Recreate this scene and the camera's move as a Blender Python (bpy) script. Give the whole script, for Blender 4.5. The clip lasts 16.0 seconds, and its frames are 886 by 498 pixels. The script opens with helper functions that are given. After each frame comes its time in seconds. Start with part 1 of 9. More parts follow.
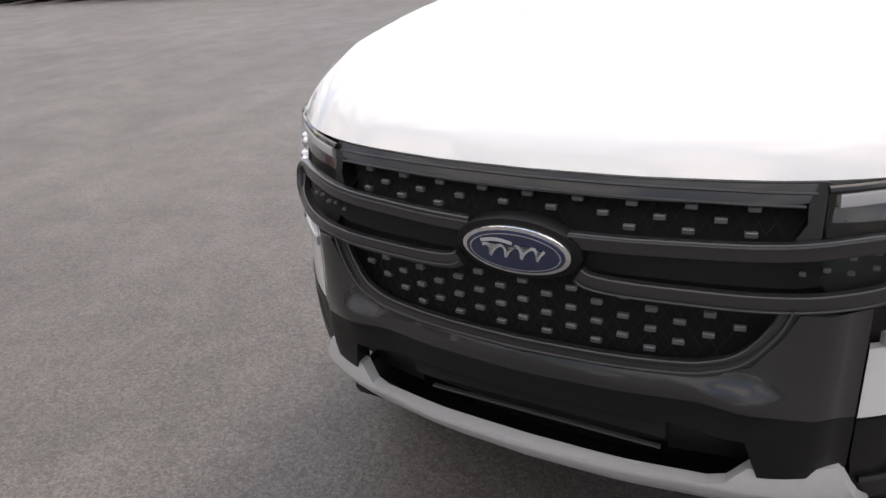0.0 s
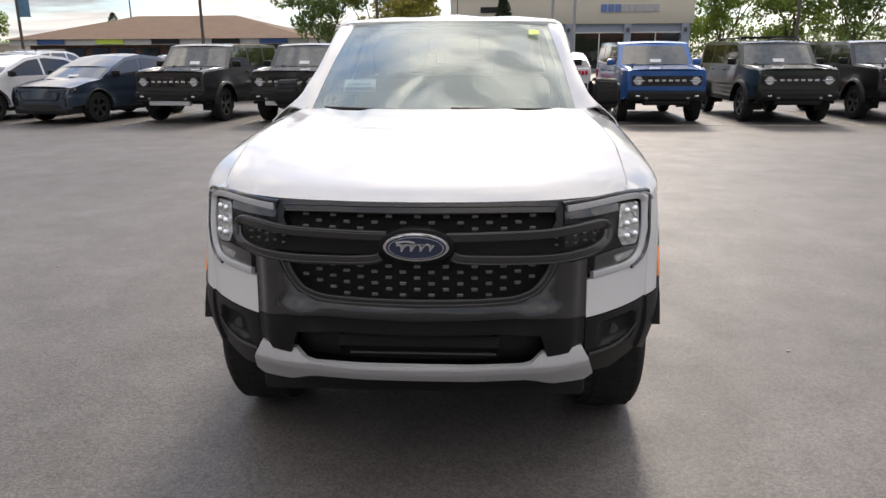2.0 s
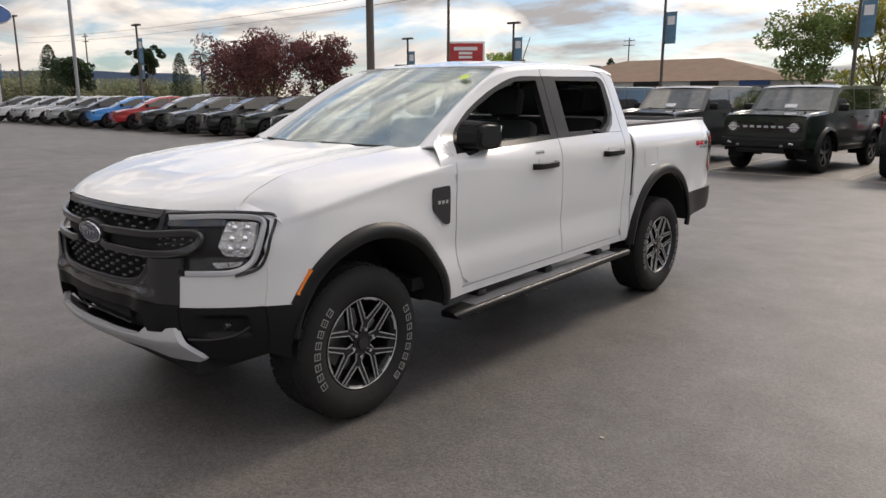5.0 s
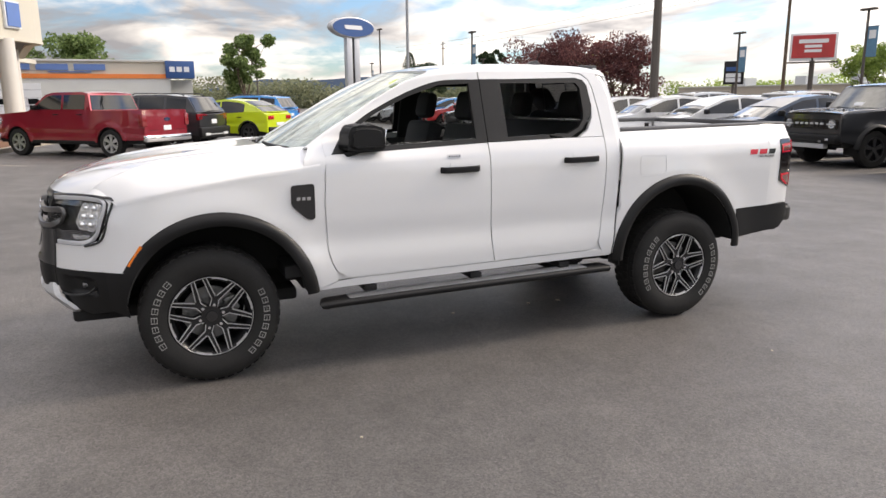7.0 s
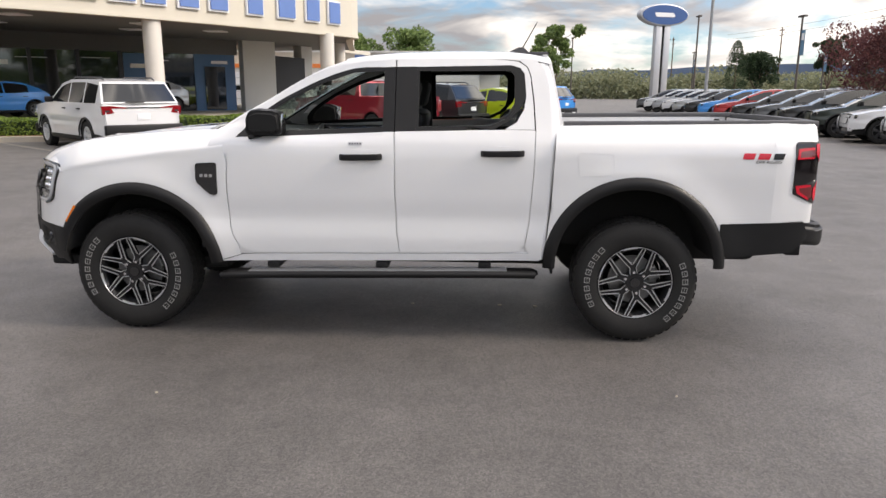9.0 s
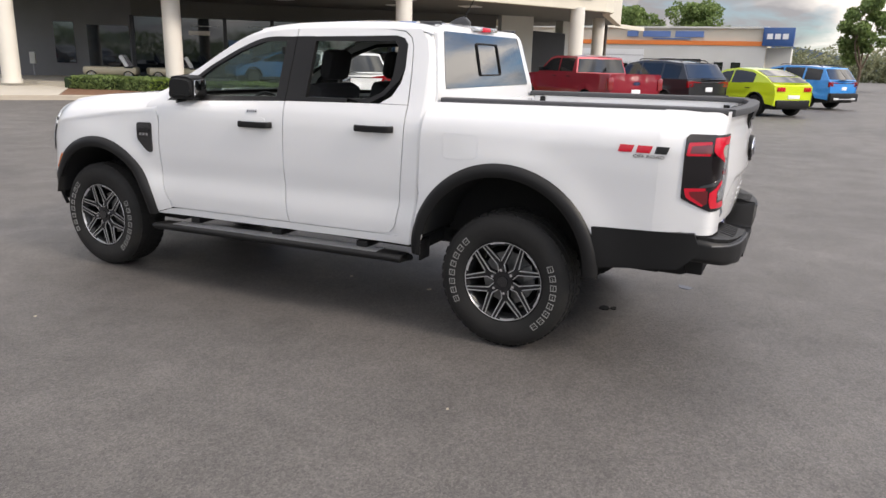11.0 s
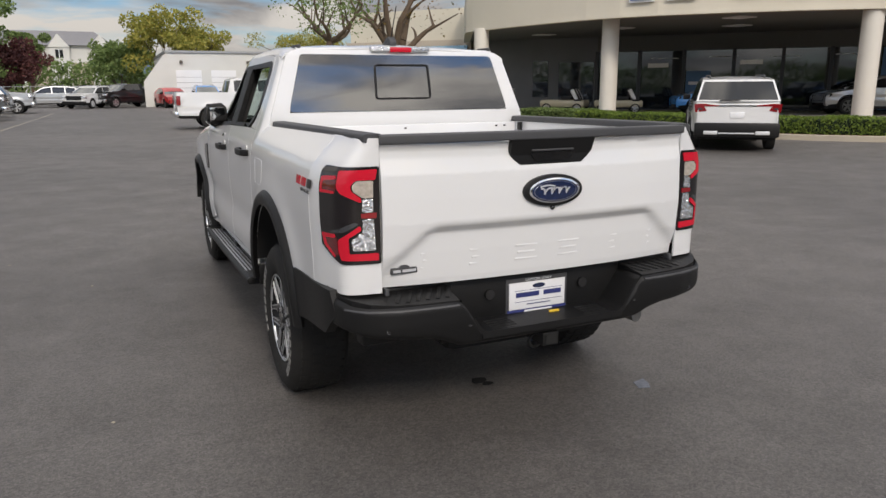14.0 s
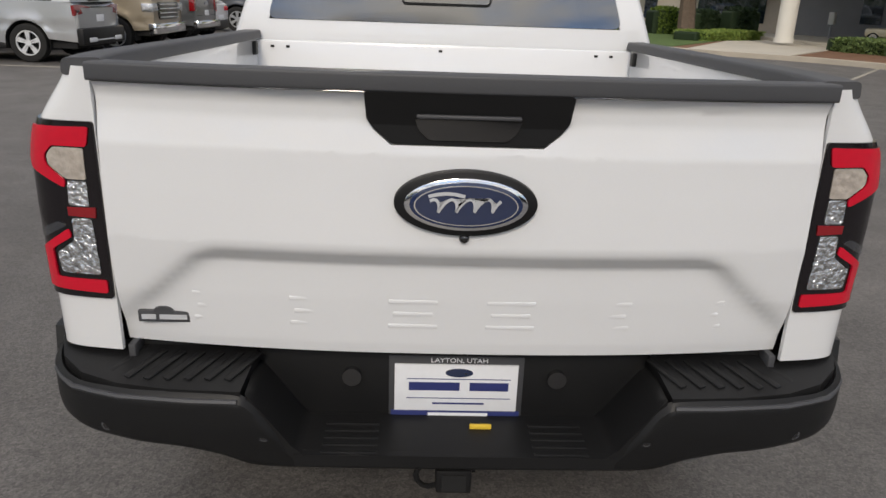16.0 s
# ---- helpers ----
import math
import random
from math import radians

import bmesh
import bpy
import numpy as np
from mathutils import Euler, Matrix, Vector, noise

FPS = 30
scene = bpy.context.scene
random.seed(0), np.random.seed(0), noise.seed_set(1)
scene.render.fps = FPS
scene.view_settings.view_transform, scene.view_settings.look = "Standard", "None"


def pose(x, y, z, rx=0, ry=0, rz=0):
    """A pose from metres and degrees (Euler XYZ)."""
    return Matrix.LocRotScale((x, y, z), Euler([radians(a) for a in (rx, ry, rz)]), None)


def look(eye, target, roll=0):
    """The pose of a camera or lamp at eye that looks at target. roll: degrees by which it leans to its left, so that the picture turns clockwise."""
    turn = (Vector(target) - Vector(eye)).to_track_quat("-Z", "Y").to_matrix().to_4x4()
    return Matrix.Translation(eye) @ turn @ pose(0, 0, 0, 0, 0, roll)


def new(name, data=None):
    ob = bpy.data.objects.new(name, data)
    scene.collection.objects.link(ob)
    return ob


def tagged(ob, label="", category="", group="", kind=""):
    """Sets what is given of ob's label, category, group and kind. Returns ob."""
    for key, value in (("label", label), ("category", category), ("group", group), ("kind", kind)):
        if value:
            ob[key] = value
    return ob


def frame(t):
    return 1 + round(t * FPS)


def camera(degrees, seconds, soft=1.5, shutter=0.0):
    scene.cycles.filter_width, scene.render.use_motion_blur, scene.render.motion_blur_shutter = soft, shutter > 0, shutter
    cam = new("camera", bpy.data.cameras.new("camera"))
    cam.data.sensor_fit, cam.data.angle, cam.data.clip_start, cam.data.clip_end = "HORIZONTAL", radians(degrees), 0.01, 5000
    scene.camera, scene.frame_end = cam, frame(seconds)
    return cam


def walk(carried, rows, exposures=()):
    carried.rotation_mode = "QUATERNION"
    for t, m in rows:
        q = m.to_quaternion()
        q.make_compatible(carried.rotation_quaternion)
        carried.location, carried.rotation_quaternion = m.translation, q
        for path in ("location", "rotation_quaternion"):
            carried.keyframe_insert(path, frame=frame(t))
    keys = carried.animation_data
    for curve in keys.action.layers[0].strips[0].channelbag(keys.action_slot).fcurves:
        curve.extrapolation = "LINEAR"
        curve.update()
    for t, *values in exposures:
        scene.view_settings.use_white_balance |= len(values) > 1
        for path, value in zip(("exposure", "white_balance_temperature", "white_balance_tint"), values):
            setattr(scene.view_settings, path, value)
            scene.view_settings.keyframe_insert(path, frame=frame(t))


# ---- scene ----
cam = camera(63.4, 16.0)
PATH = [
    (0, (0.547, -1.950, 1.540), (-0.439, -0.431, 0.696), -5.9),
    (0.5, (0.315, -2.298, 1.524), (-0.284, -0.520, 0.831), -4.55),
    (1, (0.133, -2.601, 1.58), (-0.139, -0.719, 0.961), -2.9),
    (1.5, (0.043, -2.911, 1.599), (-0.135, -0.994, 1.058), -0.7),
    (2, (0.244, -3.157, 1.583), (0.121, -1.231, 1.058), -0.3),
    (2.5, (0.627, -3.168, 1.567), (0.388, -1.242, 1.083), -0.9),
    (3, (1.155, -3.128, 1.569), (0.777, -1.221, 1.096), -1.1),
    (3.5, (1.735, -3.02, 1.576), (1.131, -1.172, 1.111), -1.65),
    (4, (2.321, -2.838, 1.601), (1.445, -1.097, 1.151), -1.8),
    (4.5, (2.905, -2.589, 1.589), (1.768, -1.004, 1.149), -0.9),
    (4.7, (3.108, -2.464, 1.580), (1.908, -0.920, 1.152), -0.4),
    (6.8, (4.922, -0.452, 1.585), (3.127, 0.327, 1.171), -0.6),
    (7, (5.011, -0.215, 1.598), (3.194, 0.511, 1.186), -0.4),
    (7.5, (5.229, 0.394, 1.622), (3.352, 0.94, 1.199), -0.1),
    (8, (5.32, 1.016, 1.609), (3.396, 1.353, 1.177), 0.4),
    (8.5, (5.389, 1.686, 1.614), (3.437, 1.783, 1.188), 0.1),
    (9, (5.345, 2.327, 1.583), (3.397, 2.209, 1.146), 0.3),
    (9.2, (5.33, 2.588, 1.605), (3.392, 2.395, 1.153), 0.4),
    (11.3, (4.328, 4.989, 1.588), (2.643, 4.041, 1.073), 0.9),
    (11.5, (4.18, 5.209, 1.57), (2.538, 4.192, 1.051), 0.3),
    (12, (3.757, 5.663, 1.58), (2.251, 4.465, 1.037), 0.2),
    (12.5, (3.259, 6.083, 1.584), (1.884, 4.732, 1.052), -0.1),
    (13, (2.75, 6.477, 1.591), (1.547, 4.952, 1.113), -0.3),
    (13.5, (2.197, 6.733, 1.591), (1.173, 5.079, 1.126), 0.0),
    (14, (1.609, 6.908, 1.572), (0.807, 5.129, 1.130), -0.3),
    (14.5, (1.040, 6.853, 1.571), (0.434, 5.009, 1.090), 0.3),
    (15, (0.549, 6.663, 1.570), (0.161, 4.781, 1.013), 0.85),
    (15.5, (0.248, 6.255, 1.540), (0.047, 4.354, 0.950), 1.99),
    (16, (0.077, 5.771, 1.534), (0.014, 3.887, 0.871), 2.02),
]
walk(cam, [(t, look(eye, target, roll)) for t, eye, target, roll in PATH], [
    (0, 0.58, 7600, 14), (0.5, 0.62, 7600, 14), (1, 0.50, 7600, 14), (1.5, 0.42, 7500, 14), (2.5, 0.28, 7500, 14), (3, 0.18, 7500, 14), (3.5, -0.02, 7500, 14), (4.5, 0.00, 7700, 14), (5.7, 0.30, 7600, 14),
    (7, 0.62, 7600, 14), (9, 0.62, 7500, 14), (11.5, 0.60, 7400, 13), (12.5, 0.54, 7400, 12), (13.3, 0.25, 7400, 12), (14, 0.04, 7400, 12), (15, -0.12, 7400, 11), (16, -0.12, 7400, 11)])

from mathutils.geometry import tessellate_polygon

# ---- world and sun ----
SUN_EL, SUN_AZ = 35.5, 84.0      # height, and the turn of the sun's place from +x towards +y
world = bpy.data.worlds.new("sky")
scene.world = world
world.use_nodes = True
wn = world.node_tree.nodes
wl = world.node_tree.links
wn.clear()
w_out = wn.new("ShaderNodeOutputWorld")
w_bg = wn.new("ShaderNodeBackground")
w_sky = wn.new("ShaderNodeTexSky")
w_sky.sky_type = "NISHITA"
w_sky.sun_disc = False
w_sky.sun_elevation = radians(SUN_EL)
w_sky.sun_rotation = radians(90 - SUN_AZ)
w_sky.dust_density = 0.4
w_sky.ozone_density = 2.5
w_co = wn.new("ShaderNodeTexCoord")
w_sep = wn.new("ShaderNodeSeparateXYZ")
wl.new(w_co.outputs["Generated"], w_sep.inputs[0])
# flat cloud deck: the direction divided by its height
w_up = wn.new("ShaderNodeMath"); w_up.operation = "MAXIMUM"; w_up.inputs[1].default_value = 0.0
wl.new(w_sep.outputs["Z"], w_up.inputs[0])
w_add = wn.new("ShaderNodeMath"); w_add.operation = "ADD"; w_add.inputs[1].default_value = 0.16
wl.new(w_up.outputs[0], w_add.inputs[0])
w_div = wn.new("ShaderNodeVectorMath"); w_div.operation = "DIVIDE"
wl.new(w_co.outputs["Generated"], w_div.inputs[0])
wl.new(w_add.outputs[0], w_div.inputs[1])
w_n1 = wn.new("ShaderNodeTexNoise")
w_n1.inputs["Scale"].default_value = 1.7
w_n1.inputs["Detail"].default_value = 9.0
w_n1.inputs["Roughness"].default_value = 0.56
w_n1.inputs["Distortion"].default_value = 0.25
w_str = wn.new("ShaderNodeVectorMath"); w_str.operation = "MULTIPLY_ADD"; w_str.inputs[1].default_value = (0.85, 1.2, 1.0); w_str.inputs[2].default_value = (3.7, 1.9, 0.4)
wl.new(w_div.outputs[0], w_str.inputs[0])
wl.new(w_str.outputs[0], w_n1.inputs["Vector"])
w_r1 = wn.new("ShaderNodeValToRGB")
w_r1.color_ramp.elements[0].position = 0.36
w_r1.color_ramp.elements[1].position = 0.55
wl.new(w_n1.outputs["Fac"], w_r1.inputs[0])
w_n2 = wn.new("ShaderNodeTexNoise")
w_n2.inputs["Scale"].default_value = 1.5
w_n2.inputs["Detail"].default_value = 9.0
w_n2.inputs["Distortion"].default_value = 0.8
# layers that lie flat, drawn out along the horizon
w_lay = wn.new("ShaderNodeVectorMath"); w_lay.operation = "MULTIPLY"; w_lay.inputs[1].default_value = (2.6, 2.6, 10.0)
wl.new(w_co.outputs["Generated"], w_lay.inputs[0])
wl.new(w_lay.outputs[0], w_n2.inputs["Vector"])
w_r2 = wn.new("ShaderNodeValToRGB")
w_r2.color_ramp.elements[0].position = 0.40
w_r2.color_ramp.elements[0].color = (3.1, 3.3, 3.75, 1)
w_r2.color_ramp.elements[1].position = 0.57
w_r2.color_ramp.elements[1].color = (8.5, 8.65, 8.85, 1)
wl.new(w_n2.outputs["Fac"], w_r2.inputs[0])
w_mix = wn.new("ShaderNodeMix"); w_mix.data_type = "RGBA"
wl.new(w_r1.outputs["Color"], w_mix.inputs["Factor"])
w_hue = wn.new("ShaderNodeVectorMath"); w_hue.operation = "MULTIPLY"; w_hue.inputs[1].default_value = (0.72, 0.90, 1.13)
wl.new(w_sky.outputs[0], w_hue.inputs[0])
wl.new(w_hue.outputs[0], w_mix.inputs["A"])
wl.new(w_r2.outputs["Color"], w_mix.inputs["B"])
# thin cloud is brighter towards the sun
_sd = Vector((math.cos(radians(SUN_EL)) * math.cos(radians(SUN_AZ)), math.cos(radians(SUN_EL)) * math.sin(radians(SUN_AZ)), math.sin(radians(SUN_EL))))
w_dot = wn.new("ShaderNodeVectorMath"); w_dot.operation = "DOT_PRODUCT"
w_dot.inputs[1].default_value = tuple(_sd)
wl.new(w_co.outputs["Generated"], w_dot.inputs[0])
w_br = wn.new("ShaderNodeMapRange"); w_br.interpolation_type = "SMOOTHERSTEP"
w_br.inputs["From Min"].default_value, w_br.inputs["From Max"].default_value = -0.7, 1.0
w_br.inputs["To Min"].default_value, w_br.inputs["To Max"].default_value = 0.64, 1.16
wl.new(w_dot.outputs["Value"], w_br.inputs["Value"])
w_mul = wn.new("ShaderNodeVectorMath"); w_mul.operation = "MULTIPLY"
wl.new(w_mix.outputs["Result"], w_mul.inputs[0])
wl.new(w_br.outputs[0], w_mul.inputs[1])
# an overcast deck is darker at the horizon than overhead
w_el = wn.new("ShaderNodeMath"); w_el.operation = "MULTIPLY_ADD"; w_el.inputs[1].default_value = 0.95; w_el.inputs[2].default_value = 0.76
wl.new(w_up.outputs[0], w_el.inputs[0])
w_mul2 = wn.new("ShaderNodeVectorMath"); w_mul2.operation = "MULTIPLY"
wl.new(w_mul.outputs[0], w_mul2.inputs[0])
wl.new(w_el.outputs[0], w_mul2.inputs[1])
wl.new(w_mul2.outputs[0], w_bg.inputs["Color"])
w_bg.inputs["Strength"].default_value = 0.134
wl.new(w_bg.outputs[0], w_out.inputs[0])

sun_data = bpy.data.lights.new("sun", "SUN")
sun_data.energy = 1.75
sun_data.angle = radians(12.0)
sun_data.color = (1.0, 0.965, 0.92)
sun = new("sun", sun_data)
sun.matrix_world = look(_sd * 50, (0, 0, 0))


# ---- materials ----
def mat(name, color, rough=0.5, metal=0.0, coat=0.0, var=0.08, scale=3.0, fine=60.0, bump=0.0, spec=0.5, dirt=None):
    """A surface with variation at two scales: broad patches and fine grain."""
    m = bpy.data.materials.new(name)
    m.use_nodes = True
    n, l = m.node_tree.nodes, m.node_tree.links
    b = n["Principled BSDF"]
    b.inputs["Roughness"].default_value = rough
    b.inputs["Metallic"].default_value = metal
    b.inputs["Coat Weight"].default_value = coat
    b.inputs["Coat Roughness"].default_value = 0.03
    b.inputs["Specular IOR Level"].default_value = spec
    co = n.new("ShaderNodeTexCoord")
    n1 = n.new("ShaderNodeTexNoise")
    n1.inputs["Scale"].default_value = scale
    n1.inputs["Detail"].default_value = 5
    n2 = n.new("ShaderNodeTexNoise")
    n2.inputs["Scale"].default_value = fine
    n2.inputs["Detail"].default_value = 3
    l.new(co.outputs["Object"], n1.inputs["Vector"])
    l.new(co.outputs["Object"], n2.inputs["Vector"])
    mx = n.new("ShaderNodeMath"); mx.operation = "ADD"
    l.new(n1.outputs["Fac"], mx.inputs[0]); l.new(n2.outputs["Fac"], mx.inputs[1])
    rp = n.new("ShaderNodeMapRange")
    rp.inputs["From Min"].default_value, rp.inputs["From Max"].default_value = 0.6, 1.4
    rp.inputs["To Min"].default_value, rp.inputs["To Max"].default_value = 1 - var, 1 + var
    l.new(mx.outputs[0], rp.inputs["Value"])
    hs = n.new("ShaderNodeMix"); hs.data_type = "RGBA"; hs.blend_type = "MULTIPLY"
    hs.inputs["Factor"].default_value = 1.0
    hs.inputs["A"].default_value = (*color, 1)
    l.new(rp.outputs[0], hs.inputs["B"])
    l.new(hs.outputs["Result"], b.inputs["Base Color"])
    if bump:
        bp = n.new("ShaderNodeBump")
        bp.inputs["Strength"].default_value = bump
        bp.inputs["Distance"].default_value = 0.01
        l.new(n2.outputs["Fac"], bp.inputs["Height"])
        l.new(bp.outputs[0], b.inputs["Normal"])
    return m


def glass_mat(name, tint, clear, rough=0.0, ior=1.5, film=0.0, edge=0.8):
    """A thin pane: part of the light goes straight through, the rest is mirrored by angle."""
    m = bpy.data.materials.new(name)
    m.use_nodes = True
    n, l = m.node_tree.nodes, m.node_tree.links
    n.remove(n["Principled BSDF"])
    out = n["Material Output"]
    tr = n.new("ShaderNodeBsdfTransparent"); tr.inputs[0].default_value = (*[(c * clear) ** 0.5 for c in tint], 1)
    gl = n.new("ShaderNodeBsdfGlossy"); gl.inputs["Roughness"].default_value = rough
    gl.inputs["Color"].default_value = (1, 1, 1, 1)
    lw = n.new("ShaderNodeLayerWeight"); lw.inputs[0].default_value = 0.5
    pw = n.new("ShaderNodeMath"); pw.operation = "POWER"; pw.inputs[1].default_value = 4
    fr = n.new("ShaderNodeMath"); fr.operation = "MULTIPLY_ADD"; fr.inputs[1].default_value = edge; fr.inputs[2].default_value = ((ior - 1) / (ior + 1)) ** 2
    fr.use_clamp = True
    mx = n.new("ShaderNodeMixShader")
    l.new(lw.outputs["Facing"], pw.inputs[0]); l.new(pw.outputs[0], fr.inputs[0])
    l.new(fr.outputs[0], mx.inputs[0]); l.new(tr.outputs[0], mx.inputs[1]); l.new(gl.outputs[0], mx.inputs[2])
    if film:
        # a thin film of dust that also puts a pale haze into the pane
        df = n.new("ShaderNodeBsdfDiffuse"); df.inputs[0].default_value = (*[c * 0.8 for c in tint], 1)
        m2 = n.new("ShaderNodeMixShader"); m2.inputs[0].default_value = film
        l.new(mx.outputs[0], m2.inputs[1]); l.new(df.outputs[0], m2.inputs[2])
        mx = m2
    l.new(mx.outputs[0], out.inputs[0])
    return m


M_WHITE = mat("white_paint", (0.69, 0.695, 0.70), 0.32, coat=1.0, var=0.015, scale=2, fine=300)
M_BLACK = mat("black_plastic", (0.009, 0.009, 0.0094), 0.45, var=0.14, scale=6, fine=400, bump=0.06, spec=0.26)
M_GLOSSBLACK = mat("gloss_black", (0.012, 0.012, 0.013), 0.12, coat=0.6, var=0.05)
M_DARKGREY = mat("dark_grey_plastic", (0.010, 0.0102, 0.011), 0.30, coat=0.05, spec=0.35, var=0.06, scale=5, fine=300)
M_HORN = mat("bumper_grey_paint", (0.019, 0.0195, 0.0215), 0.25, coat=0.7, var=0.05, scale=4, fine=300)
M_CAPGREY = mat("rail_cap_plastic", (0.050, 0.051, 0.055), 0.55, var=0.08, fine=400, bump=0.05)
M_SILVER = mat("silver_paint", (0.62, 0.63, 0.64), 0.38, metal=0.15, coat=0.3, var=0.04)
M_CHROME = mat("chrome", (0.80, 0.81, 0.83), 0.08, metal=1.0, var=0.02)
M_RIM = mat("grey_alloy", (0.036, 0.0365, 0.039), 0.30, metal=0.9, coat=0.4, var=0.05)
M_MACHINED = mat("machined_alloy", (0.66, 0.67, 0.69), 0.34, metal=0.85, var=0.04)
M_TYRE = mat("tyre_rubber", (0.016, 0.0155, 0.015), 0.75, var=0.25, scale=9, fine=120, bump=0.15, spec=0.28)
M_TYRELETTER = mat("tyre_white", (0.24, 0.24, 0.235), 0.8, var=0.15)
M_WELL = mat("wheel_well_liner", (0.008, 0.008, 0.008), 0.9, var=0.2)
M_BLUE = mat("badge_blue", (0.009, 0.019, 0.062), 0.2, coat=1.0, var=0.05)
M_RED = mat("lamp_red", (0.55, 0.004, 0.022), 0.25, coat=0.3, var=0.06)
M_SMOKE = mat("lamp_smoke", (0.007, 0.005, 0.006), 0.10, coat=0.2, var=0.05)
M_LAMPCLEAR = mat("lamp_clear", (0.58, 0.59, 0.60), 0.16, metal=0.85, coat=1.0, var=0.55, scale=45, fine=90, bump=1.0)
M_LAMPGREY = mat("lamp_grey", (0.055, 0.058, 0.065), 0.2, metal=0.4, coat=1.0, var=0.2, scale=20)
M_LAMPBAR = mat("lamp_light_bar", (0.48, 0.49, 0.51), 0.25, coat=1.0, var=0.03)
M_ORANGE = mat("reflector_orange", (0.85, 0.20, 0.015), 0.2, coat=1.0, var=0.05)
M_INT = mat("dark_interior", (0.018, 0.018, 0.019), 0.75, var=0.12, fine=200, bump=0.08)
M_HEADLINER = mat("headliner_grey", (0.25, 0.24, 0.23), 0.9, var=0.06)
M_GLASS = glass_mat("window_glass", (0.94, 0.97, 0.95), 0.90, ior=1.33, edge=0.12)
M_LENS = glass_mat("lamp_lens", (0.97, 0.97, 0.97), 0.97, ior=1.22, edge=0.05)
M_SKID = mat("skid_silver", (0.50, 0.505, 0.515), 0.42, metal=0.2, var=0.06)
M_TRIM = mat("grille_trim", (0.022, 0.022, 0.024), 0.28, coat=0.6, var=0.05)
M_SCREEN = glass_mat("windscreen_glass", (0.80, 0.96, 0.90), 0.80, 0.03, ior=1.95, film=0.12)
M_DARKGLASS = glass_mat("tinted_glass", (0.75, 0.80, 0.84), 0.03, ior=2.5)
M_CARGLASS = mat("car_window", (0.010, 0.012, 0.014), 0.04, coat=0.5, var=0.1)
# pale patchy base: the sky's reflection is put into the windscreen colour
M_CARSCREEN = mat("car_windscreen", (0.085, 0.098, 0.098), 0.06, coat=1.0, var=0.35, scale=2.2, fine=9)
M_ALLOYDARK = mat("dark_alloy", (0.13, 0.132, 0.138), 0.32, metal=0.8, coat=0.3, var=0.1)
M_REDDIM = mat("lamp_red_dim", (0.22, 0.004, 0.008), 0.1, coat=1.0, var=0.06)
M_TAB = mat("grille_tab_grey", (0.16, 0.16, 0.168), 0.4, metal=0.4, var=0.05)
M_TEXT = mat("print_navy", (0.02, 0.03, 0.14), 0.6, var=0.05)
M_PAPER = mat("print_white", (0.75, 0.76, 0.78), 0.6, var=0.04)
M_TAG = mat("tag_yellow", (0.75, 0.50, 0.05), 0.6, var=0.1)
M_STICKER = mat("sticker_green", (0.55, 0.72, 0.10), 0.6, var=0.05)
M_STEEL = mat("dull_steel", (0.22, 0.22, 0.22), 0.5, metal=0.8, var=0.2, scale=12)
M_REDDARK = mat("lamp_dark_red", (0.13, 0.004, 0.007), 0.12, coat=1.0, var=0.1)
M_AMBER = mat("lamp_amber", (0.52, 0.46, 0.40), 0.2, metal=0.3, coat=1.0, var=0.3, scale=50, bump=0.4)


# ---- mesh tools ----
def thing(name, loc=(0, 0, 0), rz=0.0, label="", category="", group="", kind=""):
    ob = new(name)
    ob.empty_display_size = 0.1
    ob.matrix_world = pose(*loc, 0, 0, rz)
    return tagged(ob, label, category, group, kind)


def place(name, me, material, parent=None, label="", kind=""):
    ob = new(name, me)
    if material is not None:
        me.materials.append(material)
    if parent is not None:
        ob.parent = parent
    return tagged(ob, label, kind=kind)


def part(name, bm, material, parent=None, label="", smooth=False, kind=""):
    me = bpy.data.meshes.new(name)
    bm.to_mesh(me)
    bm.free()
    if smooth:
        for p in me.polygons:
            p.use_smooth = True
        me.set_sharp_from_angle(angle=radians(35))
    return place(name, me, material, parent, label, kind)


def add_box(bm, x0, x1, y0, y1, z0, z1, bevel=0.0, m=None, seg=2):
    r = bmesh.ops.create_cube(bm, size=1.0)
    vs = r["verts"]
    for v in vs:
        v.co = Vector(((x0 + x1) / 2 + v.co.x * (x1 - x0), (y0 + y1) / 2 + v.co.y * (y1 - y0), (z0 + z1) / 2 + v.co.z * (z1 - z0)))
    if m is not None:
        bmesh.ops.transform(bm, matrix=m, verts=vs)
    if bevel:
        es = list({e for v in vs for e in v.link_edges})
        bmesh.ops.bevel(bm, geom=es, offset=bevel, segments=seg, affect="EDGES", profile=0.5)


def boxpart(name, dims, material, parent=None, label="", bevel=0.006, smooth=True, m=None, kind=""):
    bm = bmesh.new()
    add_box(bm, *dims, bevel=bevel, m=m)
    return part(name, bm, material, parent, label, smooth and bevel > 0, kind)


def add_cyl(bm, p, q, r0, r1=None, seg=12):
    """A capped cylinder or cone from p to q."""
    p, q = Vector(p), Vector(q)
    r1 = r0 if r1 is None else r1
    d = q - p
    m = Matrix.Translation((p + q) / 2) @ d.to_track_quat("Z", "Y").to_matrix().to_4x4()
    bmesh.ops.create_cone(bm, cap_ends=True, segments=seg, radius1=r0, radius2=r1, depth=d.length, matrix=m)


def cylpart(name, p, q, r0, material, parent=None, label="", r1=None, seg=14, kind=""):
    bm = bmesh.new()
    add_cyl(bm, p, q, r0, r1, seg)
    return part(name, bm, material, parent, label, True, kind)


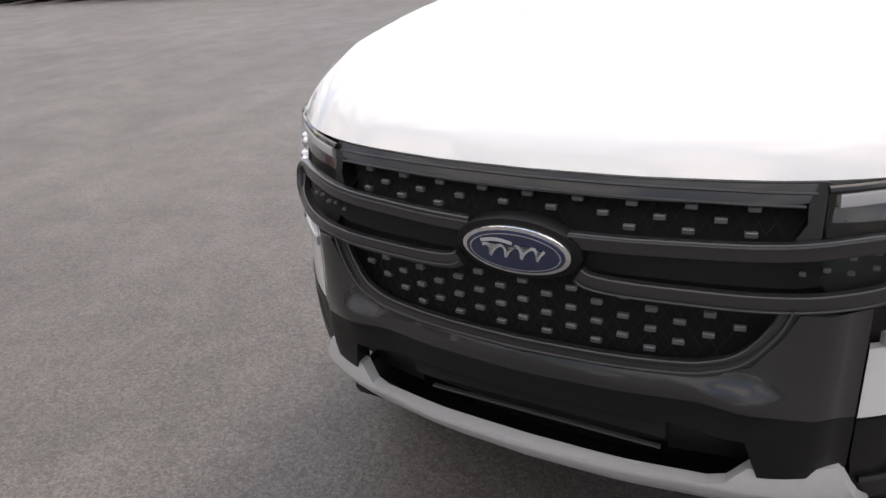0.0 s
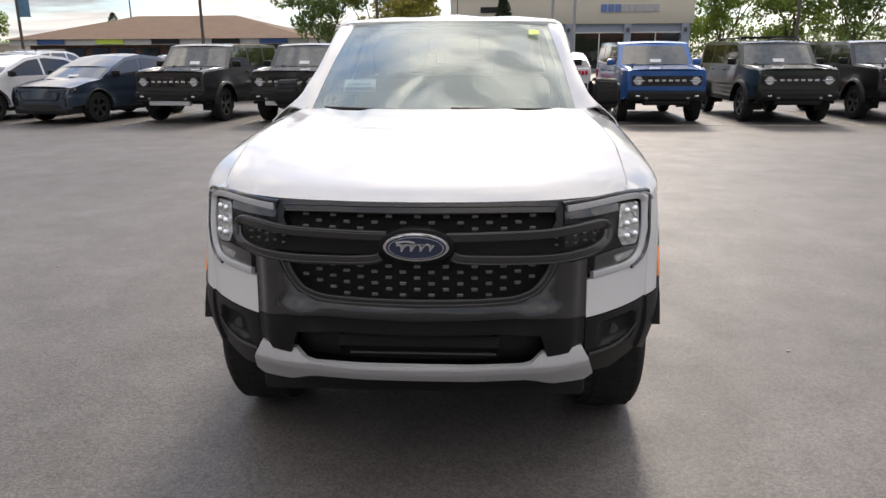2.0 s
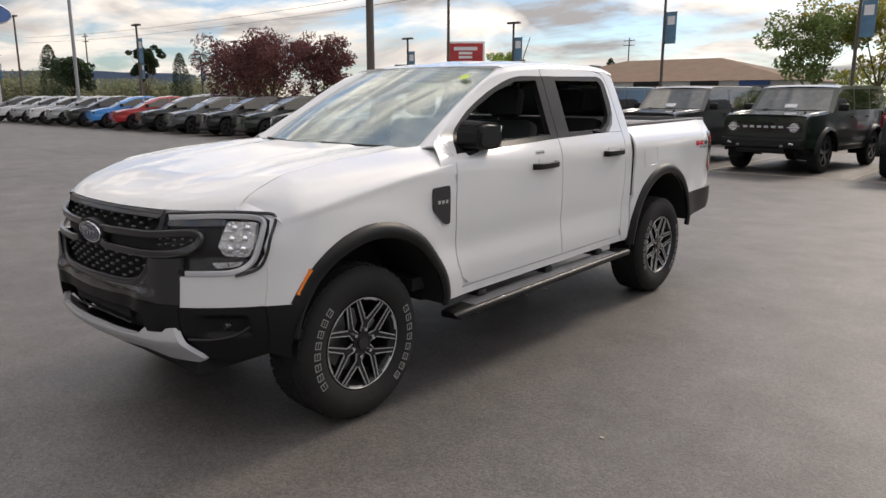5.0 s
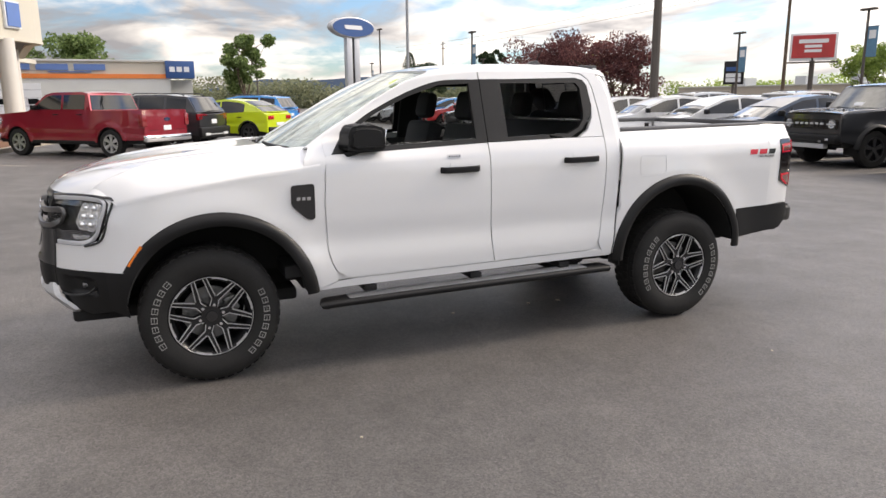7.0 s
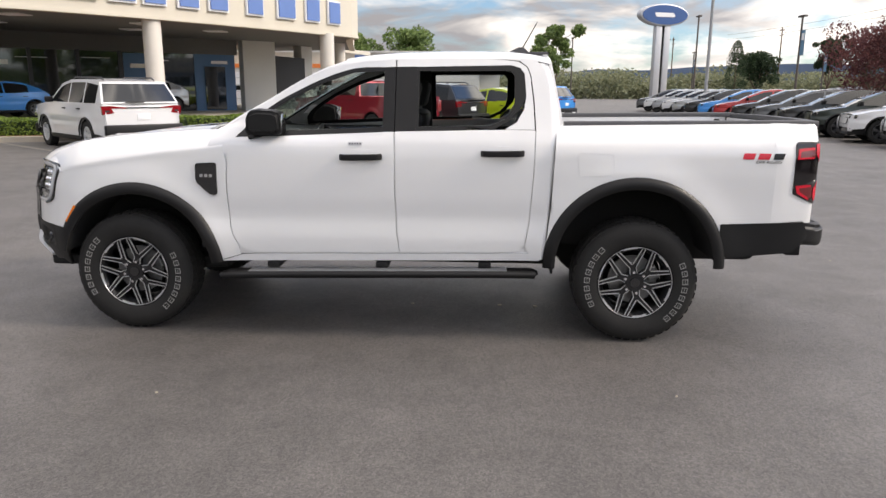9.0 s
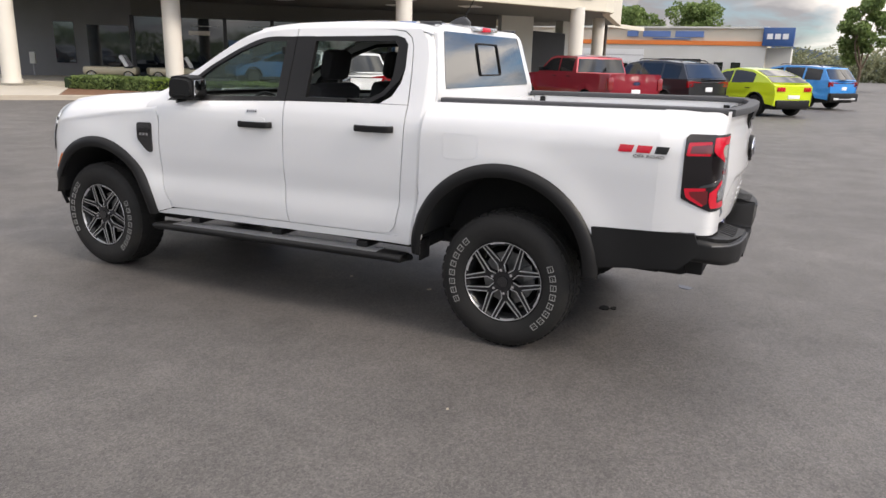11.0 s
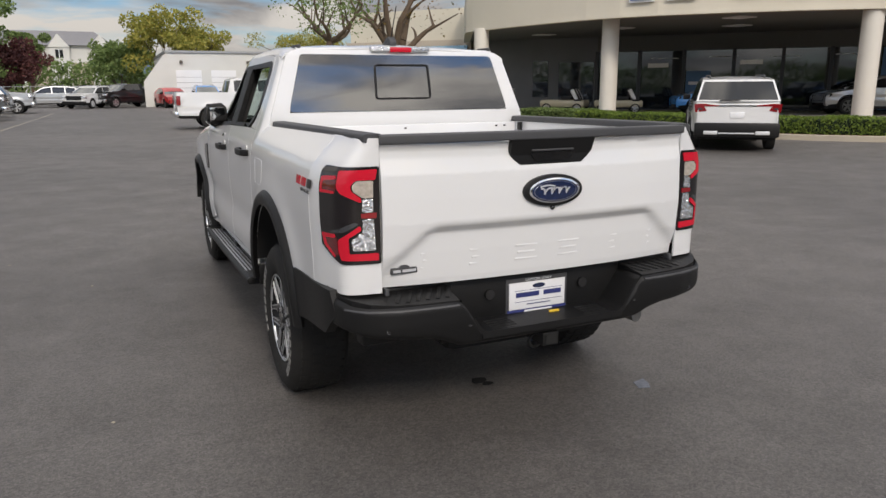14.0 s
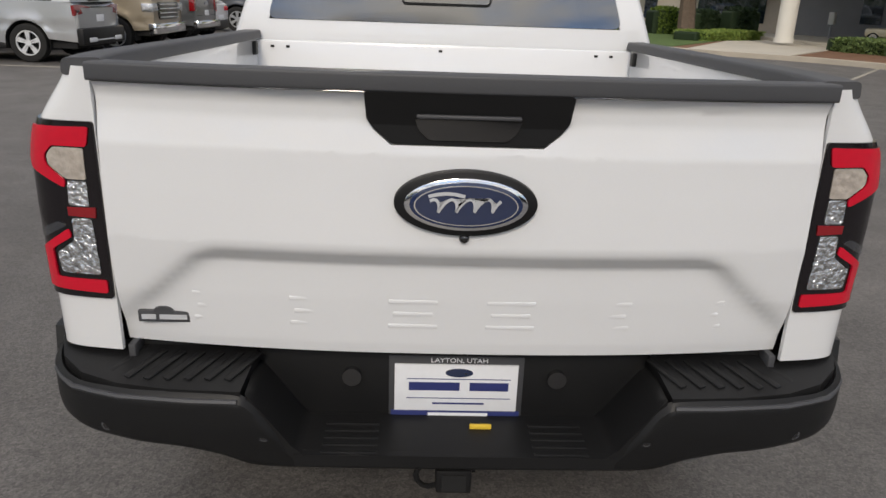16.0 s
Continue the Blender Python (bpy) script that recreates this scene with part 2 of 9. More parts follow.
def rounded(poly, r, n=4):
    """The outline with its corners rounded by about r."""
    out, k = [], len(poly)
    for i in range(k):
        a, b, c = (Vector((*poly[(i + j - 1) % k][:2], 0)) for j in range(3))
        ra = min(r, (a - b).length * 0.45)
        rc = min(r, (c - b).length * 0.45)
        p, q = b + (a - b).normalized() * ra, b + (c - b).normalized() * rc
        for j in range(n + 1):
            t = j / n
            v = p * (1 - t) ** 2 + b * 2 * t * (1 - t) + q * t ** 2
            out.append((v.x, v.y))
    return out


def curve_pts(pts, n=6):
    """A smooth line through the points."""
    out = []
    P = [np.array(p, float) for p in pts]
    for i in range(len(P) - 1):
        p0, p1, p2, p3 = P[max(i - 1, 0)], P[i], P[i + 1], P[min(i + 2, len(P) - 1)]
        for j in range(n):
            t = j / n
            out.append(tuple(0.5 * (2 * p1 + (p2 - p0) * t + (2 * p0 - 5 * p1 + 4 * p2 - p3) * t * t + (3 * p1 - p0 - 3 * p2 + p3) * t ** 3)))
    out.append(tuple(P[-1]))
    return out


def sheet(outline, f, axis="x", sign=1, thick=0.02, step=0.06, off=0.0, steps=None):
    """A mesh: the outline laid on the curved surface f, cut into a grid, with thickness and true surface normals.
    axis x: outline (y, z), x = sign * f; axis y: outline (x, z), y = f, facing sign; axis z: outline (x, y), z = f."""
    bm = bmesh.new()
    clean = [p for i, p in enumerate(outline) if math.hypot(p[0] - outline[i - 1][0], p[1] - outline[i - 1][1]) > 1e-6]
    vs = [bm.verts.new((a, b, 0)) for a, b in clean]
    for t in tessellate_polygon([[Vector((a, b, 0)) for a, b in clean]]):
        bm.faces.new([vs[i] for i in t])
    for k in (0, 1):
        lo, hi = min(p[k] for p in outline), max(p[k] for p in outline)
        st = steps[k] if steps else step
        if not st:
            continue
        n = int((hi - lo) / st) + 1
        for i in range(1, n):
            co, no = [0, 0, 0], [0, 0, 0]
            co[k], no[k] = lo + (hi - lo) * i / n, 1
            bmesh.ops.bisect_plane(bm, geom=bm.verts[:] + bm.edges[:] + bm.faces[:], plane_co=co, plane_no=no, dist=1e-5)
    bmesh.ops.remove_doubles(bm, verts=bm.verts, dist=1e-5)
    bm.verts.index_update()
    ab = [(v.co.x, v.co.y) for v in bm.verts]
    tri = [[v.index for v in fc.verts] for fc in bm.faces]
    rim = [(e.verts[0].index, e.verts[1].index) for e in bm.edges if len(e.link_faces) == 1]
    bm.free()
    e = 1e-3
    front, normal = [], []
    o = {"x": Vector((sign, 0, 0)), "y": Vector((0, sign, 0)), "z": Vector((0, 0, sign))}[axis]
    for a, b in ab:
        h, ha, hb = f(a, b), (f(a + e, b) - f(a - e, b)) / (2 * e), (f(a, b + e) - f(a, b - e)) / (2 * e)
        if axis == "x":
            front.append(Vector((sign * (h + off), a, b))); nv = Vector((sign, -ha, -hb))
        elif axis == "y":
            front.append(Vector((a, h + sign * off, b))); nv = Vector((-ha, 1, -hb)) * sign
        else:
            front.append(Vector((a, b, h + sign * off))); nv = Vector((-ha, -hb, 1)) * sign
        normal.append(nv.normalized())
    n = len(ab)
    verts = front + [p - o * thick for p in front]
    verts = verts + verts
    faces, kind = [], []
    for t in tri:
        p, q, r = (front[i] for i in t[:3])
        w = (q - p).cross(r - p)
        t2 = t if w.dot(o) >= 0 else t[::-1]
        faces.append(t2); kind.append(1)
        faces.append([i + n for i in t2[::-1]]); kind.append(0)
    mid = sum(front, Vector()) / n
    for i, j in rim:
        faces.append([i + 2 * n, j + 2 * n, j + 3 * n, i + 3 * n]); kind.append(0)
    me = bpy.data.meshes.new("sheet")
    me.from_pydata([tuple(v) for v in verts], [], faces)
    me.update()
    for p in me.polygons:
        p.use_smooth = True
    nl = [None] * len(me.loops)
    for p, k in zip(me.polygons, kind):
        fn = tuple(p.normal)
        for li in p.loop_indices:
            nl[li] = tuple(normal[me.loops[li].vertex_index % n]) if k else fn
    me.normals_split_custom_set(nl)
    return me


def patch(P, nu, nv, thick=0.0, flip=False):
    """A mesh: the grid surface P(u, v), u and v from 0 to 1; thick gives it an underside."""
    g = [[Vector(P(i / nu, j / nv)) for j in range(nv + 1)] for i in range(nu + 1)]
    verts = [p for row in g for p in row]
    W = nv + 1
    faces = [[i * W + j, (i + 1) * W + j, (i + 1) * W + j + 1, i * W + j + 1] for i in range(nu) for j in range(nv)]
    if flip:
        faces = [fc[::-1] for fc in faces]
    if thick:
        e = 1e-3
        nrm = []
        for i in range(nu + 1):
            for j in range(nv + 1):
                a = g[min(i + 1, nu)][j] - g[max(i - 1, 0)][j]
                b = g[i][min(j + 1, nv)] - g[i][max(j - 1, 0)]
                c = a.cross(b)
                nrm.append((-c if flip else c).normalized())
        n = len(verts)
        verts = verts + [p - q * thick for p, q in zip(verts, nrm)]
        faces = faces + [[k + n for k in fc[::-1]] for fc in faces]
        ring = [i * W for i in range(nu + 1)] + [nu * W + j for j in range(1, nv + 1)] + [i * W + nv for i in range(nu - 1, -1, -1)] + [j for j in range(nv - 1, 0, -1)]
        for k in range(len(ring)):
            a, b = ring[k], ring[(k + 1) % len(ring)]
            faces.append([b, a, a + n, b + n] if not flip else [a, b, b + n, a + n])
    me = bpy.data.meshes.new("patch")
    me.from_pydata([tuple(v) for v in verts], [], faces)
    me.update()
    for p in me.polygons:
        p.use_smooth = True
    me.set_sharp_from_angle(angle=radians(40))
    return me


def tube(path, prof, closed=False, up=(0, 0, 1)):
    """A bmesh: the profile (list of side, height) swept along the path."""
    bm = bmesh.new()
    P = [Vector(p) for p in path]
    k = len(P)
    rings = []
    for i in range(k):
        a = P[(i - 1) % k] if closed or i else P[i]
        b = P[(i + 1) % k] if closed or i < k - 1 else P[i]
        d = (b - a).normalized()
        s = d.cross(Vector(up))
        s = s.normalized() if s.length > 1e-6 else Vector((1, 0, 0))
        u = s.cross(d)
        rings.append([bm.verts.new(P[i] + s * q[0] + u * q[1]) for q in prof])
    m = len(prof)
    for i in range(k if closed else k - 1):
        r0, r1 = rings[i], rings[(i + 1) % k]
        for j in range(m):
            bm.faces.new((r0[j], r0[(j + 1) % m], r1[(j + 1) % m], r1[j]))
    if not closed:
        bm.faces.new(rings[0][::-1])
        bm.faces.new(rings[-1])
    bmesh.ops.recalc_face_normals(bm, faces=bm.faces[:])
    return bm


def circle_prof(r, n=8):
    return [(r * math.cos(2 * math.pi * i / n), r * math.sin(2 * math.pi * i / n)) for i in range(n)]


def prism(outline, axis, a0, a1, bevel=0.0):
    """A bmesh: the outline extruded along an axis from a0 to a1. axis x: (y, z); y: (x, z); z: (x, y)."""
    bm = bmesh.new()
    def at(p, h):
        return {"x": (h, p[0], p[1]), "y": (p[0], h, p[1]), "z": (p[0], p[1], h)}[axis]
    lo = [bm.verts.new(at(p, a0)) for p in outline]
    hi = [bm.verts.new(at(p, a1)) for p in outline]
    k = len(outline)
    bm.faces.new(lo)
    bm.faces.new(hi[::-1])
    for i in range(k):
        bm.faces.new((lo[i], hi[i], hi[(i + 1) % k], lo[(i + 1) % k]))
    bmesh.ops.recalc_face_normals(bm, faces=bm.faces[:])
    if bevel:
        bmesh.ops.bevel(bm, geom=bm.edges[:], offset=bevel, segments=2, affect="EDGES", profile=0.5)
    return bm


def letters(name, text, size, m, material, parent=None, depth=0.002, squeeze=1.0):
    cu = bpy.data.curves.new(name, "FONT")
    cu.body = text
    cu.size = size
    cu.extrude = depth
    cu.align_x, cu.align_y = "CENTER", "CENTER"
    tmp = bpy.data.objects.new(name, cu)
    me = bpy.data.meshes.new_from_object(tmp)
    bpy.data.objects.remove(tmp)
    me.name = name
    me.transform(m @ Matrix.Diagonal((squeeze, 1, 1, 1)))
    return place(name, me, material, parent)


# ---- ground ----
def asphalt():
    m = bpy.data.materials.new("asphalt")
    m.use_nodes = True
    n, l = m.node_tree.nodes, m.node_tree.links
    b = n["Principled BSDF"]
    co = n.new("ShaderNodeTexCoord")
    def noise_n(scale, detail=4, rough=0.55):
        t = n.new("ShaderNodeTexNoise")
        t.inputs["Scale"].default_value, t.inputs["Detail"].default_value, t.inputs["Roughness"].default_value = scale, detail, rough
        l.new(co.outputs["Object"], t.inputs["Vector"])
        return t
    broad, mid, grain = noise_n(0.22, 5), noise_n(1.7, 5, 0.6), noise_n(130, 2)
    vor = n.new("ShaderNodeTexVoronoi"); vor.inputs["Scale"].default_value = 85
    sep = n.new("ShaderNodeSeparateColor")
    l.new(vor.outputs["Color"], sep.inputs[0])
    patchy, pits = noise_n(5.5, 6, 0.65), noise_n(60, 4, 0.7)
    l.new(co.outputs["Object"], vor.inputs["Vector"])
    def rng(src, a, c, d, e):
        r = n.new("ShaderNodeMapRange")
        r.inputs["From Min"].default_value, r.inputs["From Max"].default_value = a, c
        r.inputs["To Min"].default_value, r.inputs["To Max"].default_value = d, e
        l.new(src, r.inputs["Value"])
        return r.outputs[0]
    def mul(a, c):
        x = n.new("ShaderNodeMath"); x.operation = "MULTIPLY"
        l.new(a, x.inputs[0]); l.new(c, x.inputs[1])
        return x.outputs[0]
    f = mul(mul(rng(broad.outputs["Fac"], .35, .65, .82, 1.18), rng(mid.outputs["Fac"], .3, .7, .88, 1.10)), rng(grain.outputs["Fac"], .3, .7, .62, 1.42))
    f = mul(mul(f, rng(sep.outputs[0], 0, 1, .70, 1.34)), rng(patchy.outputs["Fac"], .35, .65, .90, 1.10))
    mx = n.new("ShaderNodeMix"); mx.data_type = "RGBA"; mx.blend_type = "MULTIPLY"; mx.inputs["Factor"].default_value = 1
    mx.inputs["A"].default_value = (0.091, 0.0838, 0.0780, 1)
    l.new(f, mx.inputs["B"])
    l.new(mx.outputs["Result"], b.inputs["Base Color"])
    b.inputs["Specular IOR Level"].default_value = 0.62
    l.new(rng(mid.outputs["Fac"], .3, .7, .60, .50), b.inputs["Roughness"])
    bp = n.new("ShaderNodeBump"); bp.inputs["Strength"].default_value = 0.7; bp.inputs["Distance"].default_value = 0.006
    l.new(pits.outputs["Fac"], bp.inputs["Height"])
    l.new(bp.outputs[0], b.inputs["Normal"])
    return m


M_ASPHALT = asphalt()
gb = bmesh.new()
bmesh.ops.create_grid(gb, x_segments=40, y_segments=40, size=1500)
part("ground", gb, M_ASPHALT, None, "dark worn asphalt of a car lot", kind="structure")


# ---- the white pickup truck: front axle at y = 0, nose towards -y ----
def smooth_table(xs, ys, sig=0.02):
    g = np.linspace(xs[0], xs[-1], 600)
    v = np.interp(g, xs, ys)
    w = max(1, int(sig / (g[1] - g[0])))
    k = np.exp(-0.5 * (np.arange(-3 * w, 3 * w + 1) / w) ** 2)
    k /= k.sum()
    lin = np.pad(v, 3 * w, mode="reflect", reflect_type="odd")
    s = np.convolve(lin, k, mode="valid")
    return lambda x: float(np.interp(x, g, s))


T_front = smooth_table([-0.05, 0, .2, .4, .5, .6, .7, .8, .88, .93, .97], [-.87, -.87, -.862, -.83, -.80, -.75, -.665, -.555, -.43, -.32, -.2], 0.03)
T_lean = smooth_table([.2, .35, .45, .55, .65, .8, .95, 1.1, 1.2], [.14, .10, .05, -.005, -.02, -.005, 0, .055, .12], 0.03)
T_wrap = smooth_table([-.70, -.62, -.555, -.43, -.32, -.2, 0, .3], [.68, .74, .80, .88, .925, .95, .97, 1.0], 0.03)
T_tail = smooth_table([3.7, 4.0, 4.12, 4.24, 4.31, 4.36, 4.39, 4.41, 4.44], [1.0, .967, .948, .920, .893, .850, .80, .75, .66], 0.02)
T_door = smooth_table([.30, .45, .55, .65, .78, .90, 1.05, 1.18, 1.26, 1.30, 1.34, 1.5, 1.65, 1.80],
                      [.87, .89, .909, .916, .901, .913, .915, .910, .897, .880, .861, .803, .748, .692], 0.025)
T_bed = smooth_table([.30, .45, .60, .80, .95, 1.08, 1.20, 1.26, 1.30, 1.345, 1.39, 1.42], [.885, .905, .918, .922, .926, .932, .930, .914, .885, .840, .803, .79], 0.014)
T_hood = smooth_table([-.05, 0, .02, .05, .1, .2, .3, .6, 1.0, 1.3], [1.08, 1.102, 1.123, 1.143, 1.163, 1.187, 1.205, 1.247, 1.292, 1.316], 0.012)
T_roof = smooth_table([1.2, 1.36, 1.55, 1.73, 2.1, 2.45, 2.62, 2.70], [1.715, 1.757, 1.786, 1.801, 1.812, 1.808, 1.797, 1.775], 0.05)
ARCH_F, ARCH_R = (0.07, 0.43), (3.245, 0.50)


TAIL_IN, TAIL_OUT = .728, .925
TAIL = [(.925, 4.05), (.918, 4.11), (.906, 4.175), (.893, 4.235), (.880, 4.290), (.864, 4.318), (.835, 4.334), (.79, 4.344), (TAIL_IN, 4.352)]
TAIL_C = curve_pts([(x, y, 0) for x, y in TAIL], 6)
TAIL_S = [0.0]
for _p, _q in zip(TAIL_C[:-1], TAIL_C[1:]):
    TAIL_S.append(TAIL_S[-1] + math.hypot(_q[0] - _p[0], _q[1] - _p[1]))


def tail_point(d, z, off=0.0):
    """The bed's rear corner: d metres round from the side towards the tailgate, at height z."""
    def at(e):
        x = float(np.interp(e, TAIL_S, [p[0] for p in TAIL_C])); y = float(np.interp(e, TAIL_S, [p[1] for p in TAIL_C]))
        k = (T_bed(z) - TAIL_IN) / (TAIL_OUT - TAIL_IN)
        return TAIL_IN + (x - TAIL_IN) * k, y
    x, y = at(d)
    x0, y0 = at(max(0, d - .006)); x1, y1 = at(min(TAIL_S[-1], d + .006))
    n = Vector((y1 - y0, x0 - x1)).normalized()
    return (x + n.x * off, y + n.y * off, z)


def tail_piece(outline, s, off, thick=.006, step=.018):
    """A piece that lies on the rear corner, from its outline in (d, z)."""
    src = sheet(outline, lambda a, b: 0.0, "y", -1, thick, step)
    verts, seen = [], {}
    faces = [[v for v in p.vertices] for p in src.polygons]
    idx = []
    for v in src.vertices:
        key = (round(v.co.x, 5), round(v.co.y, 5), round(v.co.z, 5))
        if key not in seen:
            seen[key] = len(verts)
            x, y, z = tail_point(v.co.x, v.co.z, off - v.co.y)
            verts.append((s * x, y, z))
        idx.append(seen[key])
    bm = bmesh.new()
    vs = [bm.verts.new(p) for p in verts]
    for f in faces:
        q = [idx[i] for i in f]
        if len(set(q)) == len(q) and not bm.faces.get([vs[i] for i in q]):
            bm.faces.new([vs[i] for i in q])
    bmesh.ops.recalc_face_normals(bm, faces=bm.faces[:])
    me = bpy.data.meshes.new("tail_piece")
    bm.to_mesh(me); bm.free()
    bpy.data.meshes.remove(src)
    for p in me.polygons:
        p.use_smooth = True
    me.set_sharp_from_angle(angle=radians(40))
    return me


def front_y(x, z):
    return T_front(abs(x)) + T_lean(z)


def soft_min(a, b, k=0.02):
    h = max(0.0, min(1.0, 0.5 + 0.5 * (b - a) / k))
    return b * (1 - h) + a * h - k * h * (1 - h)


def ease(v):
    v = max(0.0, min(1.0, v))
    return v * v * (3 - 2 * v)


def side_x(y, z):
    x = T_bed(z) if y > 2.725 else T_door(z)
    # the cab narrows towards the windscreen
    x -= 0.085 * ease((z - 1.22) / 0.17) * ease((1.80 - y) / 0.95)
    if y < 0.45:
        x = soft_min(x, T_wrap(y - T_lean(z)), 0.03)
    if y > 3.6:
        x = soft_min(x, T_tail(y), 0.03)
    for c in (ARCH_F, ARCH_R):
        r = math.hypot(y - c[0], z - c[1])
        x += 0.016 * math.exp(-((r - 0.54) / 0.11) ** 2)
    return x


def hood_edge(x):
    return front_y(x, 1.1)


def hood_z(x, y):
    d = y - hood_edge(x)
    a = abs(x)
    z = T_hood(d) + (0.04 - 0.028 * max(0.0, min(1.0, (d - 0.5) / 0.7))) * (a / 0.735) ** 2 * min(1.0, max(d, 0) / 0.25)
    # raised centre field with soft steps
    st = 1 / (1 + math.exp((a - 0.345 - 0.05 * y) / 0.011))
    z += 0.012 * st * min(1.0, max(d - 0.12, 0) / 0.2)
    z += 0.008 * math.exp(-((a - 0.585) / 0.05) ** 2) * min(1.0, max(d - 0.15, 0) / 0.35)
    return z


def hood_x(y):
    return 0.735 - 0.035 * max(0.0, (y + 0.55)) / 1.1


def arc(c, r, a0, a1, n):
    return [(c[0] + r * math.cos(radians(a0 + (a1 - a0) * i / n)), c[1] + r * math.sin(radians(a0 + (a1 - a0) * i / n))) for i in range(n + 1)]


def mirror_poly(poly, s):
    return [(a * s, b) for a, b in poly]


def oval(cx, cz, a, b, n=40):
    return [(cx + a * math.cos(2 * math.pi * i / n), cz + b * math.sin(2 * math.pi * i / n)) for i in range(n)]


def oval_badge(parent, y, sign, cz, a, b, tilt):
    """Black housing, chrome ring, blue field and a plain silver bar."""
    m = pose(0, y, cz, tilt, 0, 0)
    def flat(outline, h0, h1, material, name, bev):
        bm = prism(outline, "y", sign * h0, sign * h1, bev)
        bmesh.ops.transform(bm, matrix=m, verts=bm.verts[:])
        return part(name, bm, material, parent, smooth=True)
    flat(oval(0, 0, a, b), -0.02, 0.016, M_BLACK, "badge_housing", 0.004)
    flat(oval(0, 0, a * 0.86, b * 0.80), 0.010, 0.024, M_CHROME, "badge_ring", 0.003)
    flat(oval(0, 0, a * 0.78, b * 0.69), 0.018, 0.0265, M_BLUE, "badge_field", 0.001)
    flat(oval(0, -0.001, a * 0.72, b * 0.61), 0.024, 0.0270, M_CHROME, "badge_line", 0.0)
    flat(oval(0, -0.001, a * 0.70, b * 0.58), 0.024, 0.0276, M_BLUE, "badge_field", 0.0)
    # a plain silver wave under a short flourish
    def ribbon(line, w):
        P = [Vector((x * a * -sign, z * b)) for x, z in line]
        up, dn = [], []
        for i, p in enumerate(P):
            d = (P[min(i + 1, len(P) - 1)] - P[max(i - 1, 0)]).normalized()
            n = Vector((-d.y, d.x)) * w * b
            up.append(tuple(p + n)); dn.append(tuple(p - n))
        flat(up + dn[::-1], 0.025, 0.0295, M_LAMPBAR, "badge_wave", 0.0)
    ribbon([(-.50 + t * .98 + .05 * math.sin(t * 25), -.03 + .05 * t + .20 * math.sin(t * 25 + .9)) for t in [i / 44 for i in range(45)]], .045)
    ribbon([(-.52 + t * .50, .26 + .09 * math.sin(t * 3.0)) for t in [i / 10 for i in range(11)]], .05)


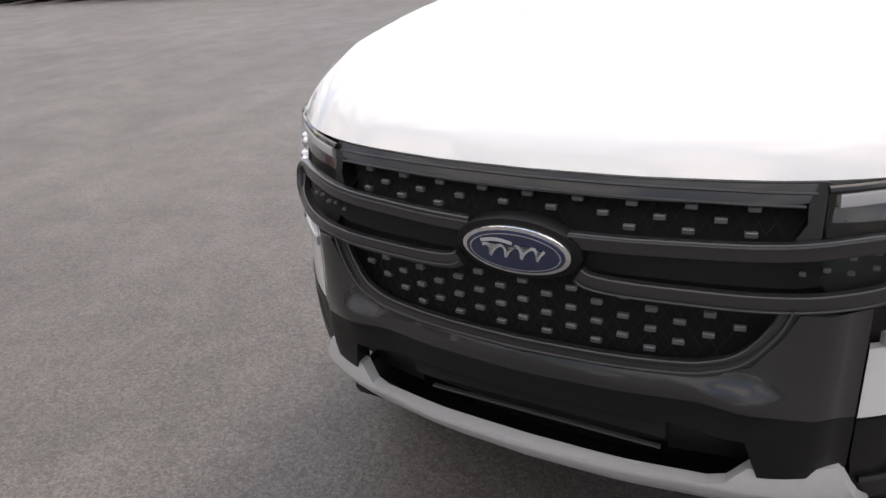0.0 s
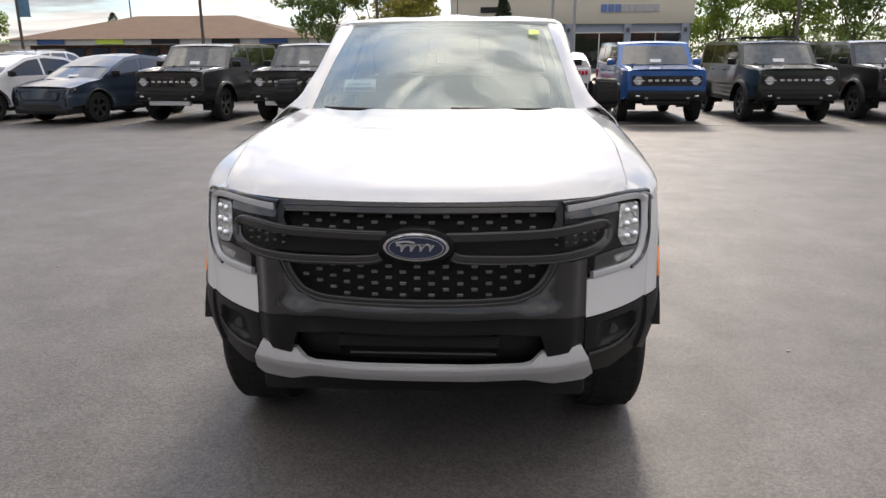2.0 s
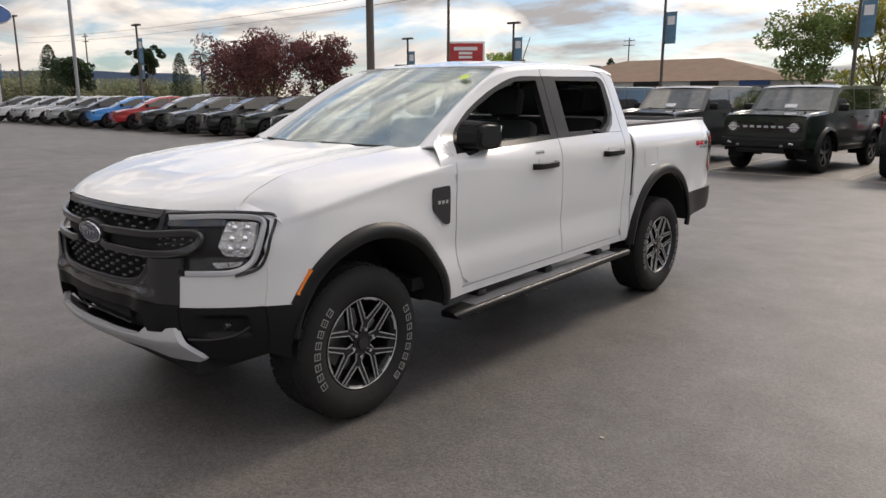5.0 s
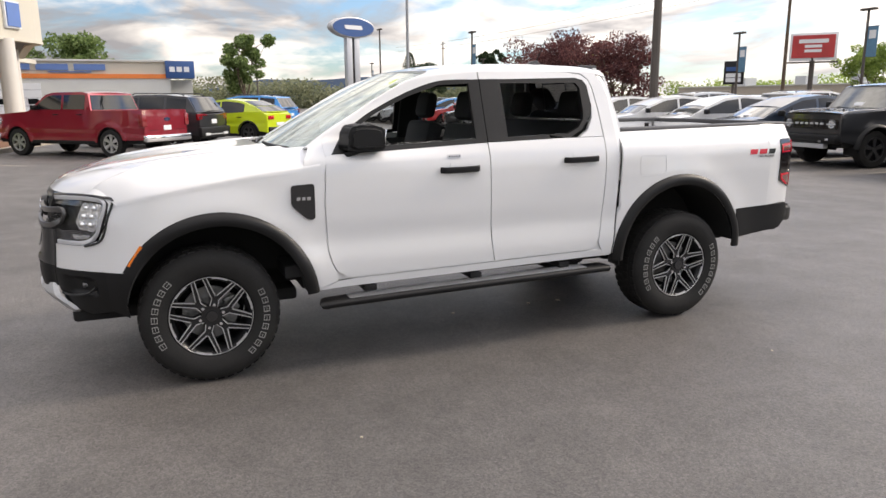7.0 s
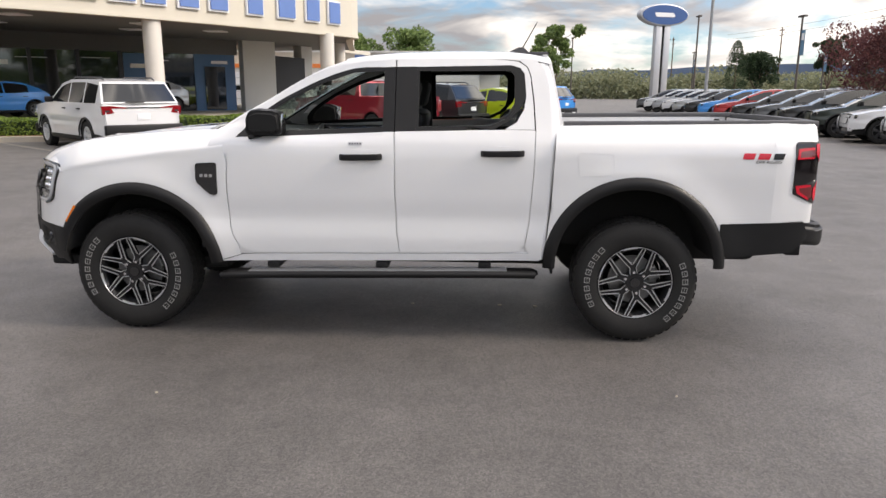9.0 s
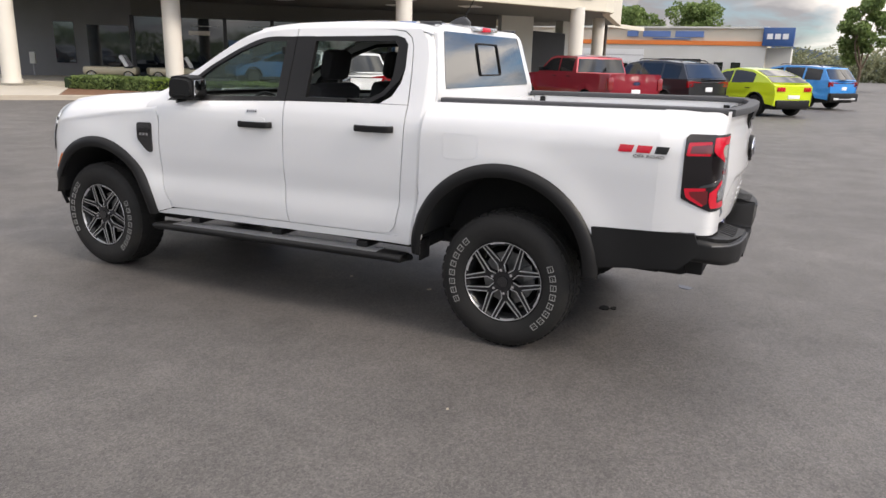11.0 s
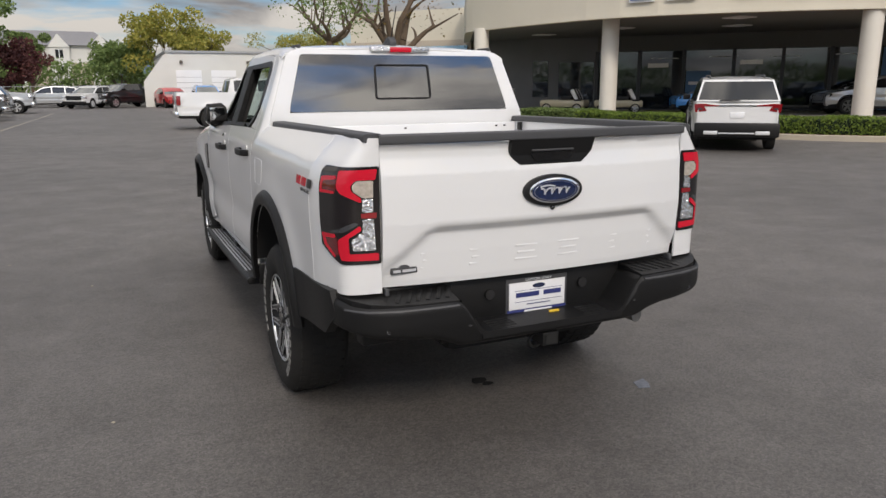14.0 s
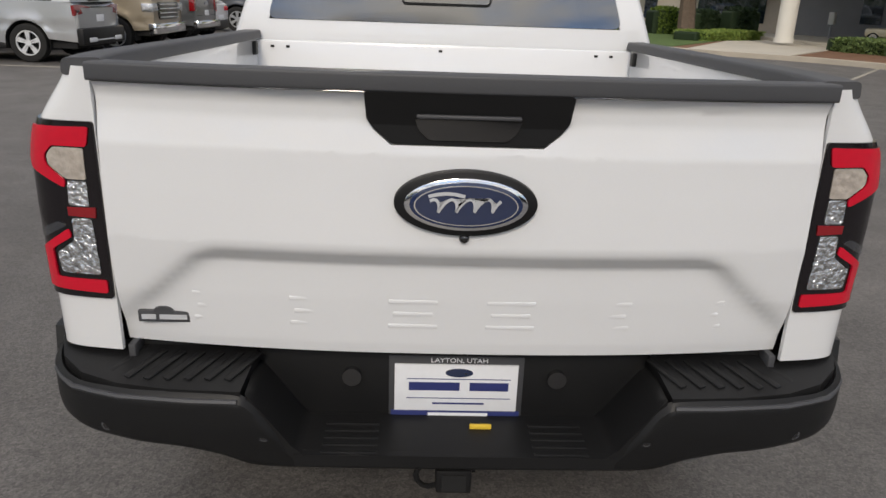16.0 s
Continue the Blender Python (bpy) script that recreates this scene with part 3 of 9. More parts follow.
def wheel(name, parent, x, y, s, turn=15):
    """A tyre with blocks, a grey alloy rim with six forked spokes, lugs and brake disc. The hub faces s * x."""
    R = 0.392
    w = new(name)
    w.parent = parent
    w.matrix_local = pose(x, y, 0.392) @ (pose(0, 0, 0, 0, 0, 180) if s < 0 else Matrix())
    prof = [(-.25, .224), (-.255, .25), (-.27, .30), (-.265, .345), (-.245, .375), (-.21, .388), (-.125, .390), (-.04, .388), (-.004, .375),
            (.016, .345), (.022, .30), (.008, .252), (-.004, .231), (-.02, .224)]
    n = 56
    def torus(u, v):
        k = v * (len(prof) - 1)
        i = min(int(k), len(prof) - 2)
        f = k - i
        px = prof[i][0] * (1 - f) + prof[i + 1][0] * f
        pr = prof[i][1] * (1 - f) + prof[i + 1][1] * f
        a = u * 2 * math.pi
        return (px, pr * math.cos(a), pr * math.sin(a))
    tyre = place("tyre", patch(torus, n, len(prof) - 1, flip=False), M_TYRE, w)
    # tread blocks
    bm = bmesh.new()
    for i in range(44):
        a = 2 * math.pi * i / 44
        for row, (x0, x1, dz) in enumerate(((-.236, -.196, 0), (-.188, -.138, .5), (-.126, -.076, 0), (-.060, -.020, .5))):
            aa = a + dz * 2 * math.pi / 44
            m = pose(0, 0, 0, math.degrees(aa), 0, 0)
            lift = 0.377 if row in (0, 3) else 0.386
            add_box(bm, x0, x1, -0.019, 0.019, lift, 0.3925 if row in (1, 2) else 0.3882, m=m)
    part("tread", bm, M_TYRE, tyre)
    # raised pale bars on the side wall, in two arcs
    bm = bmesh.new()
    for q in (-1, 1):
        add_box(bm, 0.0165, 0.0222, 0.288, 0.322, q * .0155 - .0022, q * .0155 + .0022, 0, seg=1)
        add_box(bm, 0.0165, 0.0222, .305 + q * .0152 - .0018, .305 + q * .0152 + .0018, -.0135, .0135, 0, seg=1)
    add_box(bm, 0.0165, 0.0220, .3035, .3065, -.0135, .008, 0, seg=1)
    mark_me = bpy.data.meshes.new("sidewall_mark"); bm.to_mesh(mark_me); bm.free(); mark_me.materials.append(M_TYRELETTER)
    for mid in (172, -12):
        for i in range(8):
            mk = new("sidewall_mark", mark_me); mk.parent = tyre
            mk.matrix_local = pose(0, 0, 0, mid + (i - 3.5) * 10.0, 0, 0)
    rim = new("rim")
    rim.parent = w
    def barrel(u, v):
        pr = [(-.23, .208), (-.10, .193), (-.03, .203), (-.006, .223), (0.002, .231), (-.006, .233), (-.02, .227)]
        k = v * (len(pr) - 1)
        i = min(int(k), len(pr) - 2)
        f = k - i
        r = pr[i][1] * (1 - f) + pr[i + 1][1] * f
        a = u * 2 * math.pi
        return (pr[i][0] * (1 - f) + pr[i + 1][0] * f, r * math.cos(a), r * math.sin(a))
    place("barrel", patch(barrel, 48, 6, flip=False), M_DARKGREY, w)
    def strut(bm, r0, c0, r1, c1, w0, w1, x0, x1, deep, slot):
        """A tapered beam in the wheel's plane, from radius r0 at angle c0 to radius r1 at angle c1."""
        p0 = Vector((0, r0 * math.cos(radians(c0)), r0 * math.sin(radians(c0))))
        p1 = Vector((0, r1 * math.cos(radians(c1)), r1 * math.sin(radians(c1))))
        d = (p1 - p0).normalized()
        sd = Vector((0, -d.z, d.y))
        vs = []
        for p, xf, ww in ((p0, x0, w0), (p1, x1, w1)):
            for xx, wf in ((xf - deep, 1.3), (xf, 1.0)):
                for q in (-1, 1):
                    vs.append(bm.verts.new(p + sd * q * ww * wf + Vector((xx, 0, 0))))
        for fc in ((0, 1, 3, 2), (4, 6, 7, 5), (2, 3, 7, 6), (0, 4, 5, 1), (0, 2, 6, 4), (1, 5, 7, 3)):
            bm.faces.new([vs[i] for i in fc]).material_index = slot
        return p0, p1, sd
    for k in range(6):
        a0 = 60 * k + turn
        bm = bmesh.new()
        strut(bm, .045, a0, .114, a0, .022, .018, -.016, -.012, .035, 0)
        for sg in (-1, 1):
            strut(bm, .096, a0 + sg * 5, .224, a0 + sg * 21.5, .0108, .0080, -.012, -.004, .032, 0)
            # bright cut edges: the inner V, the outer flank and the bend at the hub
            strut(bm, .120, a0 + sg * 2.0, .222, a0 + sg * 18.9, .0026, .0024, -.0105, -.0025, .006, 1)
            strut(bm, .098, a0 + sg * 11.0, .224, a0 + sg * 24.0, .0022, .0022, -.0105, -.0025, .006, 1)
            strut(bm, .060, a0 + sg * 22, .098, a0 + sg * 11.0, .0020, .0020, -.013, -.0105, .006, 1)
        # cut face on the rim between the two forks
        for q in range(3):
            strut(bm, .2235, a0 - 11 + q * 7.5, .2235, a0 - 3.5 + q * 7.5, .0042, .0042, -.001, -.001, .006, 1)
        bmesh.ops.recalc_face_normals(bm, faces=bm.faces[:])
        sp = part("spoke", bm, M_RIM, rim)
        sp.data.materials.append(M_MACHINED)
    part("rim_lip", tube([(0.001, .2285 * math.cos(2 * math.pi * i / 48), .2285 * math.sin(2 * math.pi * i / 48)) for i in range(48)], circle_prof(.0024, 6), True, up=(1, 0, 0)), M_MACHINED, rim, "", True)
    bm = bmesh.new()
    add_cyl(bm, (-.05, 0, 0), (-.010, 0, 0), .062, .056, 24)
    part("hub", bm, M_RIM, rim, smooth=True)
    bm = bmesh.new()
    add_cyl(bm, (-.02, 0, 0), (0.000, 0, 0), .034, .030, 24)
    part("centre_cap", bm, M_GLOSSBLACK, rim, smooth=True)
    for k in range(6):
        a = radians(60 * k + turn)
        c = (0, .066 * math.cos(a), .068 * math.sin(a))
        cylpart("lug_nut", (-.03, c[1], c[2]), (0.002, c[1], c[2]), .0095, M_CHROME, rim, seg=6)
    bm = bmesh.new()
    add_cyl(bm, (-.12, 0, 0), (-.10, 0, 0), .155, seg=32)
    part("brake_disc", bm, M_STEEL, w, smooth=True)
    bm = bmesh.new()
    add_box(bm, -.13, -.075, -.045, .045, .09, .165, .01, m=pose(0, 0, 0, -70, 0, 0))
    part("brake_caliper", bm, M_STEEL, w)
    bm = bmesh.new()
    add_cyl(bm, (-.24, 0, 0), (-.20, 0, 0), .2, seg=24)
    part("brake_shield", bm, M_WELL, w)
    return w


def build_truck():
    T = thing("pickup_truck", (.006, 0, 0), .2, label="white four-door pickup truck with black trim, parked on dark asphalt", category="pickup truck")

    # --- hood ---
    def hoodP(u, v):
        s = 2 * u - 1
        y0 = hood_edge(s * 0.735)
        xr = lambda y: hood_x(y)
        yr = 0.40 + 0.12 * s * s
        y = y0 + (yr - y0) * v ** 1.25
        x = s * xr(y)
        return (x, y, hood_z(x, y))
    place("hood", patch(hoodP, 64, 44, thick=0.02), M_WHITE, T, "white hood with raised centre field")
    for s in (-1, 1):
        # --- front fender: side field with the wheel arch, and the rolled top ---
        up = [(.66, 1.222), (.28, 1.183), (-.1, 1.127), (-.3, 1.093), (-.45, 1.062)]
        arch = arc(ARCH_F, 0.50, 10, 150, 22)
        out = [(-.445, 1.065), (-.495, .95), (-.497, .80), (-.515, .69), (-.375, .69)] + arch[::-1] + [(.60, .488), (.745, .53), (.735, .59), (.70, .66), (.687, .718), (.678, .86), (.676, 1.008), (.684, 1.115)] + [(y, float(np.interp(y, [-.6, -.45, -.3, -.1, .28, .66], [1.03, 1.062, 1.093, 1.127, 1.183, 1.222]))) for y in (.665, .5, .4, .28, .1, 0, -.1, -.2, -.3, -.38)]
        fen = place("front_fender", sheet(out, side_x, "x", s, 0.012, 0.045), M_WHITE, T)
        def topP(u, v, s=s):
            y0 = -.45 - 0.115 * v
            y = y0 + (0.665 - y0) * u
            zb = float(np.interp(y, [-.6, -.45, -.3, -.1, .28, .66], [1.03, 1.062, 1.093, 1.127, 1.183, 1.222]))
            if v < 0.12:
                k = 1 - v / 0.12
                zs = zb - 0.022 * k
                return (s * (side_x(y, zs) + 0.0016), y, zs)
            v = (v - 0.12) / 0.88
            A = Vector((side_x(y, zb) + 0.0016, y, zb))
            xh = hood_x(y) + 0.005
            B = Vector((xh, y, hood_z(min(xh, .735), y)))
            C = Vector((A.x - 0.045, y, A.z + (B.z - A.z) * .60))
            p = A * (1 - v) ** 2 + C * 2 * v * (1 - v) + B * v * v
            return (s * p.x, p.y, p.z)
        place("fender_top", patch(topP, 40, 25, thick=0.01, flip=(s < 0)), M_WHITE, fen)
        def noseP(u, v, s=s):
            p = Vector(topP(0.02, v, s))
            x = 0.846 - 0.106 * max(0.0, (v - 0.12) / 0.88)
            q = Vector((s * x, front_y(x, 1.08) - 0.004, float(np.interp(x, [.69, .80, .843, .85], [1.102, 1.095, 1.076, 1.06]))))
            return tuple(p + (q - p) * u)
        place("fender_nose", patch(noseP, 4, 16, thick=0.008, flip=(s > 0)), M_WHITE, fen)
        place("corner_backing", patch(lambda u, v, s=s: (s * (.78 + .105 * u), front_y(.78 + .105 * u, .69 + .15 * v) + .006, .69 + .15 * v), 10, 3, thick=.006, flip=(s < 0)), M_WHITE, fen)
        # side vent with plain bars in place of the trim name
        vent = rounded([(.487, 1.116), (.622, 1.122), (.620, .915), (.577, .915), (.485, 1.0)], 0.02)
        vt = place("side_vent", sheet(vent, side_x, "x", s, 0.02, 0.05, off=0.010), M_GLOSSBLACK, T, "gloss black fender vent")
        for a in (.515, .545, .575):
            place("badge_bar", sheet([(a, 1.03), (a + .02, 1.03), (a + .022, 1.048), (a + .002, 1.048)], side_x, "x", s, 0.006, 0.1, off=0.015), M_CHROME, vt)
        place("door_jamb", sheet([(.665, .535), (2.635, .55), (2.68, 1.0), (2.69, 1.33), (2.35, 1.325), (1.70, 1.315), (.76, 1.27), (.66, 1.15), (.655, .75)], lambda y, z: side_x(min(y, 2.7), z), "x", s, .004, .12, off=-.014), M_WHITE, T)
        place("cowl_corner", sheet([(.56, 1.17), (.69, 1.17), (.705, 1.27), (.80, 1.29), (.80, 1.42), (.74, 1.392), (.62, 1.33), (.575, 1.25)], side_x, "x", s, .006, .03, off=-.003), M_WHITE, fen)
        # --- arch mouldings ---
        for nm, c, a0, a1 in (("front_arch_moulding", ARCH_F, 5, 152), ("rear_arch_moulding", ARCH_R, 0, 182)):
            def P(u, v, c=c, a0=a0, a1=a1, s=s):
                a = radians(a0 + (a1 - a0) * u)
                r = 0.487 + (0.562 - 0.487) * v
                y, z = c[0] + r * math.cos(a), c[1] + r * math.sin(a)
                lift = 0.030 * math.sin(math.pi * min(1, 0.25 + v * 0.75)) ** 0.6 * (1 - 0.75 * max(0.0, min(1.0, (math.degrees(a) - 110) / 40)) * (c is ARCH_F))
                return (s * (side_x(y, z) + lift), y, z)
            place(nm, patch(P, 44, 6, thick=0.03, flip=(s > 0)), M_BLACK, T)
        # --- doors ---
        fd = [(.692, 1.115), (.684, 1.008), (.695, .718), (.715, .64), (.745, .59), (.80, .552), (.86, .545), (1.78, .560), (1.768, .60), (1.757, .70), (1.748, .916), (1.748, 1.197), (1.742, 1.318), (1.70, 1.318), (1.05, 1.288), (.705, 1.276), (.696, 1.20)]
        d1 = place("front_door", sheet(fd, side_x, "x", s, 0.035, 0.05), M_WHITE, T)
        rd = [(1.788, .561), (2.47, .574), (2.53, .585), (2.565, .625), (2.588, .75), (2.612, 1.103), (2.616, 1.335), (2.34, 1.334), (1.75, 1.320), (1.755, 1.197), (1.756, .916), (1.765, .70), (1.777, .60)]
        d2 = place("rear_door", sheet(rd, side_x, "x", s, 0.035, 0.05), M_WHITE, T)
        line = [(0.74, 1.395), (.918, 1.487), (1.104, 1.602), (1.288, 1.695), (1.42, 1.727), (1.538, 1.744), (1.742, 1.758)]
        inner = [(1.70, 1.712), (1.475, 1.703), (1.261, 1.634), (1.043, 1.53), (.932, 1.462), (.85, 1.402), (.80, 1.345), (.785, 1.279), (.70, 1.277), (.705, 1.35)]
        place("window_frame", sheet(curve_pts(line, 3) + [(1.742, 1.712)] + inner, side_x, "x", s, 0.03, 0.05), M_WHITE, d1)
        line2 = [(1.75, 1.712), (1.75, 1.759), (2.1, 1.764), (2.40, 1.760), (2.51, 1.748), (2.562, 1.715), (2.583, 1.66), (2.603, 1.506), (2.614, 1.338)]
        inner2 = [(2.43, 1.338), (2.502, 1.380), (2.548, 1.458), (2.560, 1.541), (2.549, 1.675), (2.52, 1.71), (2.464, 1.725), (1.878, 1.713)]
        place("window_frame", sheet(line2 + inner2, side_x, "x", s, 0.03, 0.05), M_WHITE, d2)
        # black pillar field and window seals
        place("pillar_trim", sheet([(1.672, 1.322), (1.745, 1.324), (1.745, 1.714), (1.672, 1.710)], side_x, "x", s, 0.03, 0.08, off=0.003), M_BLACK, d1, "black pillar trim")
        place("pillar_trim", sheet([(1.750, 1.324), (1.878, 1.326), (1.878, 1.716), (1.750, 1.714)], side_x, "x", s, 0.03, 0.08, off=0.003), M_BLACK, d2, "black pillar trim")
        seal1 = [(.79, 1.28), (.80, 1.345), (.85, 1.402), (.932, 1.462), (1.043, 1.53), (1.261, 1.634), (1.475, 1.703), (1.68, 1.712)]
        w1 = [(y, z) for y, z in curve_pts(seal1, 4)]
        place("window_seal", sheet(w1 + [(1.68, 1.686), (1.475, 1.678), (1.275, 1.612), (1.06, 1.512), (.955, 1.445), (.885, 1.392), (.85, 1.345), (.845, 1.312), (1.05, 1.318), (1.68, 1.346), (1.68, 1.318), (1.05, 1.288)], side_x, "x", s, 0.03, 0.08, off=0.002), M_BLACK, d1)
        place("window_seal", sheet([(1.87, 1.324), (1.87, 1.714), (2.464, 1.726), (2.52, 1.711), (2.547, 1.675), (2.558, 1.541), (2.536, 1.475), (2.456, 1.386), (2.35, 1.334), (2.2, 1.333), (2.2, 1.356), (2.34, 1.36), (2.43, 1.40), (2.475, 1.45), (2.487, 1.50), (2.487, 1.66), (2.46, 1.692), (1.895, 1.688), (1.895, 1.35), (2.2, 1.356), (2.2, 1.333)], side_x, "x", s, 0.03, 0.08, off=0.002), M_BLACK, d2)
        if s > 0:
            # both panes are wound down; their upper edges stand just above the sills
            place("window_pane", sheet([(.86, 1.290), (1.70, 1.318), (1.70, 1.352), (.88, 1.322)], side_x, "x", s, 0.004, 0.1, off=-0.018), M_GLASS, d1).visible_shadow = False
            place("window_pane", sheet([(1.88, 1.320), (2.36, 1.326), (2.38, 1.366), (1.88, 1.354)], side_x, "x", s, 0.004, 0.1, off=-0.018), M_GLASS, d2).visible_shadow = False
        else:
            place("window_pane", sheet([(.84, 1.30), (1.70, 1.33), (1.70, 1.70), (1.475, 1.69), (1.268, 1.62), (1.05, 1.52), (.94, 1.45), (.86, 1.37)], side_x, "x", s, 0.004, 0.1, off=-0.018), M_GLASS, d1).visible_shadow = False
            place("window_pane", sheet([(1.88, 1.34), (2.33, 1.345), (2.44, 1.395), (2.52, 1.48), (2.53, 1.67), (2.46, 1.71), (1.88, 1.70)], side_x, "x", s, 0.004, 0.1, off=-0.018), M_GLASS, d2).visible_shadow = False
        for d, y0, zc in ((d1, 1.414, 1.163), (d2, 2.293, 1.192)):
            # recess cup and bar handle
            place("handle_cup", sheet(rounded([(y0 + .06, zc - .015), (y0 + .20, zc - .015), (y0 + .20, zc + .045), (y0 + .06, zc + .045)], 0.02), side_x, "x", s, 0.004, 0.1, off=0.0045), M_WHITE, d)
            pts = [(s * (side_x(y0 + t * .25, zc) + h), y0 + t * .25, zc + .004 * t) for t, h in ((0, .002), (.04, .022), (.12, .035), (.5, .040), (.88, .035), (.96, .022), (1, .002))]
            part("door_handle", tube(curve_pts(pts, 3), rounded([(-.010, -.019), (.010, -.019), (.010, .019), (-.010, .019)], .008)), M_BLACK, d, "black bar handle", True)
        if s > 0:
            kp = place("key_pad", sheet(rounded([(1.458, 1.233), (1.548, 1.235), (1.548, 1.258), (1.458, 1.256)], .01), side_x, "x", s, 0.006, 0.1, off=0.004), M_LAMPBAR, d1)
            for i in range(5):
                place("key", sheet([(1.468 + i * .016, 1.241), (1.476 + i * .016, 1.241), (1.476 + i * .016, 1.250), (1.468 + i * .016, 1.250)], side_x, "x", s, 0.002, 0.1, off=0.0055), M_BLACK, kp)
        # --- cab quarter behind the rear door, corner, rocker ---
        q = [(2.622, .535), (2.668, .530), (2.70, .80), (2.71, 1.10), (2.715, 1.34), (2.70, 1.60), (2.672, 1.70), (2.62, 1.762), (2.40, 1.767), (2.52, 1.752), (2.568, 1.716), (2.590, 1.66), (2.611, 1.506), (2.622, 1.338), (2.618, 1.103), (2.594, .75), (2.572, .622), (2.60, .56)]
        place("cab_quarter", sheet([(2.60, .545)] + q[1:], lambda y, z: side_x(min(y, 2.72), z), "x", s, 0.02, 0.05), M_WHITE, T)
        def cornP(u, v, s=s):
            z = 0.53 + (1.74 - 0.53) * u
            y1 = float(np.interp(z, [.53, .80, 1.10, 1.34, 1.60, 1.70, 1.74], [2.668, 2.70, 2.71, 2.715, 2.70, 2.672, 2.64]))
            yb = float(np.interp(z, [.53, .95, 1.3, 1.43, 1.74], [2.70, 2.74, 2.785, 2.78, 2.715]))
            x1 = side_x(min(y1, 2.72), z)
            A, B = Vector((x1, y1, z)), Vector((x1 - .09, yb, z))
            C = Vector((x1 - .006, yb - .004, z))
            p = A * (1 - v) ** 2 + C * 2 * v * (1 - v) + B * v * v
            return (s * p.x, p.y, p.z)
        place("cab_corner", patch(cornP, 30, 8, thick=0.01, flip=(s > 0)), M_WHITE, T)
        place("rocker_panel", sheet([(.605, .484), (2.665, .522), (2.66, .556), (2.60, .568), (1.78, .552), (.86, .537), (.75, .528)], side_x, "x", s, 0.05, 0.08, off=-0.004), M_WHITE, T)
        # --- roof rail and windscreen pillar ---
        def railP(u, v, s=s):
            y = 1.42 + (2.70 - 1.42) * u
            ze = float(np.interp(y, [1.40, 1.538, 1.742, 2.1, 2.4, 2.62, 2.70], [1.722, 1.742, 1.757, 1.763, 1.762, 1.755, 1.735]))
            A = Vector((side_x(min(y, 2.6), ze), y, ze))
            B = Vector((.62, y, T_roof(y)))
            C = Vector((A.x - 0.02, y, B.z - 0.002))
            p = A * (1 - v) ** 2 + C * 2 * v * (1 - v) + B * v * v
            return (s * p.x, p.y, p.z)
        place("roof_rail", patch(railP, 30, 8, thick=0.01, flip=(s < 0)), M_WHITE, T)
        dl = curve_pts([(0.63, 1.315), (0.74, 1.392), (.918, 1.487), (1.104, 1.602), (1.288, 1.695), (1.43, 1.727)], 6)
        def pilP(u, v, s=s):
            k = u * (len(dl) - 1)
            i = min(int(k), len(dl) - 2)
            y = dl[i][0] + (dl[i + 1][0] - dl[i][0]) * (k - i)
            z = dl[i][1] + (dl[i + 1][1] - dl[i][1]) * (k - i)
            A = Vector((side_x(y, z), y, z))
            B = Vector(screen(1.0, u))
            C = (A + B) / 2 + Vector((0.030, -0.01, 0.035))
            p = A * (1 - v) ** 2 + C * 2 * v * (1 - v) + B * v * v
            return (s * p.x, p.y, p.z)
        def screen(u, v):
            q = 2 * u - 1
            x = (0.688 + (0.588 - 0.688) * v) * q
            y = 0.44 + (1.345 - 0.44) * v + (0.15 - 0.05 * v) * q * q
            z = 1.292 + (1.772 - 1.292) * v + 0.022 * math.sin(math.pi * v) - 0.014 * q * q * v
            return (x, y, z)
        place("windscreen_pillar", patch(pilP, 30, 8, thick=0.01, flip=(s < 0)), M_WHITE, T)
        # --- bed side ---
        archr = arc(ARCH_R, 0.50, 8, 172, 24)
        bs = [(2.690, .53)] + archr[::-1] + [(3.76, .78), (4.06, .786), (4.06, .95), (4.06, 1.20), (4.06, 1.30), (4.06, 1.383), (2.80, 1.362), (2.752, 1.355), (2.747, 1.33), (2.735, 1.10), (2.725, .85)]
        b = place("bed_side", sheet(bs, side_x, "x", s, 0.015, 0.05), M_WHITE, T)
        place("bed_corner", patch(lambda u, v, s=s: (lambda p: (s * p[0], p[1], p[2]))(tail_point(TAIL_S[-1] * v, .786 + .60 * u)), 30, 36, thick=0.01, flip=(s > 0)), M_WHITE, b)
        # lower black cladding behind the wheel
        clad = [(3.755, .777), (4.262, .797), (4.30, .70), (4.20, .605), (3.81, .565), (3.775, .60)]
        place("rear_cladding", sheet(clad, side_x, "x", s, 0.04, 0.06, off=0.006), M_BLACK, T)
        if s > 0:
            fl = rounded([(2.879, 1.203), (3.096, 1.197), (3.096, 1.09), (3.07, 1.068), (2.90, 1.062), (2.885, 1.08)], .025, 5)
            ring = [(s * (side_x(y, z) + 0.0005), y, z) for y, z in fl]
            part("fuel_flap_gap", tube(ring, circle_prof(.0011, 6), True, up=(1, 0, 0)), M_SILVER, b, "fuel flap outline")
        # decal: plain bars in its red and grey
        for a0, a1, z0, z1, mm in ((3.856, 3.935, 1.176, 1.212, M_RED), (3.945, 4.025, 1.176, 1.212, M_RED), (4.035, 4.106, 1.176, 1.212, M_DARKGREY)):
            place("decal_bar", sheet([(a0, z0), (a1 - .012, z0), (a1, z1), (a0 + .008, z1)], side_x, "x", s, 0.002, 0.1, off=0.0025), mm, b)
        letters("decal_word", "OFF ROAD", .021, Matrix.Translation((s * (side_x(4.01, 1.16) + .003), 4.01, 1.159)) @ pose(0, 0, 0, 90, 0, s * 90), M_DARKGREY, b, .0008, 1.5)
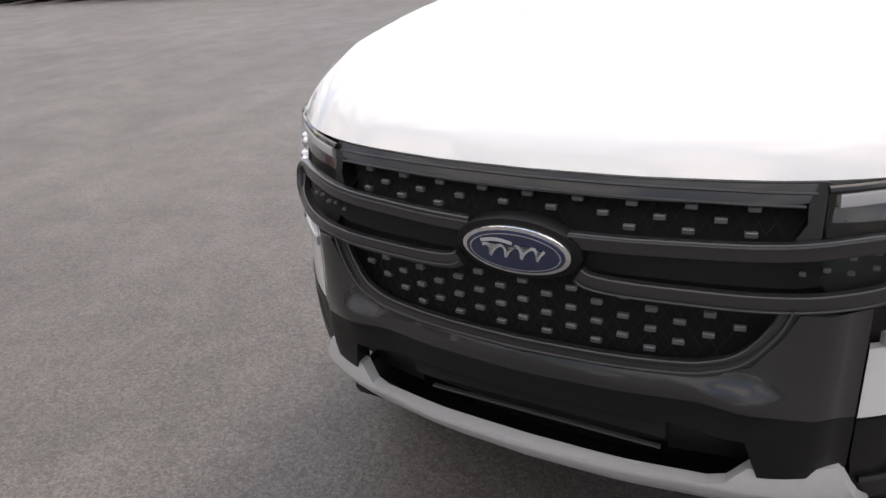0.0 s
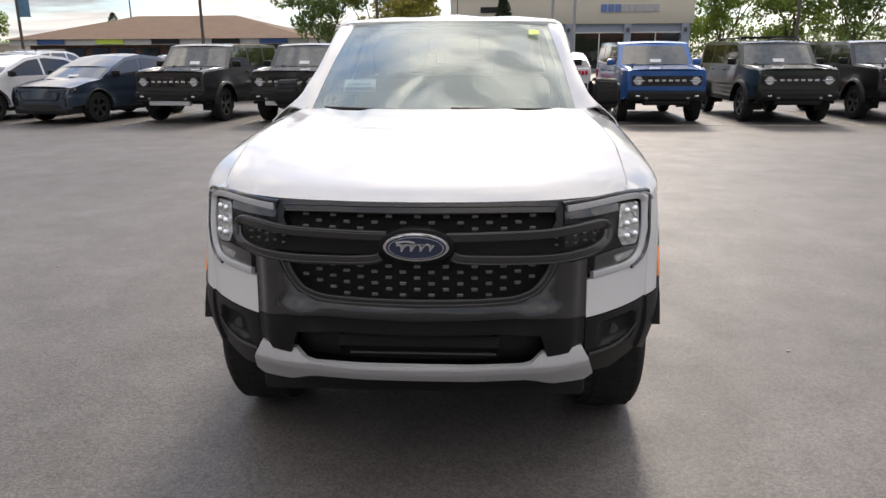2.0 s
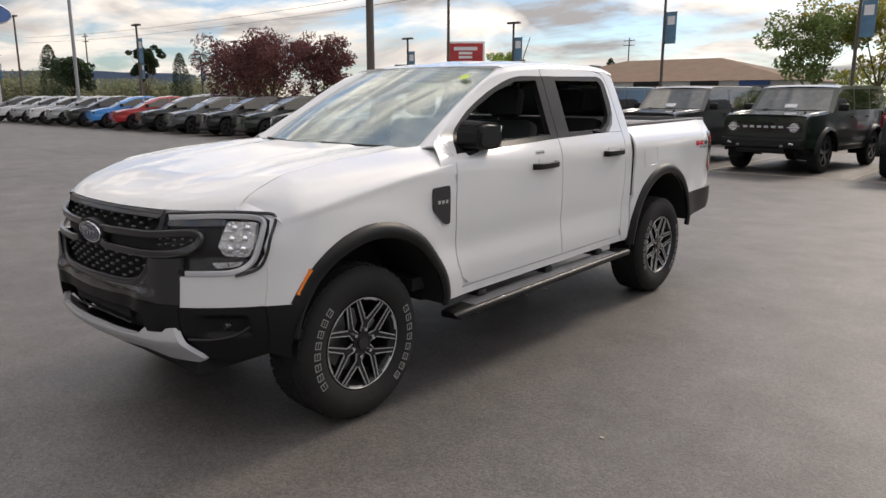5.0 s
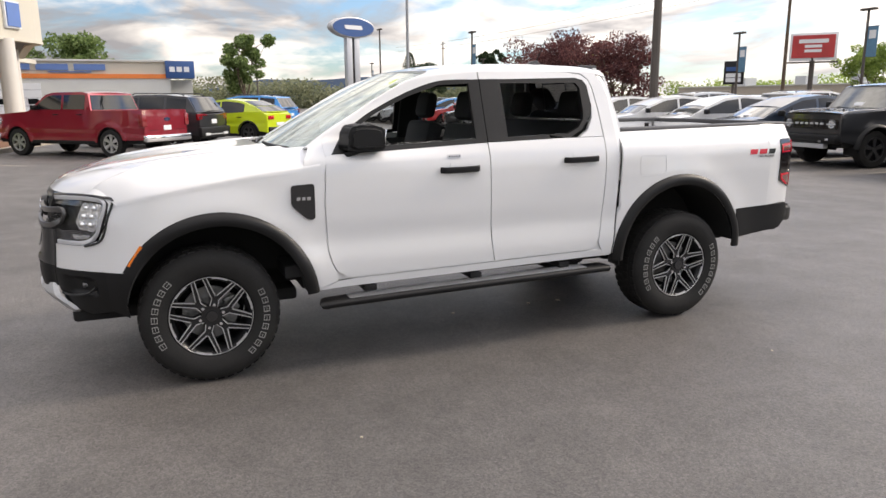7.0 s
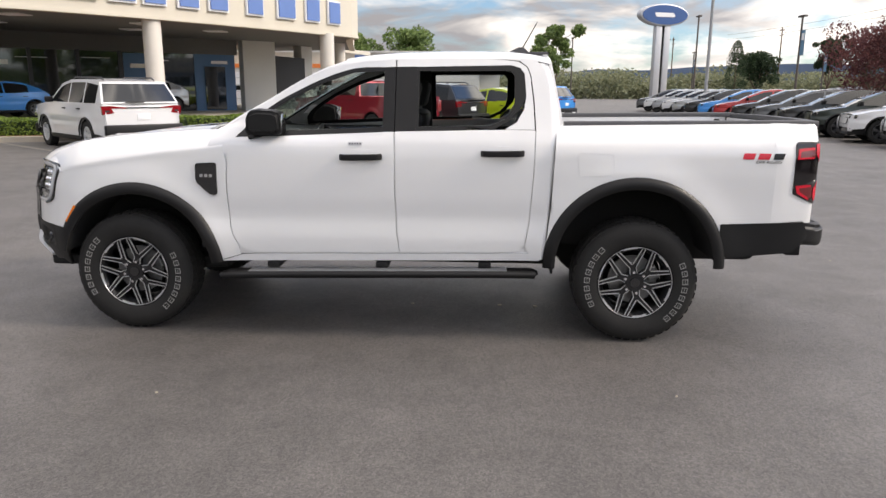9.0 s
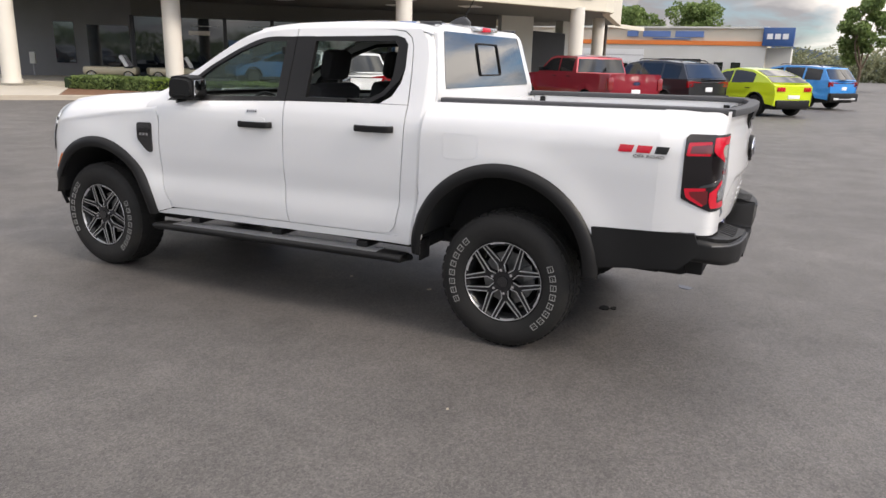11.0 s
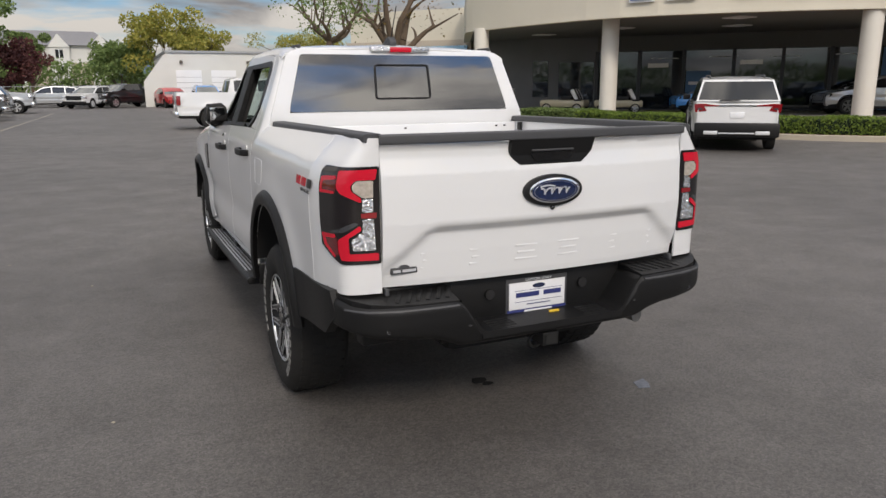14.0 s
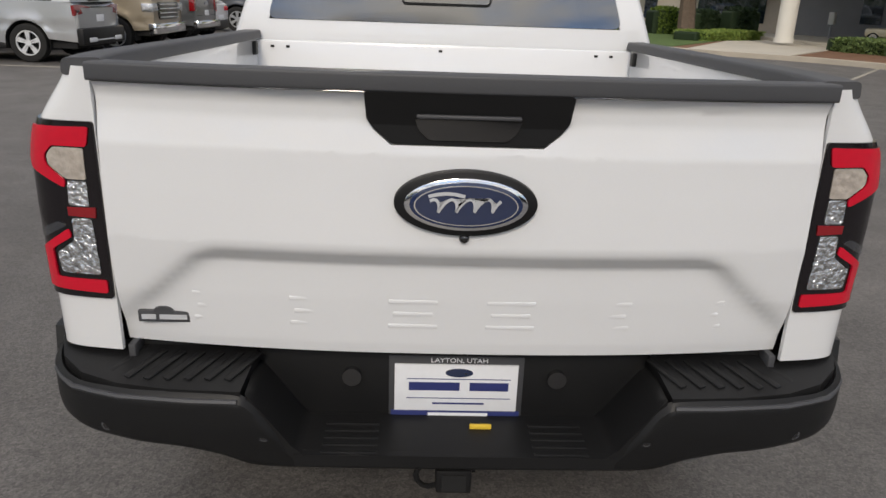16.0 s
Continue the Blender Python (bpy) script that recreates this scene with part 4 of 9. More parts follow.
        # rail cap
        cap = [(s * .768, 2.80, 1.372), (s * .766, 3.6, 1.381), (s * .766, 4.05, 1.386), (s * .762, 4.20, 1.387), (s * .754, 4.28, 1.387), (s * .746, 4.335, 1.386)]
        part("rail_cap", tube(curve_pts(cap, 5), rounded([(-.040, -.018), (.040, -.018), (.036, .014), (-.036, .016)], .01)), M_CAPGREY, b, "dark grey rail cap", True)
        # inner bed wall
        boxpart("bed_inner_wall", (min(s * .74, s * .76), max(s * .74, s * .76), 2.80, 4.27, 1.03, 1.372), M_WHITE, b, bevel=0.004)
        boxpart("bed_lower_wall", (min(s * .74, s * .76), max(s * .74, s * .76), 3.78, 4.27, .92, 1.03), M_WHITE, b, bevel=0)
        # --- wheels, wells ---
        for c in (ARCH_F, ARCH_R):
            place("wheel_well", patch(lambda u, v, c=c, s=s: (s * (.93 - .45 * v), c[0] + .50 * math.cos(radians(6 + 162 * u)), c[1] + .50 * math.sin(radians(6 + 162 * u))), 24, 4, thick=0.008, flip=(s > 0)), M_WELL, T)
            boxpart("well_side", (min(s * .47, s * .50), max(s * .47, s * .50), c[0] - .50, c[0] + .50, .46, c[1] + .50), M_WELL, T, bevel=0)
        wheel("front_wheel", T, s * .884, 0.012, s, 15)
        wheel("rear_wheel", T, s * .916, 3.27, s, 40)
        # mud strip ahead of the rear wheel
        boxpart("mud_flap", (min(s * .80, s * .92), max(s * .80, s * .92), 2.735, 2.75, .44, .56), M_BLACK, T)
        # --- running board ---
        rb = [(s * .905, .66, .395), (s * .91, .74, .405), (s * .915, 1.6, .425), (s * .91, 2.52, .44), (s * .905, 2.62, .436)]
        board = part("running_board", tube(curve_pts(rb, 4), rounded([(-.065, -.022), (.062, -.022), (.072, .006), (.055, .022), (-.06, .022)], .012)), M_BLACK, T, "black running board with ribbed treads", True)
        for i in range(5):
            part("tread_strip", tube([(s * (.86 + .022 * i), .80, .430), (s * (.865 + .022 * i), 1.6, .4495), (s * (.86 + .022 * i), 2.46, .4635)], [(-.005, -.003), (.005, -.003), (.005, .002), (-.005, .002)]), M_MACHINED, board)
        for y in (.95, 1.66, 2.32):
            boxpart("bracket", (min(s * .60, s * .89), max(s * .60, s * .89), y - .04, y + .04, .43 + .012 * y, .47 + .012 * y), M_BLACK, board)
        # --- mirror ---
        mp = [(.795, 1.310), (.80, 1.40), (.825, 1.442), (.88, 1.456), (.99, 1.450), (1.04, 1.428), (1.052, 1.345), (1.045, 1.300), (.99, 1.286), (.84, 1.286)]
        bm = prism(rounded(mp, .015), "x", s * .798, s * .950)
        for v in bm.verts:
            if abs(v.co.x) > .90:
                v.co.y += 0.035 * (1.05 - v.co.y) / .24
                v.co.z = 1.368 + (v.co.z - 1.368) * 0.88
        bmesh.ops.bevel(bm, geom=bm.edges[:], offset=.02, segments=3, affect="EDGES")
        mr = part("door_mirror", bm, M_BLACK, T, "black door mirror", True)
        part("mirror_arm", tube([(s * .80, .83, 1.268), (s * .84, .86, 1.274), (s * .87, .90, 1.294)], rounded([(-.05, -.014), (.05, -.014), (.05, .014), (-.05, .014)], .01)), M_BLACK, mr, "", True)
        boxpart("mirror_glass", (-.056, .056, -.004, .004, -.055, .055), M_CHROME, mr, "mirror glass", .003, m=pose(s * .873, 1.049, 1.368, -7, 0, s * 4))
        # sail panel ahead of the window
        place("sail_panel", sheet([(.74, 1.278), (.85, 1.285), (.855, 1.37), (.80, 1.35)], side_x, "x", s, 0.02, 0.1, off=0.003), M_BLACK, T)

    # --- windscreen, roof, rear wall ---
    def screen(u, v):
        q = 2 * u - 1
        x = (0.688 + (0.588 - 0.688) * v) * q
        y = 0.44 + (1.345 - 0.44) * v + (0.15 - 0.05 * v) * q * q
        z = 1.292 + (1.772 - 1.292) * v + 0.022 * math.sin(math.pi * v) - 0.014 * q * q * v
        return (x, y, z)
    ws = place("windscreen", patch(screen, 24, 14, thick=0.005), M_SCREEN, T, "greenish windscreen")
    ws.visible_shadow = False
    # dark ceramic border
    def band(v0, v1):
        return lambda u, v: tuple(Vector(screen(u, v0 + (v1 - v0) * v)) + Vector((0, .004, -.006)))
    place("screen_border", patch(band(0.0, 0.05), 20, 2, thick=0.002), M_BLACK, ws)
    place("screen_border", patch(band(0.955, 1.0), 20, 2, thick=0.002), M_BLACK, ws)
    for a, b in ((0.0, 0.03), (0.97, 1.0)):
        place("screen_border", patch(lambda u, v, a=a, b=b: tuple(Vector(screen(a + (b - a) * u, v)) + Vector((0, .004, -.006))), 2, 14, thick=0.002), M_BLACK, ws)
    cowl = lambda u, v: (1.40 * (u - .5), .395 + .12 * (2 * u - 1) ** 2 + (.10 + .03 * (2 * u - 1) ** 2) * v, 1.276 + .012 * v)
    place("cowl_panel", patch(cowl, 20, 3, thick=0.01), M_BLACK, T)
    for x0, x1 in ((-.60, -.02), (.05, .62)):
        pts = [(x0 + (x1 - x0) * t, .47 + .12 * ((x0 + (x1 - x0) * t) / .7) ** 2 + .0 - .03 * t, 1.318 - .008 * t) for t in (0, .25, .5, .75, 1)]
        part("wiper", tube(pts, circle_prof(.009, 6)), M_BLACK, T, "", True)
    def roofP(u, v):
        q = 2 * u - 1
        y0 = 1.345 + 0.10 * q * q
        y = y0 + (2.70 - y0) * v
        return (.62 * q, y, T_roof(y) + 0.022 * (1 - q * q) + 0.006 * math.cos(q * 9) * (1 - q * q) * min(1, v * 4) * min(1, (1 - v) * 4))
    place("roof", patch(roofP, 30, 24, thick=0.02), M_WHITE, T)
    wall = lambda x, z: float(np.interp(z, [.90, 1.3, 1.43, 1.70, 1.76, 1.80], [2.74, 2.785, 2.78, 2.725, 2.712, 2.69]))
    win = [(-.685, 1.432), (.685, 1.432), (.70, 1.45), (.615, 1.745), (.60, 1.758), (-.60, 1.758), (-.615, 1.745), (-.70, 1.45)]
    place("cab_back_panel", sheet([(-.84, .95), (.84, .95), (.835, 1.30), (.80, 1.43), (-.80, 1.43), (-.835, 1.30)], wall, "y", 1, 0.02, 0.08), M_WHITE, T)
    for s in (-1, 1):
        place("cab_back_pillar", sheet(mirror_poly([(.70, 1.43), (.80, 1.43), (.695, 1.745), (.66, 1.775), (.60, 1.79), (.60, 1.76), (.615, 1.748)], s), wall, "y", 1, 0.02, 0.08), M_WHITE, T)
        boxpart("roof_trim_strip", (min(s * .60, s * .625), max(s * .60, s * .625), 2.56, 2.70, 1.79, 1.812), M_CAPGREY, T)
    place("cab_back_header", sheet([(-.62, 1.757), (.62, 1.757), (.63, 1.795), (-.63, 1.795)], wall, "y", 1, 0.03, 0.08), M_WHITE, T)
    rw = place("rear_window", sheet(rounded(win, .03), wall, "y", 1, 0.005, 0.1, off=0.004), M_DARKGLASS, T, "tinted rear window with sliding pane")
    sl = rounded([(-.175, 1.505), (.175, 1.505), (.17, 1.70), (-.17, 1.70)], .02)
    part("slider_frame", tube([(x, wall(x, z) + .006, z) for x, z in sl], [(-.004, -.008), (.004, -.008), (.004, .008), (-.004, .008)], True, up=(0, 1, 0)), M_BLACK, rw)
    # high stop lamp
    hl = boxpart("high_stop_lamp", (-.19, .19, 2.685, 2.73, 1.776, 1.806), M_LAMPCLEAR, T, "clear high stop lamp with red centre", 0.008)
    boxpart("red_lens", (-.07, .07, 2.69, 2.733, 1.774, 1.804), M_RED, hl, "", 0.006)
    # antenna
    bm = prism(rounded([(2.42, 1.815), (2.60, 1.80), (2.61, 1.84), (2.57, 1.875), (2.53, 1.87)], .01), "x", -.022, .022, .008)
    an = part("antenna_fin", bm, M_CAPGREY, T, "", True)
    cylpart("antenna_rod", (0, 2.565, 1.865), (0, 2.665, 2.045), .004, M_BLACK, an, r1=.003, seg=8)

    # --- cabin ---
    cab = new("cabin"); cab.parent = T
    boxpart("cabin_floor", (-.80, .80, .45, 2.70, .55, .62), M_INT, cab, bevel=0)
    place("headliner", patch(lambda u, v: (.63 * (2 * u - 1), 1.385 + 1.265 * v, T_roof(1.385 + 1.265 * v) - .030 - .016 * min(1.0, v * 5)), 6, 15, thick=0.01), M_HEADLINER, cab, "grey headliner")
    dash = [(.50, .80), (1.12, .80), (1.14, 1.08), (1.08, 1.235), (.98, 1.268), (.60, 1.285), (.50, 1.27)]
    dash_bm = prism(dash, "x", -.80, .80, .02)
    part("dashboard", dash_bm, M_INT, cab, "", True)
    boxpart("screen", (-.10, .10, 1.06, 1.08, 1.04, 1.29), M_GLOSSBLACK, cab, "upright centre screen", .008)
    bmw = tube([(.40 + .185 * math.cos(a), 1.27 - .08 * math.sin(a), 1.16 + .17 * math.sin(a)) for a in [2 * math.pi * i / 24 for i in range(24)]], circle_prof(.016, 6), True, up=(0, 1, 0))
    part("steering_wheel", bmw, M_INT, cab, "", True)
    part("steering_column", tube([(.40, 1.10, 1.10), (.40, 1.27, 1.16)], circle_prof(.06, 8)), M_INT, cab, "", True)
    def seat(x, y, w, nm):
        st = new(nm); st.parent = cab
        boxpart("seat_cushion", (x - w, x + w, y - .50, y + .05, .68, .86), M_INT, st, bevel=.05)
        boxpart("seat_back", (x - w, x + w, -.07, .07, 0, .62), M_INT, st, bevel=.05, m=pose(0, y, .82, -14, 0, 0))
        for hx in ((0,) if w < .4 else (-.38, .38)):
            boxpart("head_rest", (x + hx - .13, x + hx + .13, -.05, .05, .64, .84), M_INT, st, bevel=.045, m=pose(0, y, .82, -12, 0, 0))
            cylpart("rest_post", (x + hx - .05, y + .13, 1.40), (x + hx - .05, y + .15, 1.50), .007, M_STEEL, st, seg=6)
    seat(.40, 1.66, .25, "front_seat"); seat(-.40, 1.66, .25, "front_seat"); seat(0, 2.50, .68, "rear_seat")
    boxpart("rear_mirror", (-.11, .11, 1.13, 1.16, 1.60, 1.66), M_INT, cab, bevel=.012)
    for s in (-1, 1):
        boxpart("door_lining", (min(s * .80, s * .86), max(s * .80, s * .86), .75, 2.60, .60, 1.275), M_INT, cab, bevel=.02)
        place("pillar_lining", sheet([(1.71, 1.20), (1.86, 1.20), (1.86, 1.74), (1.71, 1.74)], side_x, "x", s, .03, .15, off=-.035), M_INT, cab)
    # card behind the screen: readable word, and the pale frame
    card = place("window_card", patch(lambda u, v: tuple(Vector((-.475 + .175 * (u - .5), .86 + .07 * v, 1.386 + .062 * v))), 1, 1, thick=.002), M_PAPER, T, "white card in the windscreen")
    place("card_band", patch(lambda u, v: tuple(Vector((-.475 + .165 * (u - .5), .8625 + .018 * v, 1.3915 + .016 * v))), 1, 1, thick=.0015), M_DARKGREY, card, "dark lower band")
    letters("word", "LIFETIME", .032, Matrix.Translation((-.475, .882, 1.419)) @ pose(0, 0, 0, 42, 0, 0), M_TEXT, card, .0005)
    place("window_sticker", patch(lambda u, v: (.47 + .06 * u, 1.22 + .05 * v, 1.690 + .026 * v), 1, 1, thick=.001), M_STICKER, T, "yellow-green sticker")

    # --- front end ---
    fy = front_y
    gr = new("grille"); gr.parent = T
    tagged(gr, "black grille with small grey tabs")
    back = [(-.60, .745), (.60, .745), (.66, .95), (.62, 1.10), (-.62, 1.10), (-.66, .95)]
    place("grille_back", sheet(back, fy, "y", -1, 0.02, 0.08, off=-0.045), M_WELL, gr)
    top = [(-.475, 1.100), (.475, 1.100), (.465, 1.073), (.44, 1.068), (-.44, 1.068), (-.465, 1.073)]
    place("grille_top_bar", sheet(top, fy, "y", -1, 0.05, 0.08, off=0.004), M_TRIM, gr)
    # thin grey lines stand in for the sky's highlight on the bar edges
    for zz, hw in ((1.092, .476), (1.073, .462)):
        part("bar_highlight", tube([(hw * q / 6, fy(hw * q / 6, zz) - .007, zz - .006 * abs(q / 6) ** 3) for q in range(-6, 7)], circle_prof(.0026, 6)), M_CAPGREY, gr, "grey line drawn as a bar highlight", True)
    for s in (-1, 1):
        place("grille_end", sheet(mirror_poly([(.475, 1.10), (.49, 1.098), (.49, 1.02), (.455, 1.00), (.45, 1.01), (.468, 1.04), (.465, 1.073)], s), fy, "y", -1, 0.05, 0.1, off=0.002), M_DARKGREY, gr)
    # fine dark mesh: slanted wires
    for z0, z1, w in ((1.01, 1.068, .45), (.775, .905, .44)):
        bm = bmesh.new()
        n = int(w * 2 / .026)
        for i in range(n + 1):
            for dr in (-1, 1):
                xa = -w + i * .026
                xb = xa + dr * (z1 - z0) * .6
                if abs(xb) <= w:
                    add_cyl(bm, (xa, fy(xa, z0) + .030, z0), (xb, fy(xb, z1) + .030, z1), .0012, seg=4)
        part("grille_mesh", bm, M_WELL, gr, kind="stuff")
    bmt = bmesh.new(); add_box(bmt, -.0105, .0105, -.004, .006, -.005, .005, .0015, seg=1)
    tab_me = bpy.data.meshes.new("grille_tab"); bmt.to_mesh(tab_me); bmt.free(); tab_me.materials.append(M_TAB)
    rows = [(1.056, 0), (1.036, 1), (1.016, 0), (.893, 0), (.873, 1), (.853, 0), (.833, 1), (.813, 0), (.793, 1)]
    for z, odd in rows:
        lim = .43 if z > 1 else float(np.interp(z, [.79, .82, .90], [.30, .385, .425]))
        k = -5
        while k <= 5:
            x = k * .097 + (.0485 if odd else 0)
            if abs(x) <= lim and not (abs(x) < .13 and .90 < z < 1.02):
                ob = new("grille_tab", tab_me); ob.parent = gr
                sl = (fy(x + .01, z) - fy(x - .01, z)) / .02
                ob.matrix_local = pose(x, fy(x, z) + .016, z, 0, 0, math.degrees(math.atan(sl)))
            k += 1
    for s in (-1, 1):
        bar = [(.10, .998), (.25, 1.000), (.44, 1.003), (.55, 1.012), (.625, 1.017), (.652, 1.005), (.658, .985), (.645, .955), (.60, .932), (.54, .921), (.46, .916), (.30, .918), (.155, .924), (.12, .936)]
        pts = [(s * x, fy(x, z) - .012, z) for x, z in curve_pts(bar, 4)]
        part("grille_bar", tube(pts, rounded([(-.018, -.009), (.014, -.009), (.014, .009), (-.018, .009)], .004), up=(0, 1, 0)), M_TRIM, gr, "dark looped bar", True)
        # highlight along the looped bar, added as a grey line
        part("bar_highlight", tube([(x, y - .011, z + .009 if i < len(pts) * .5 else z - .009) for i, (x, y, z) in enumerate(pts)], circle_prof(.0022, 6)), M_CAPGREY, gr, "grey line drawn as a bar highlight", True)
        place("bar_field", sheet(mirror_poly([(.12, .93), (.46, .925), (.60, .945), (.64, .975), (.62, 1.0), (.44, .99), (.12, .985)], s), fy, "y", -1, 0.02, 0.1, off=-0.026), M_WELL, gr)
        for i in range(5):
            for j in range(2):
                ob = new("grille_tab", tab_me); ob.parent = gr
                x, z = s * (.47 + .034 * i), .955 + .024 * j + .006 * (i % 2)
                ob.matrix_local = pose(x, fy(x, z) + .018, z) @ Matrix.Diagonal((.5, 1, .6, 1))
    rim_pts = [(-.468, .905), (-.45, .86), (-.41, .808), (-.36, .783), (-.28, .771), (0, .766), (.28, .771), (.36, .783), (.41, .808), (.45, .86), (.468, .905)]
    part("lower_grille_rim", tube([(x, fy(x, z) - .006, z) for x, z in curve_pts(rim_pts, 4)], rounded([(-.02, -.008), (.02, -.008), (.02, .008), (-.02, .008)], .004), up=(0, 1, 0)), M_TRIM, gr, "", True)
    # highlight on the lower rim, added as a grey line
    part("rim_highlight", tube([(x, fy(x, z) - .027, z + .006) for x, z in curve_pts(rim_pts, 4)], circle_prof(.0022, 6)), M_CAPGREY, gr, "grey line drawn as a rim highlight", True)
    oval_badge(gr, fy(0, .97) + .004, -1, .968, .128, .062, 4)
    # dark grey bumper centre with its horns
    horn = [(-.578, .585), (-.578, .905), (-.478, .905), (-.455, .855), (-.415, .80), (-.36, .775), (-.28, .762), (0, .757), (.28, .762), (.36, .775), (.415, .80), (.455, .855), (.478, .905), (.578, .905), (.578, .585), (.445, .575), (.42, .66), (-.42, .66), (-.445, .575)]
    def horn_y(x, z):
        a = abs(x)
        up = max(0.0, min(1.0, (z - .66) / .2))
        return fy(x, z) - .030 * (1 / (1 + math.exp((a - .545) / .008))) * (1 / (1 + math.exp((.45 - .10 * (1 - up) - a) / .02))) - .012 * math.exp(-((z - .735) / .03) ** 2) * (1 if a < .44 else math.exp(-((a - .44) / .05) ** 2))
    upper = [(-.578, .700), (-.578, .905)] + horn[2:14] + [(.578, .700), (.455, .722), (0, .712), (-.455, .722)]
    lower = [(-.578, .585), (-.578, .698), (-.455, .720), (0, .710), (.455, .720), (.578, .698)] + horn[14:]
    place("front_bumper_centre", sheet(upper, horn_y, "y", -1, 0.05, 0.03, off=0.008), M_HORN, T, "glossy dark grey bumper centre with upright horns")
    place("front_bumper_lower", sheet(lower, horn_y, "y", -1, 0.05, 0.03, off=0.006), M_BLACK, T, "black lower bumper field")
    place("intake_back", sheet([(-.46, .53), (.46, .53), (.44, .68), (-.44, .68)], fy, "y", -1, 0.01, 0.1, off=-0.07), M_WELL, T)
    for s in (-1, 1):
        place("intake_end", sheet(mirror_poly([(.28, .56), (.43, .56), (.42, .655), (.28, .655)], s), fy, "y", -1, 0.02, 0.1, off=-0.03), M_BLACK, T)
    boxpart("intake_bar", (-.24, .27, fy(0, .6) + .03, fy(0, .6) + .04, .573, .579), M_CAPGREY, T, bevel=.001)
    boxpart("intake_slat", (-.28, .28, fy(0, .6) + .03, fy(0, .6) + .06, .60, .645), M_WELL, T, bevel=.004)
    # silver skid plate
    half = [(0, .554), (.36, .550), (.392, .558), (.428, .592), (.566, .598), (.60, .535), (.628, .447), (.60, .428), (.47, .438), (.41, .466), (.37, .478), (0, .484)]
    skid = half + [(-x, z) for x, z in half[::-1] if x > 0]
    place("skid_plate", sheet(skid, lambda x, z: fy(x, z) - .012 - .03 * max(0, min(1, (.60 - z) / .06)) * (1 if z > .52 else max(0, (z - .44) / .08)), "y", -1, 0.03, 0.025, off=0.012), M_SKID, T, "silver skid plate")
    place("lower_lip", sheet([(-.56, .44), (-.40, .472), (.40, .472), (.56, .44), (.45, .39), (.28, .41), (-.28, .41), (-.45, .39)], fy, "y", -1, 0.05, 0.06, off=-0.02), M_BLACK, T)
    for s in (-1, 1):
        # white bumper corner, under and outside the lamp
        wc = [(.582, .69), (.842, .69), (.842, .80), (.842, .95), (.842, 1.07), (.830, 1.072), (.838, .99), (.835, .92), (.815, .862), (.76, .832), (.70, .826), (.582, .824)]
        place("bumper_corner", sheet(mirror_poly(wc, s), fy, "y", -1, 0.02, 0.03), M_WHITE, T, "white bumper corner")
        # black lower corner: front field and side field
        lc = [(.582, .686), (.842, .686), (.842, .47), (.70, .43), (.62, .45), (.59, .53), (.582, .60)]
        lo = place("lower_bumper_corner", sheet(mirror_poly(lc, s), lambda x, z: fy(x, z) + .045 / (1 + math.exp(((abs(x) - .715) / .075) ** 4 * 4 - 3)) / (1 + math.exp((((z - .60) / .05) ** 4) * 4 - 3)) * 1.05, "y", -1, 0.03, 0.022, off=0.004), M_BLACK, T, "black lower bumper with fog lamp pocket")
        place("bumper_side", sheet([(-.515, .686), (-.40, .688), (-.352, .69), (-.40, .60), (-.42, .50), (-.41, .43), (-.50, .47)], side_x, "x", s, 0.03, 0.05, off=0.004), M_BLACK, lo)
        bm = bmesh.new()
        yy = fy(.70, .60) + .03
        add_cyl(bm, (s * .70, yy + .03, .60), (s * .70, yy + .004, .60), .021, seg=20)
        part("fog_lamp", bm, M_LAMPGREY, lo, "clear fog lamp", True)
        rib = [(.60, .545), (.69, .545), (.76, .565), (.80, .60)]
        part("pocket_rim", tube([(s * x, fy(x, z) - .010, z) for x, z in curve_pts(rib, 4)], circle_prof(.007, 6)), M_DARKGREY, lo, "", True)
        # --- head lamp ---
        lamp = new("head_lamp"); lamp.parent = T
        tagged(lamp, "head lamp with pale C-shaped light bar")
        full = rounded([(.49, 1.088), (.69, 1.097), (.80, 1.090), (.840, 1.074), (.840, .99), (.838, .92), (.816, .860), (.76, .831), (.70, .826), (.585, .826), (.50, .93)], .008)
        place("housing", sheet(mirror_poly(full, s), fy, "y", -1, 0.02, 0.05, off=-0.030), M_WELL, lamp)
        cbar = curve_pts([(.505, 1.073), (.60, 1.079), (.70, 1.083), (.78, 1.078), (.812, 1.06), (.818, 1.02), (.816, .95), (.805, .895), (.78, .858), (.74, .842), (.68, .839), (.60, .838)], 4)
        part("light_bar", tube([(s * x, fy(x, z) + .006, z) for x, z in cbar], rounded([(-.012, -.009), (.012, -.009), (.012, .009), (-.012, .009)], .004), up=(0, 1, 0)), M_LAMPBAR, lamp, "pale light bar", True)
        part("chrome_edge", tube([(s * x, fy(x, z) - .004, z) for x, z in curve_pts([(.49, 1.091), (.69, 1.100), (.80, 1.093), (.843, 1.076), (.844, .99), (.841, .92), (.82, .856), (.762, .828)], 4)], circle_prof(.0075, 8)), M_GLOSSBLACK, lamp, "", True)
        place("reflector", sheet(mirror_poly(rounded([(.712, 1.058), (.792, 1.054), (.799, .95), (.787, .905), (.722, .912), (.700, .955)], .01), s), fy, "y", -1, 0.02, 0.04, off=-0.016), M_LAMPCLEAR, lamp)
        for zc in (1.03, .985, .942):
            for xc in (.736, .772):
                bm = bmesh.new()
                bmesh.ops.create_uvsphere(bm, u_segments=12, v_segments=8, radius=.016, matrix=Matrix.Translation((s * xc, fy(xc, zc) + .018, zc)))
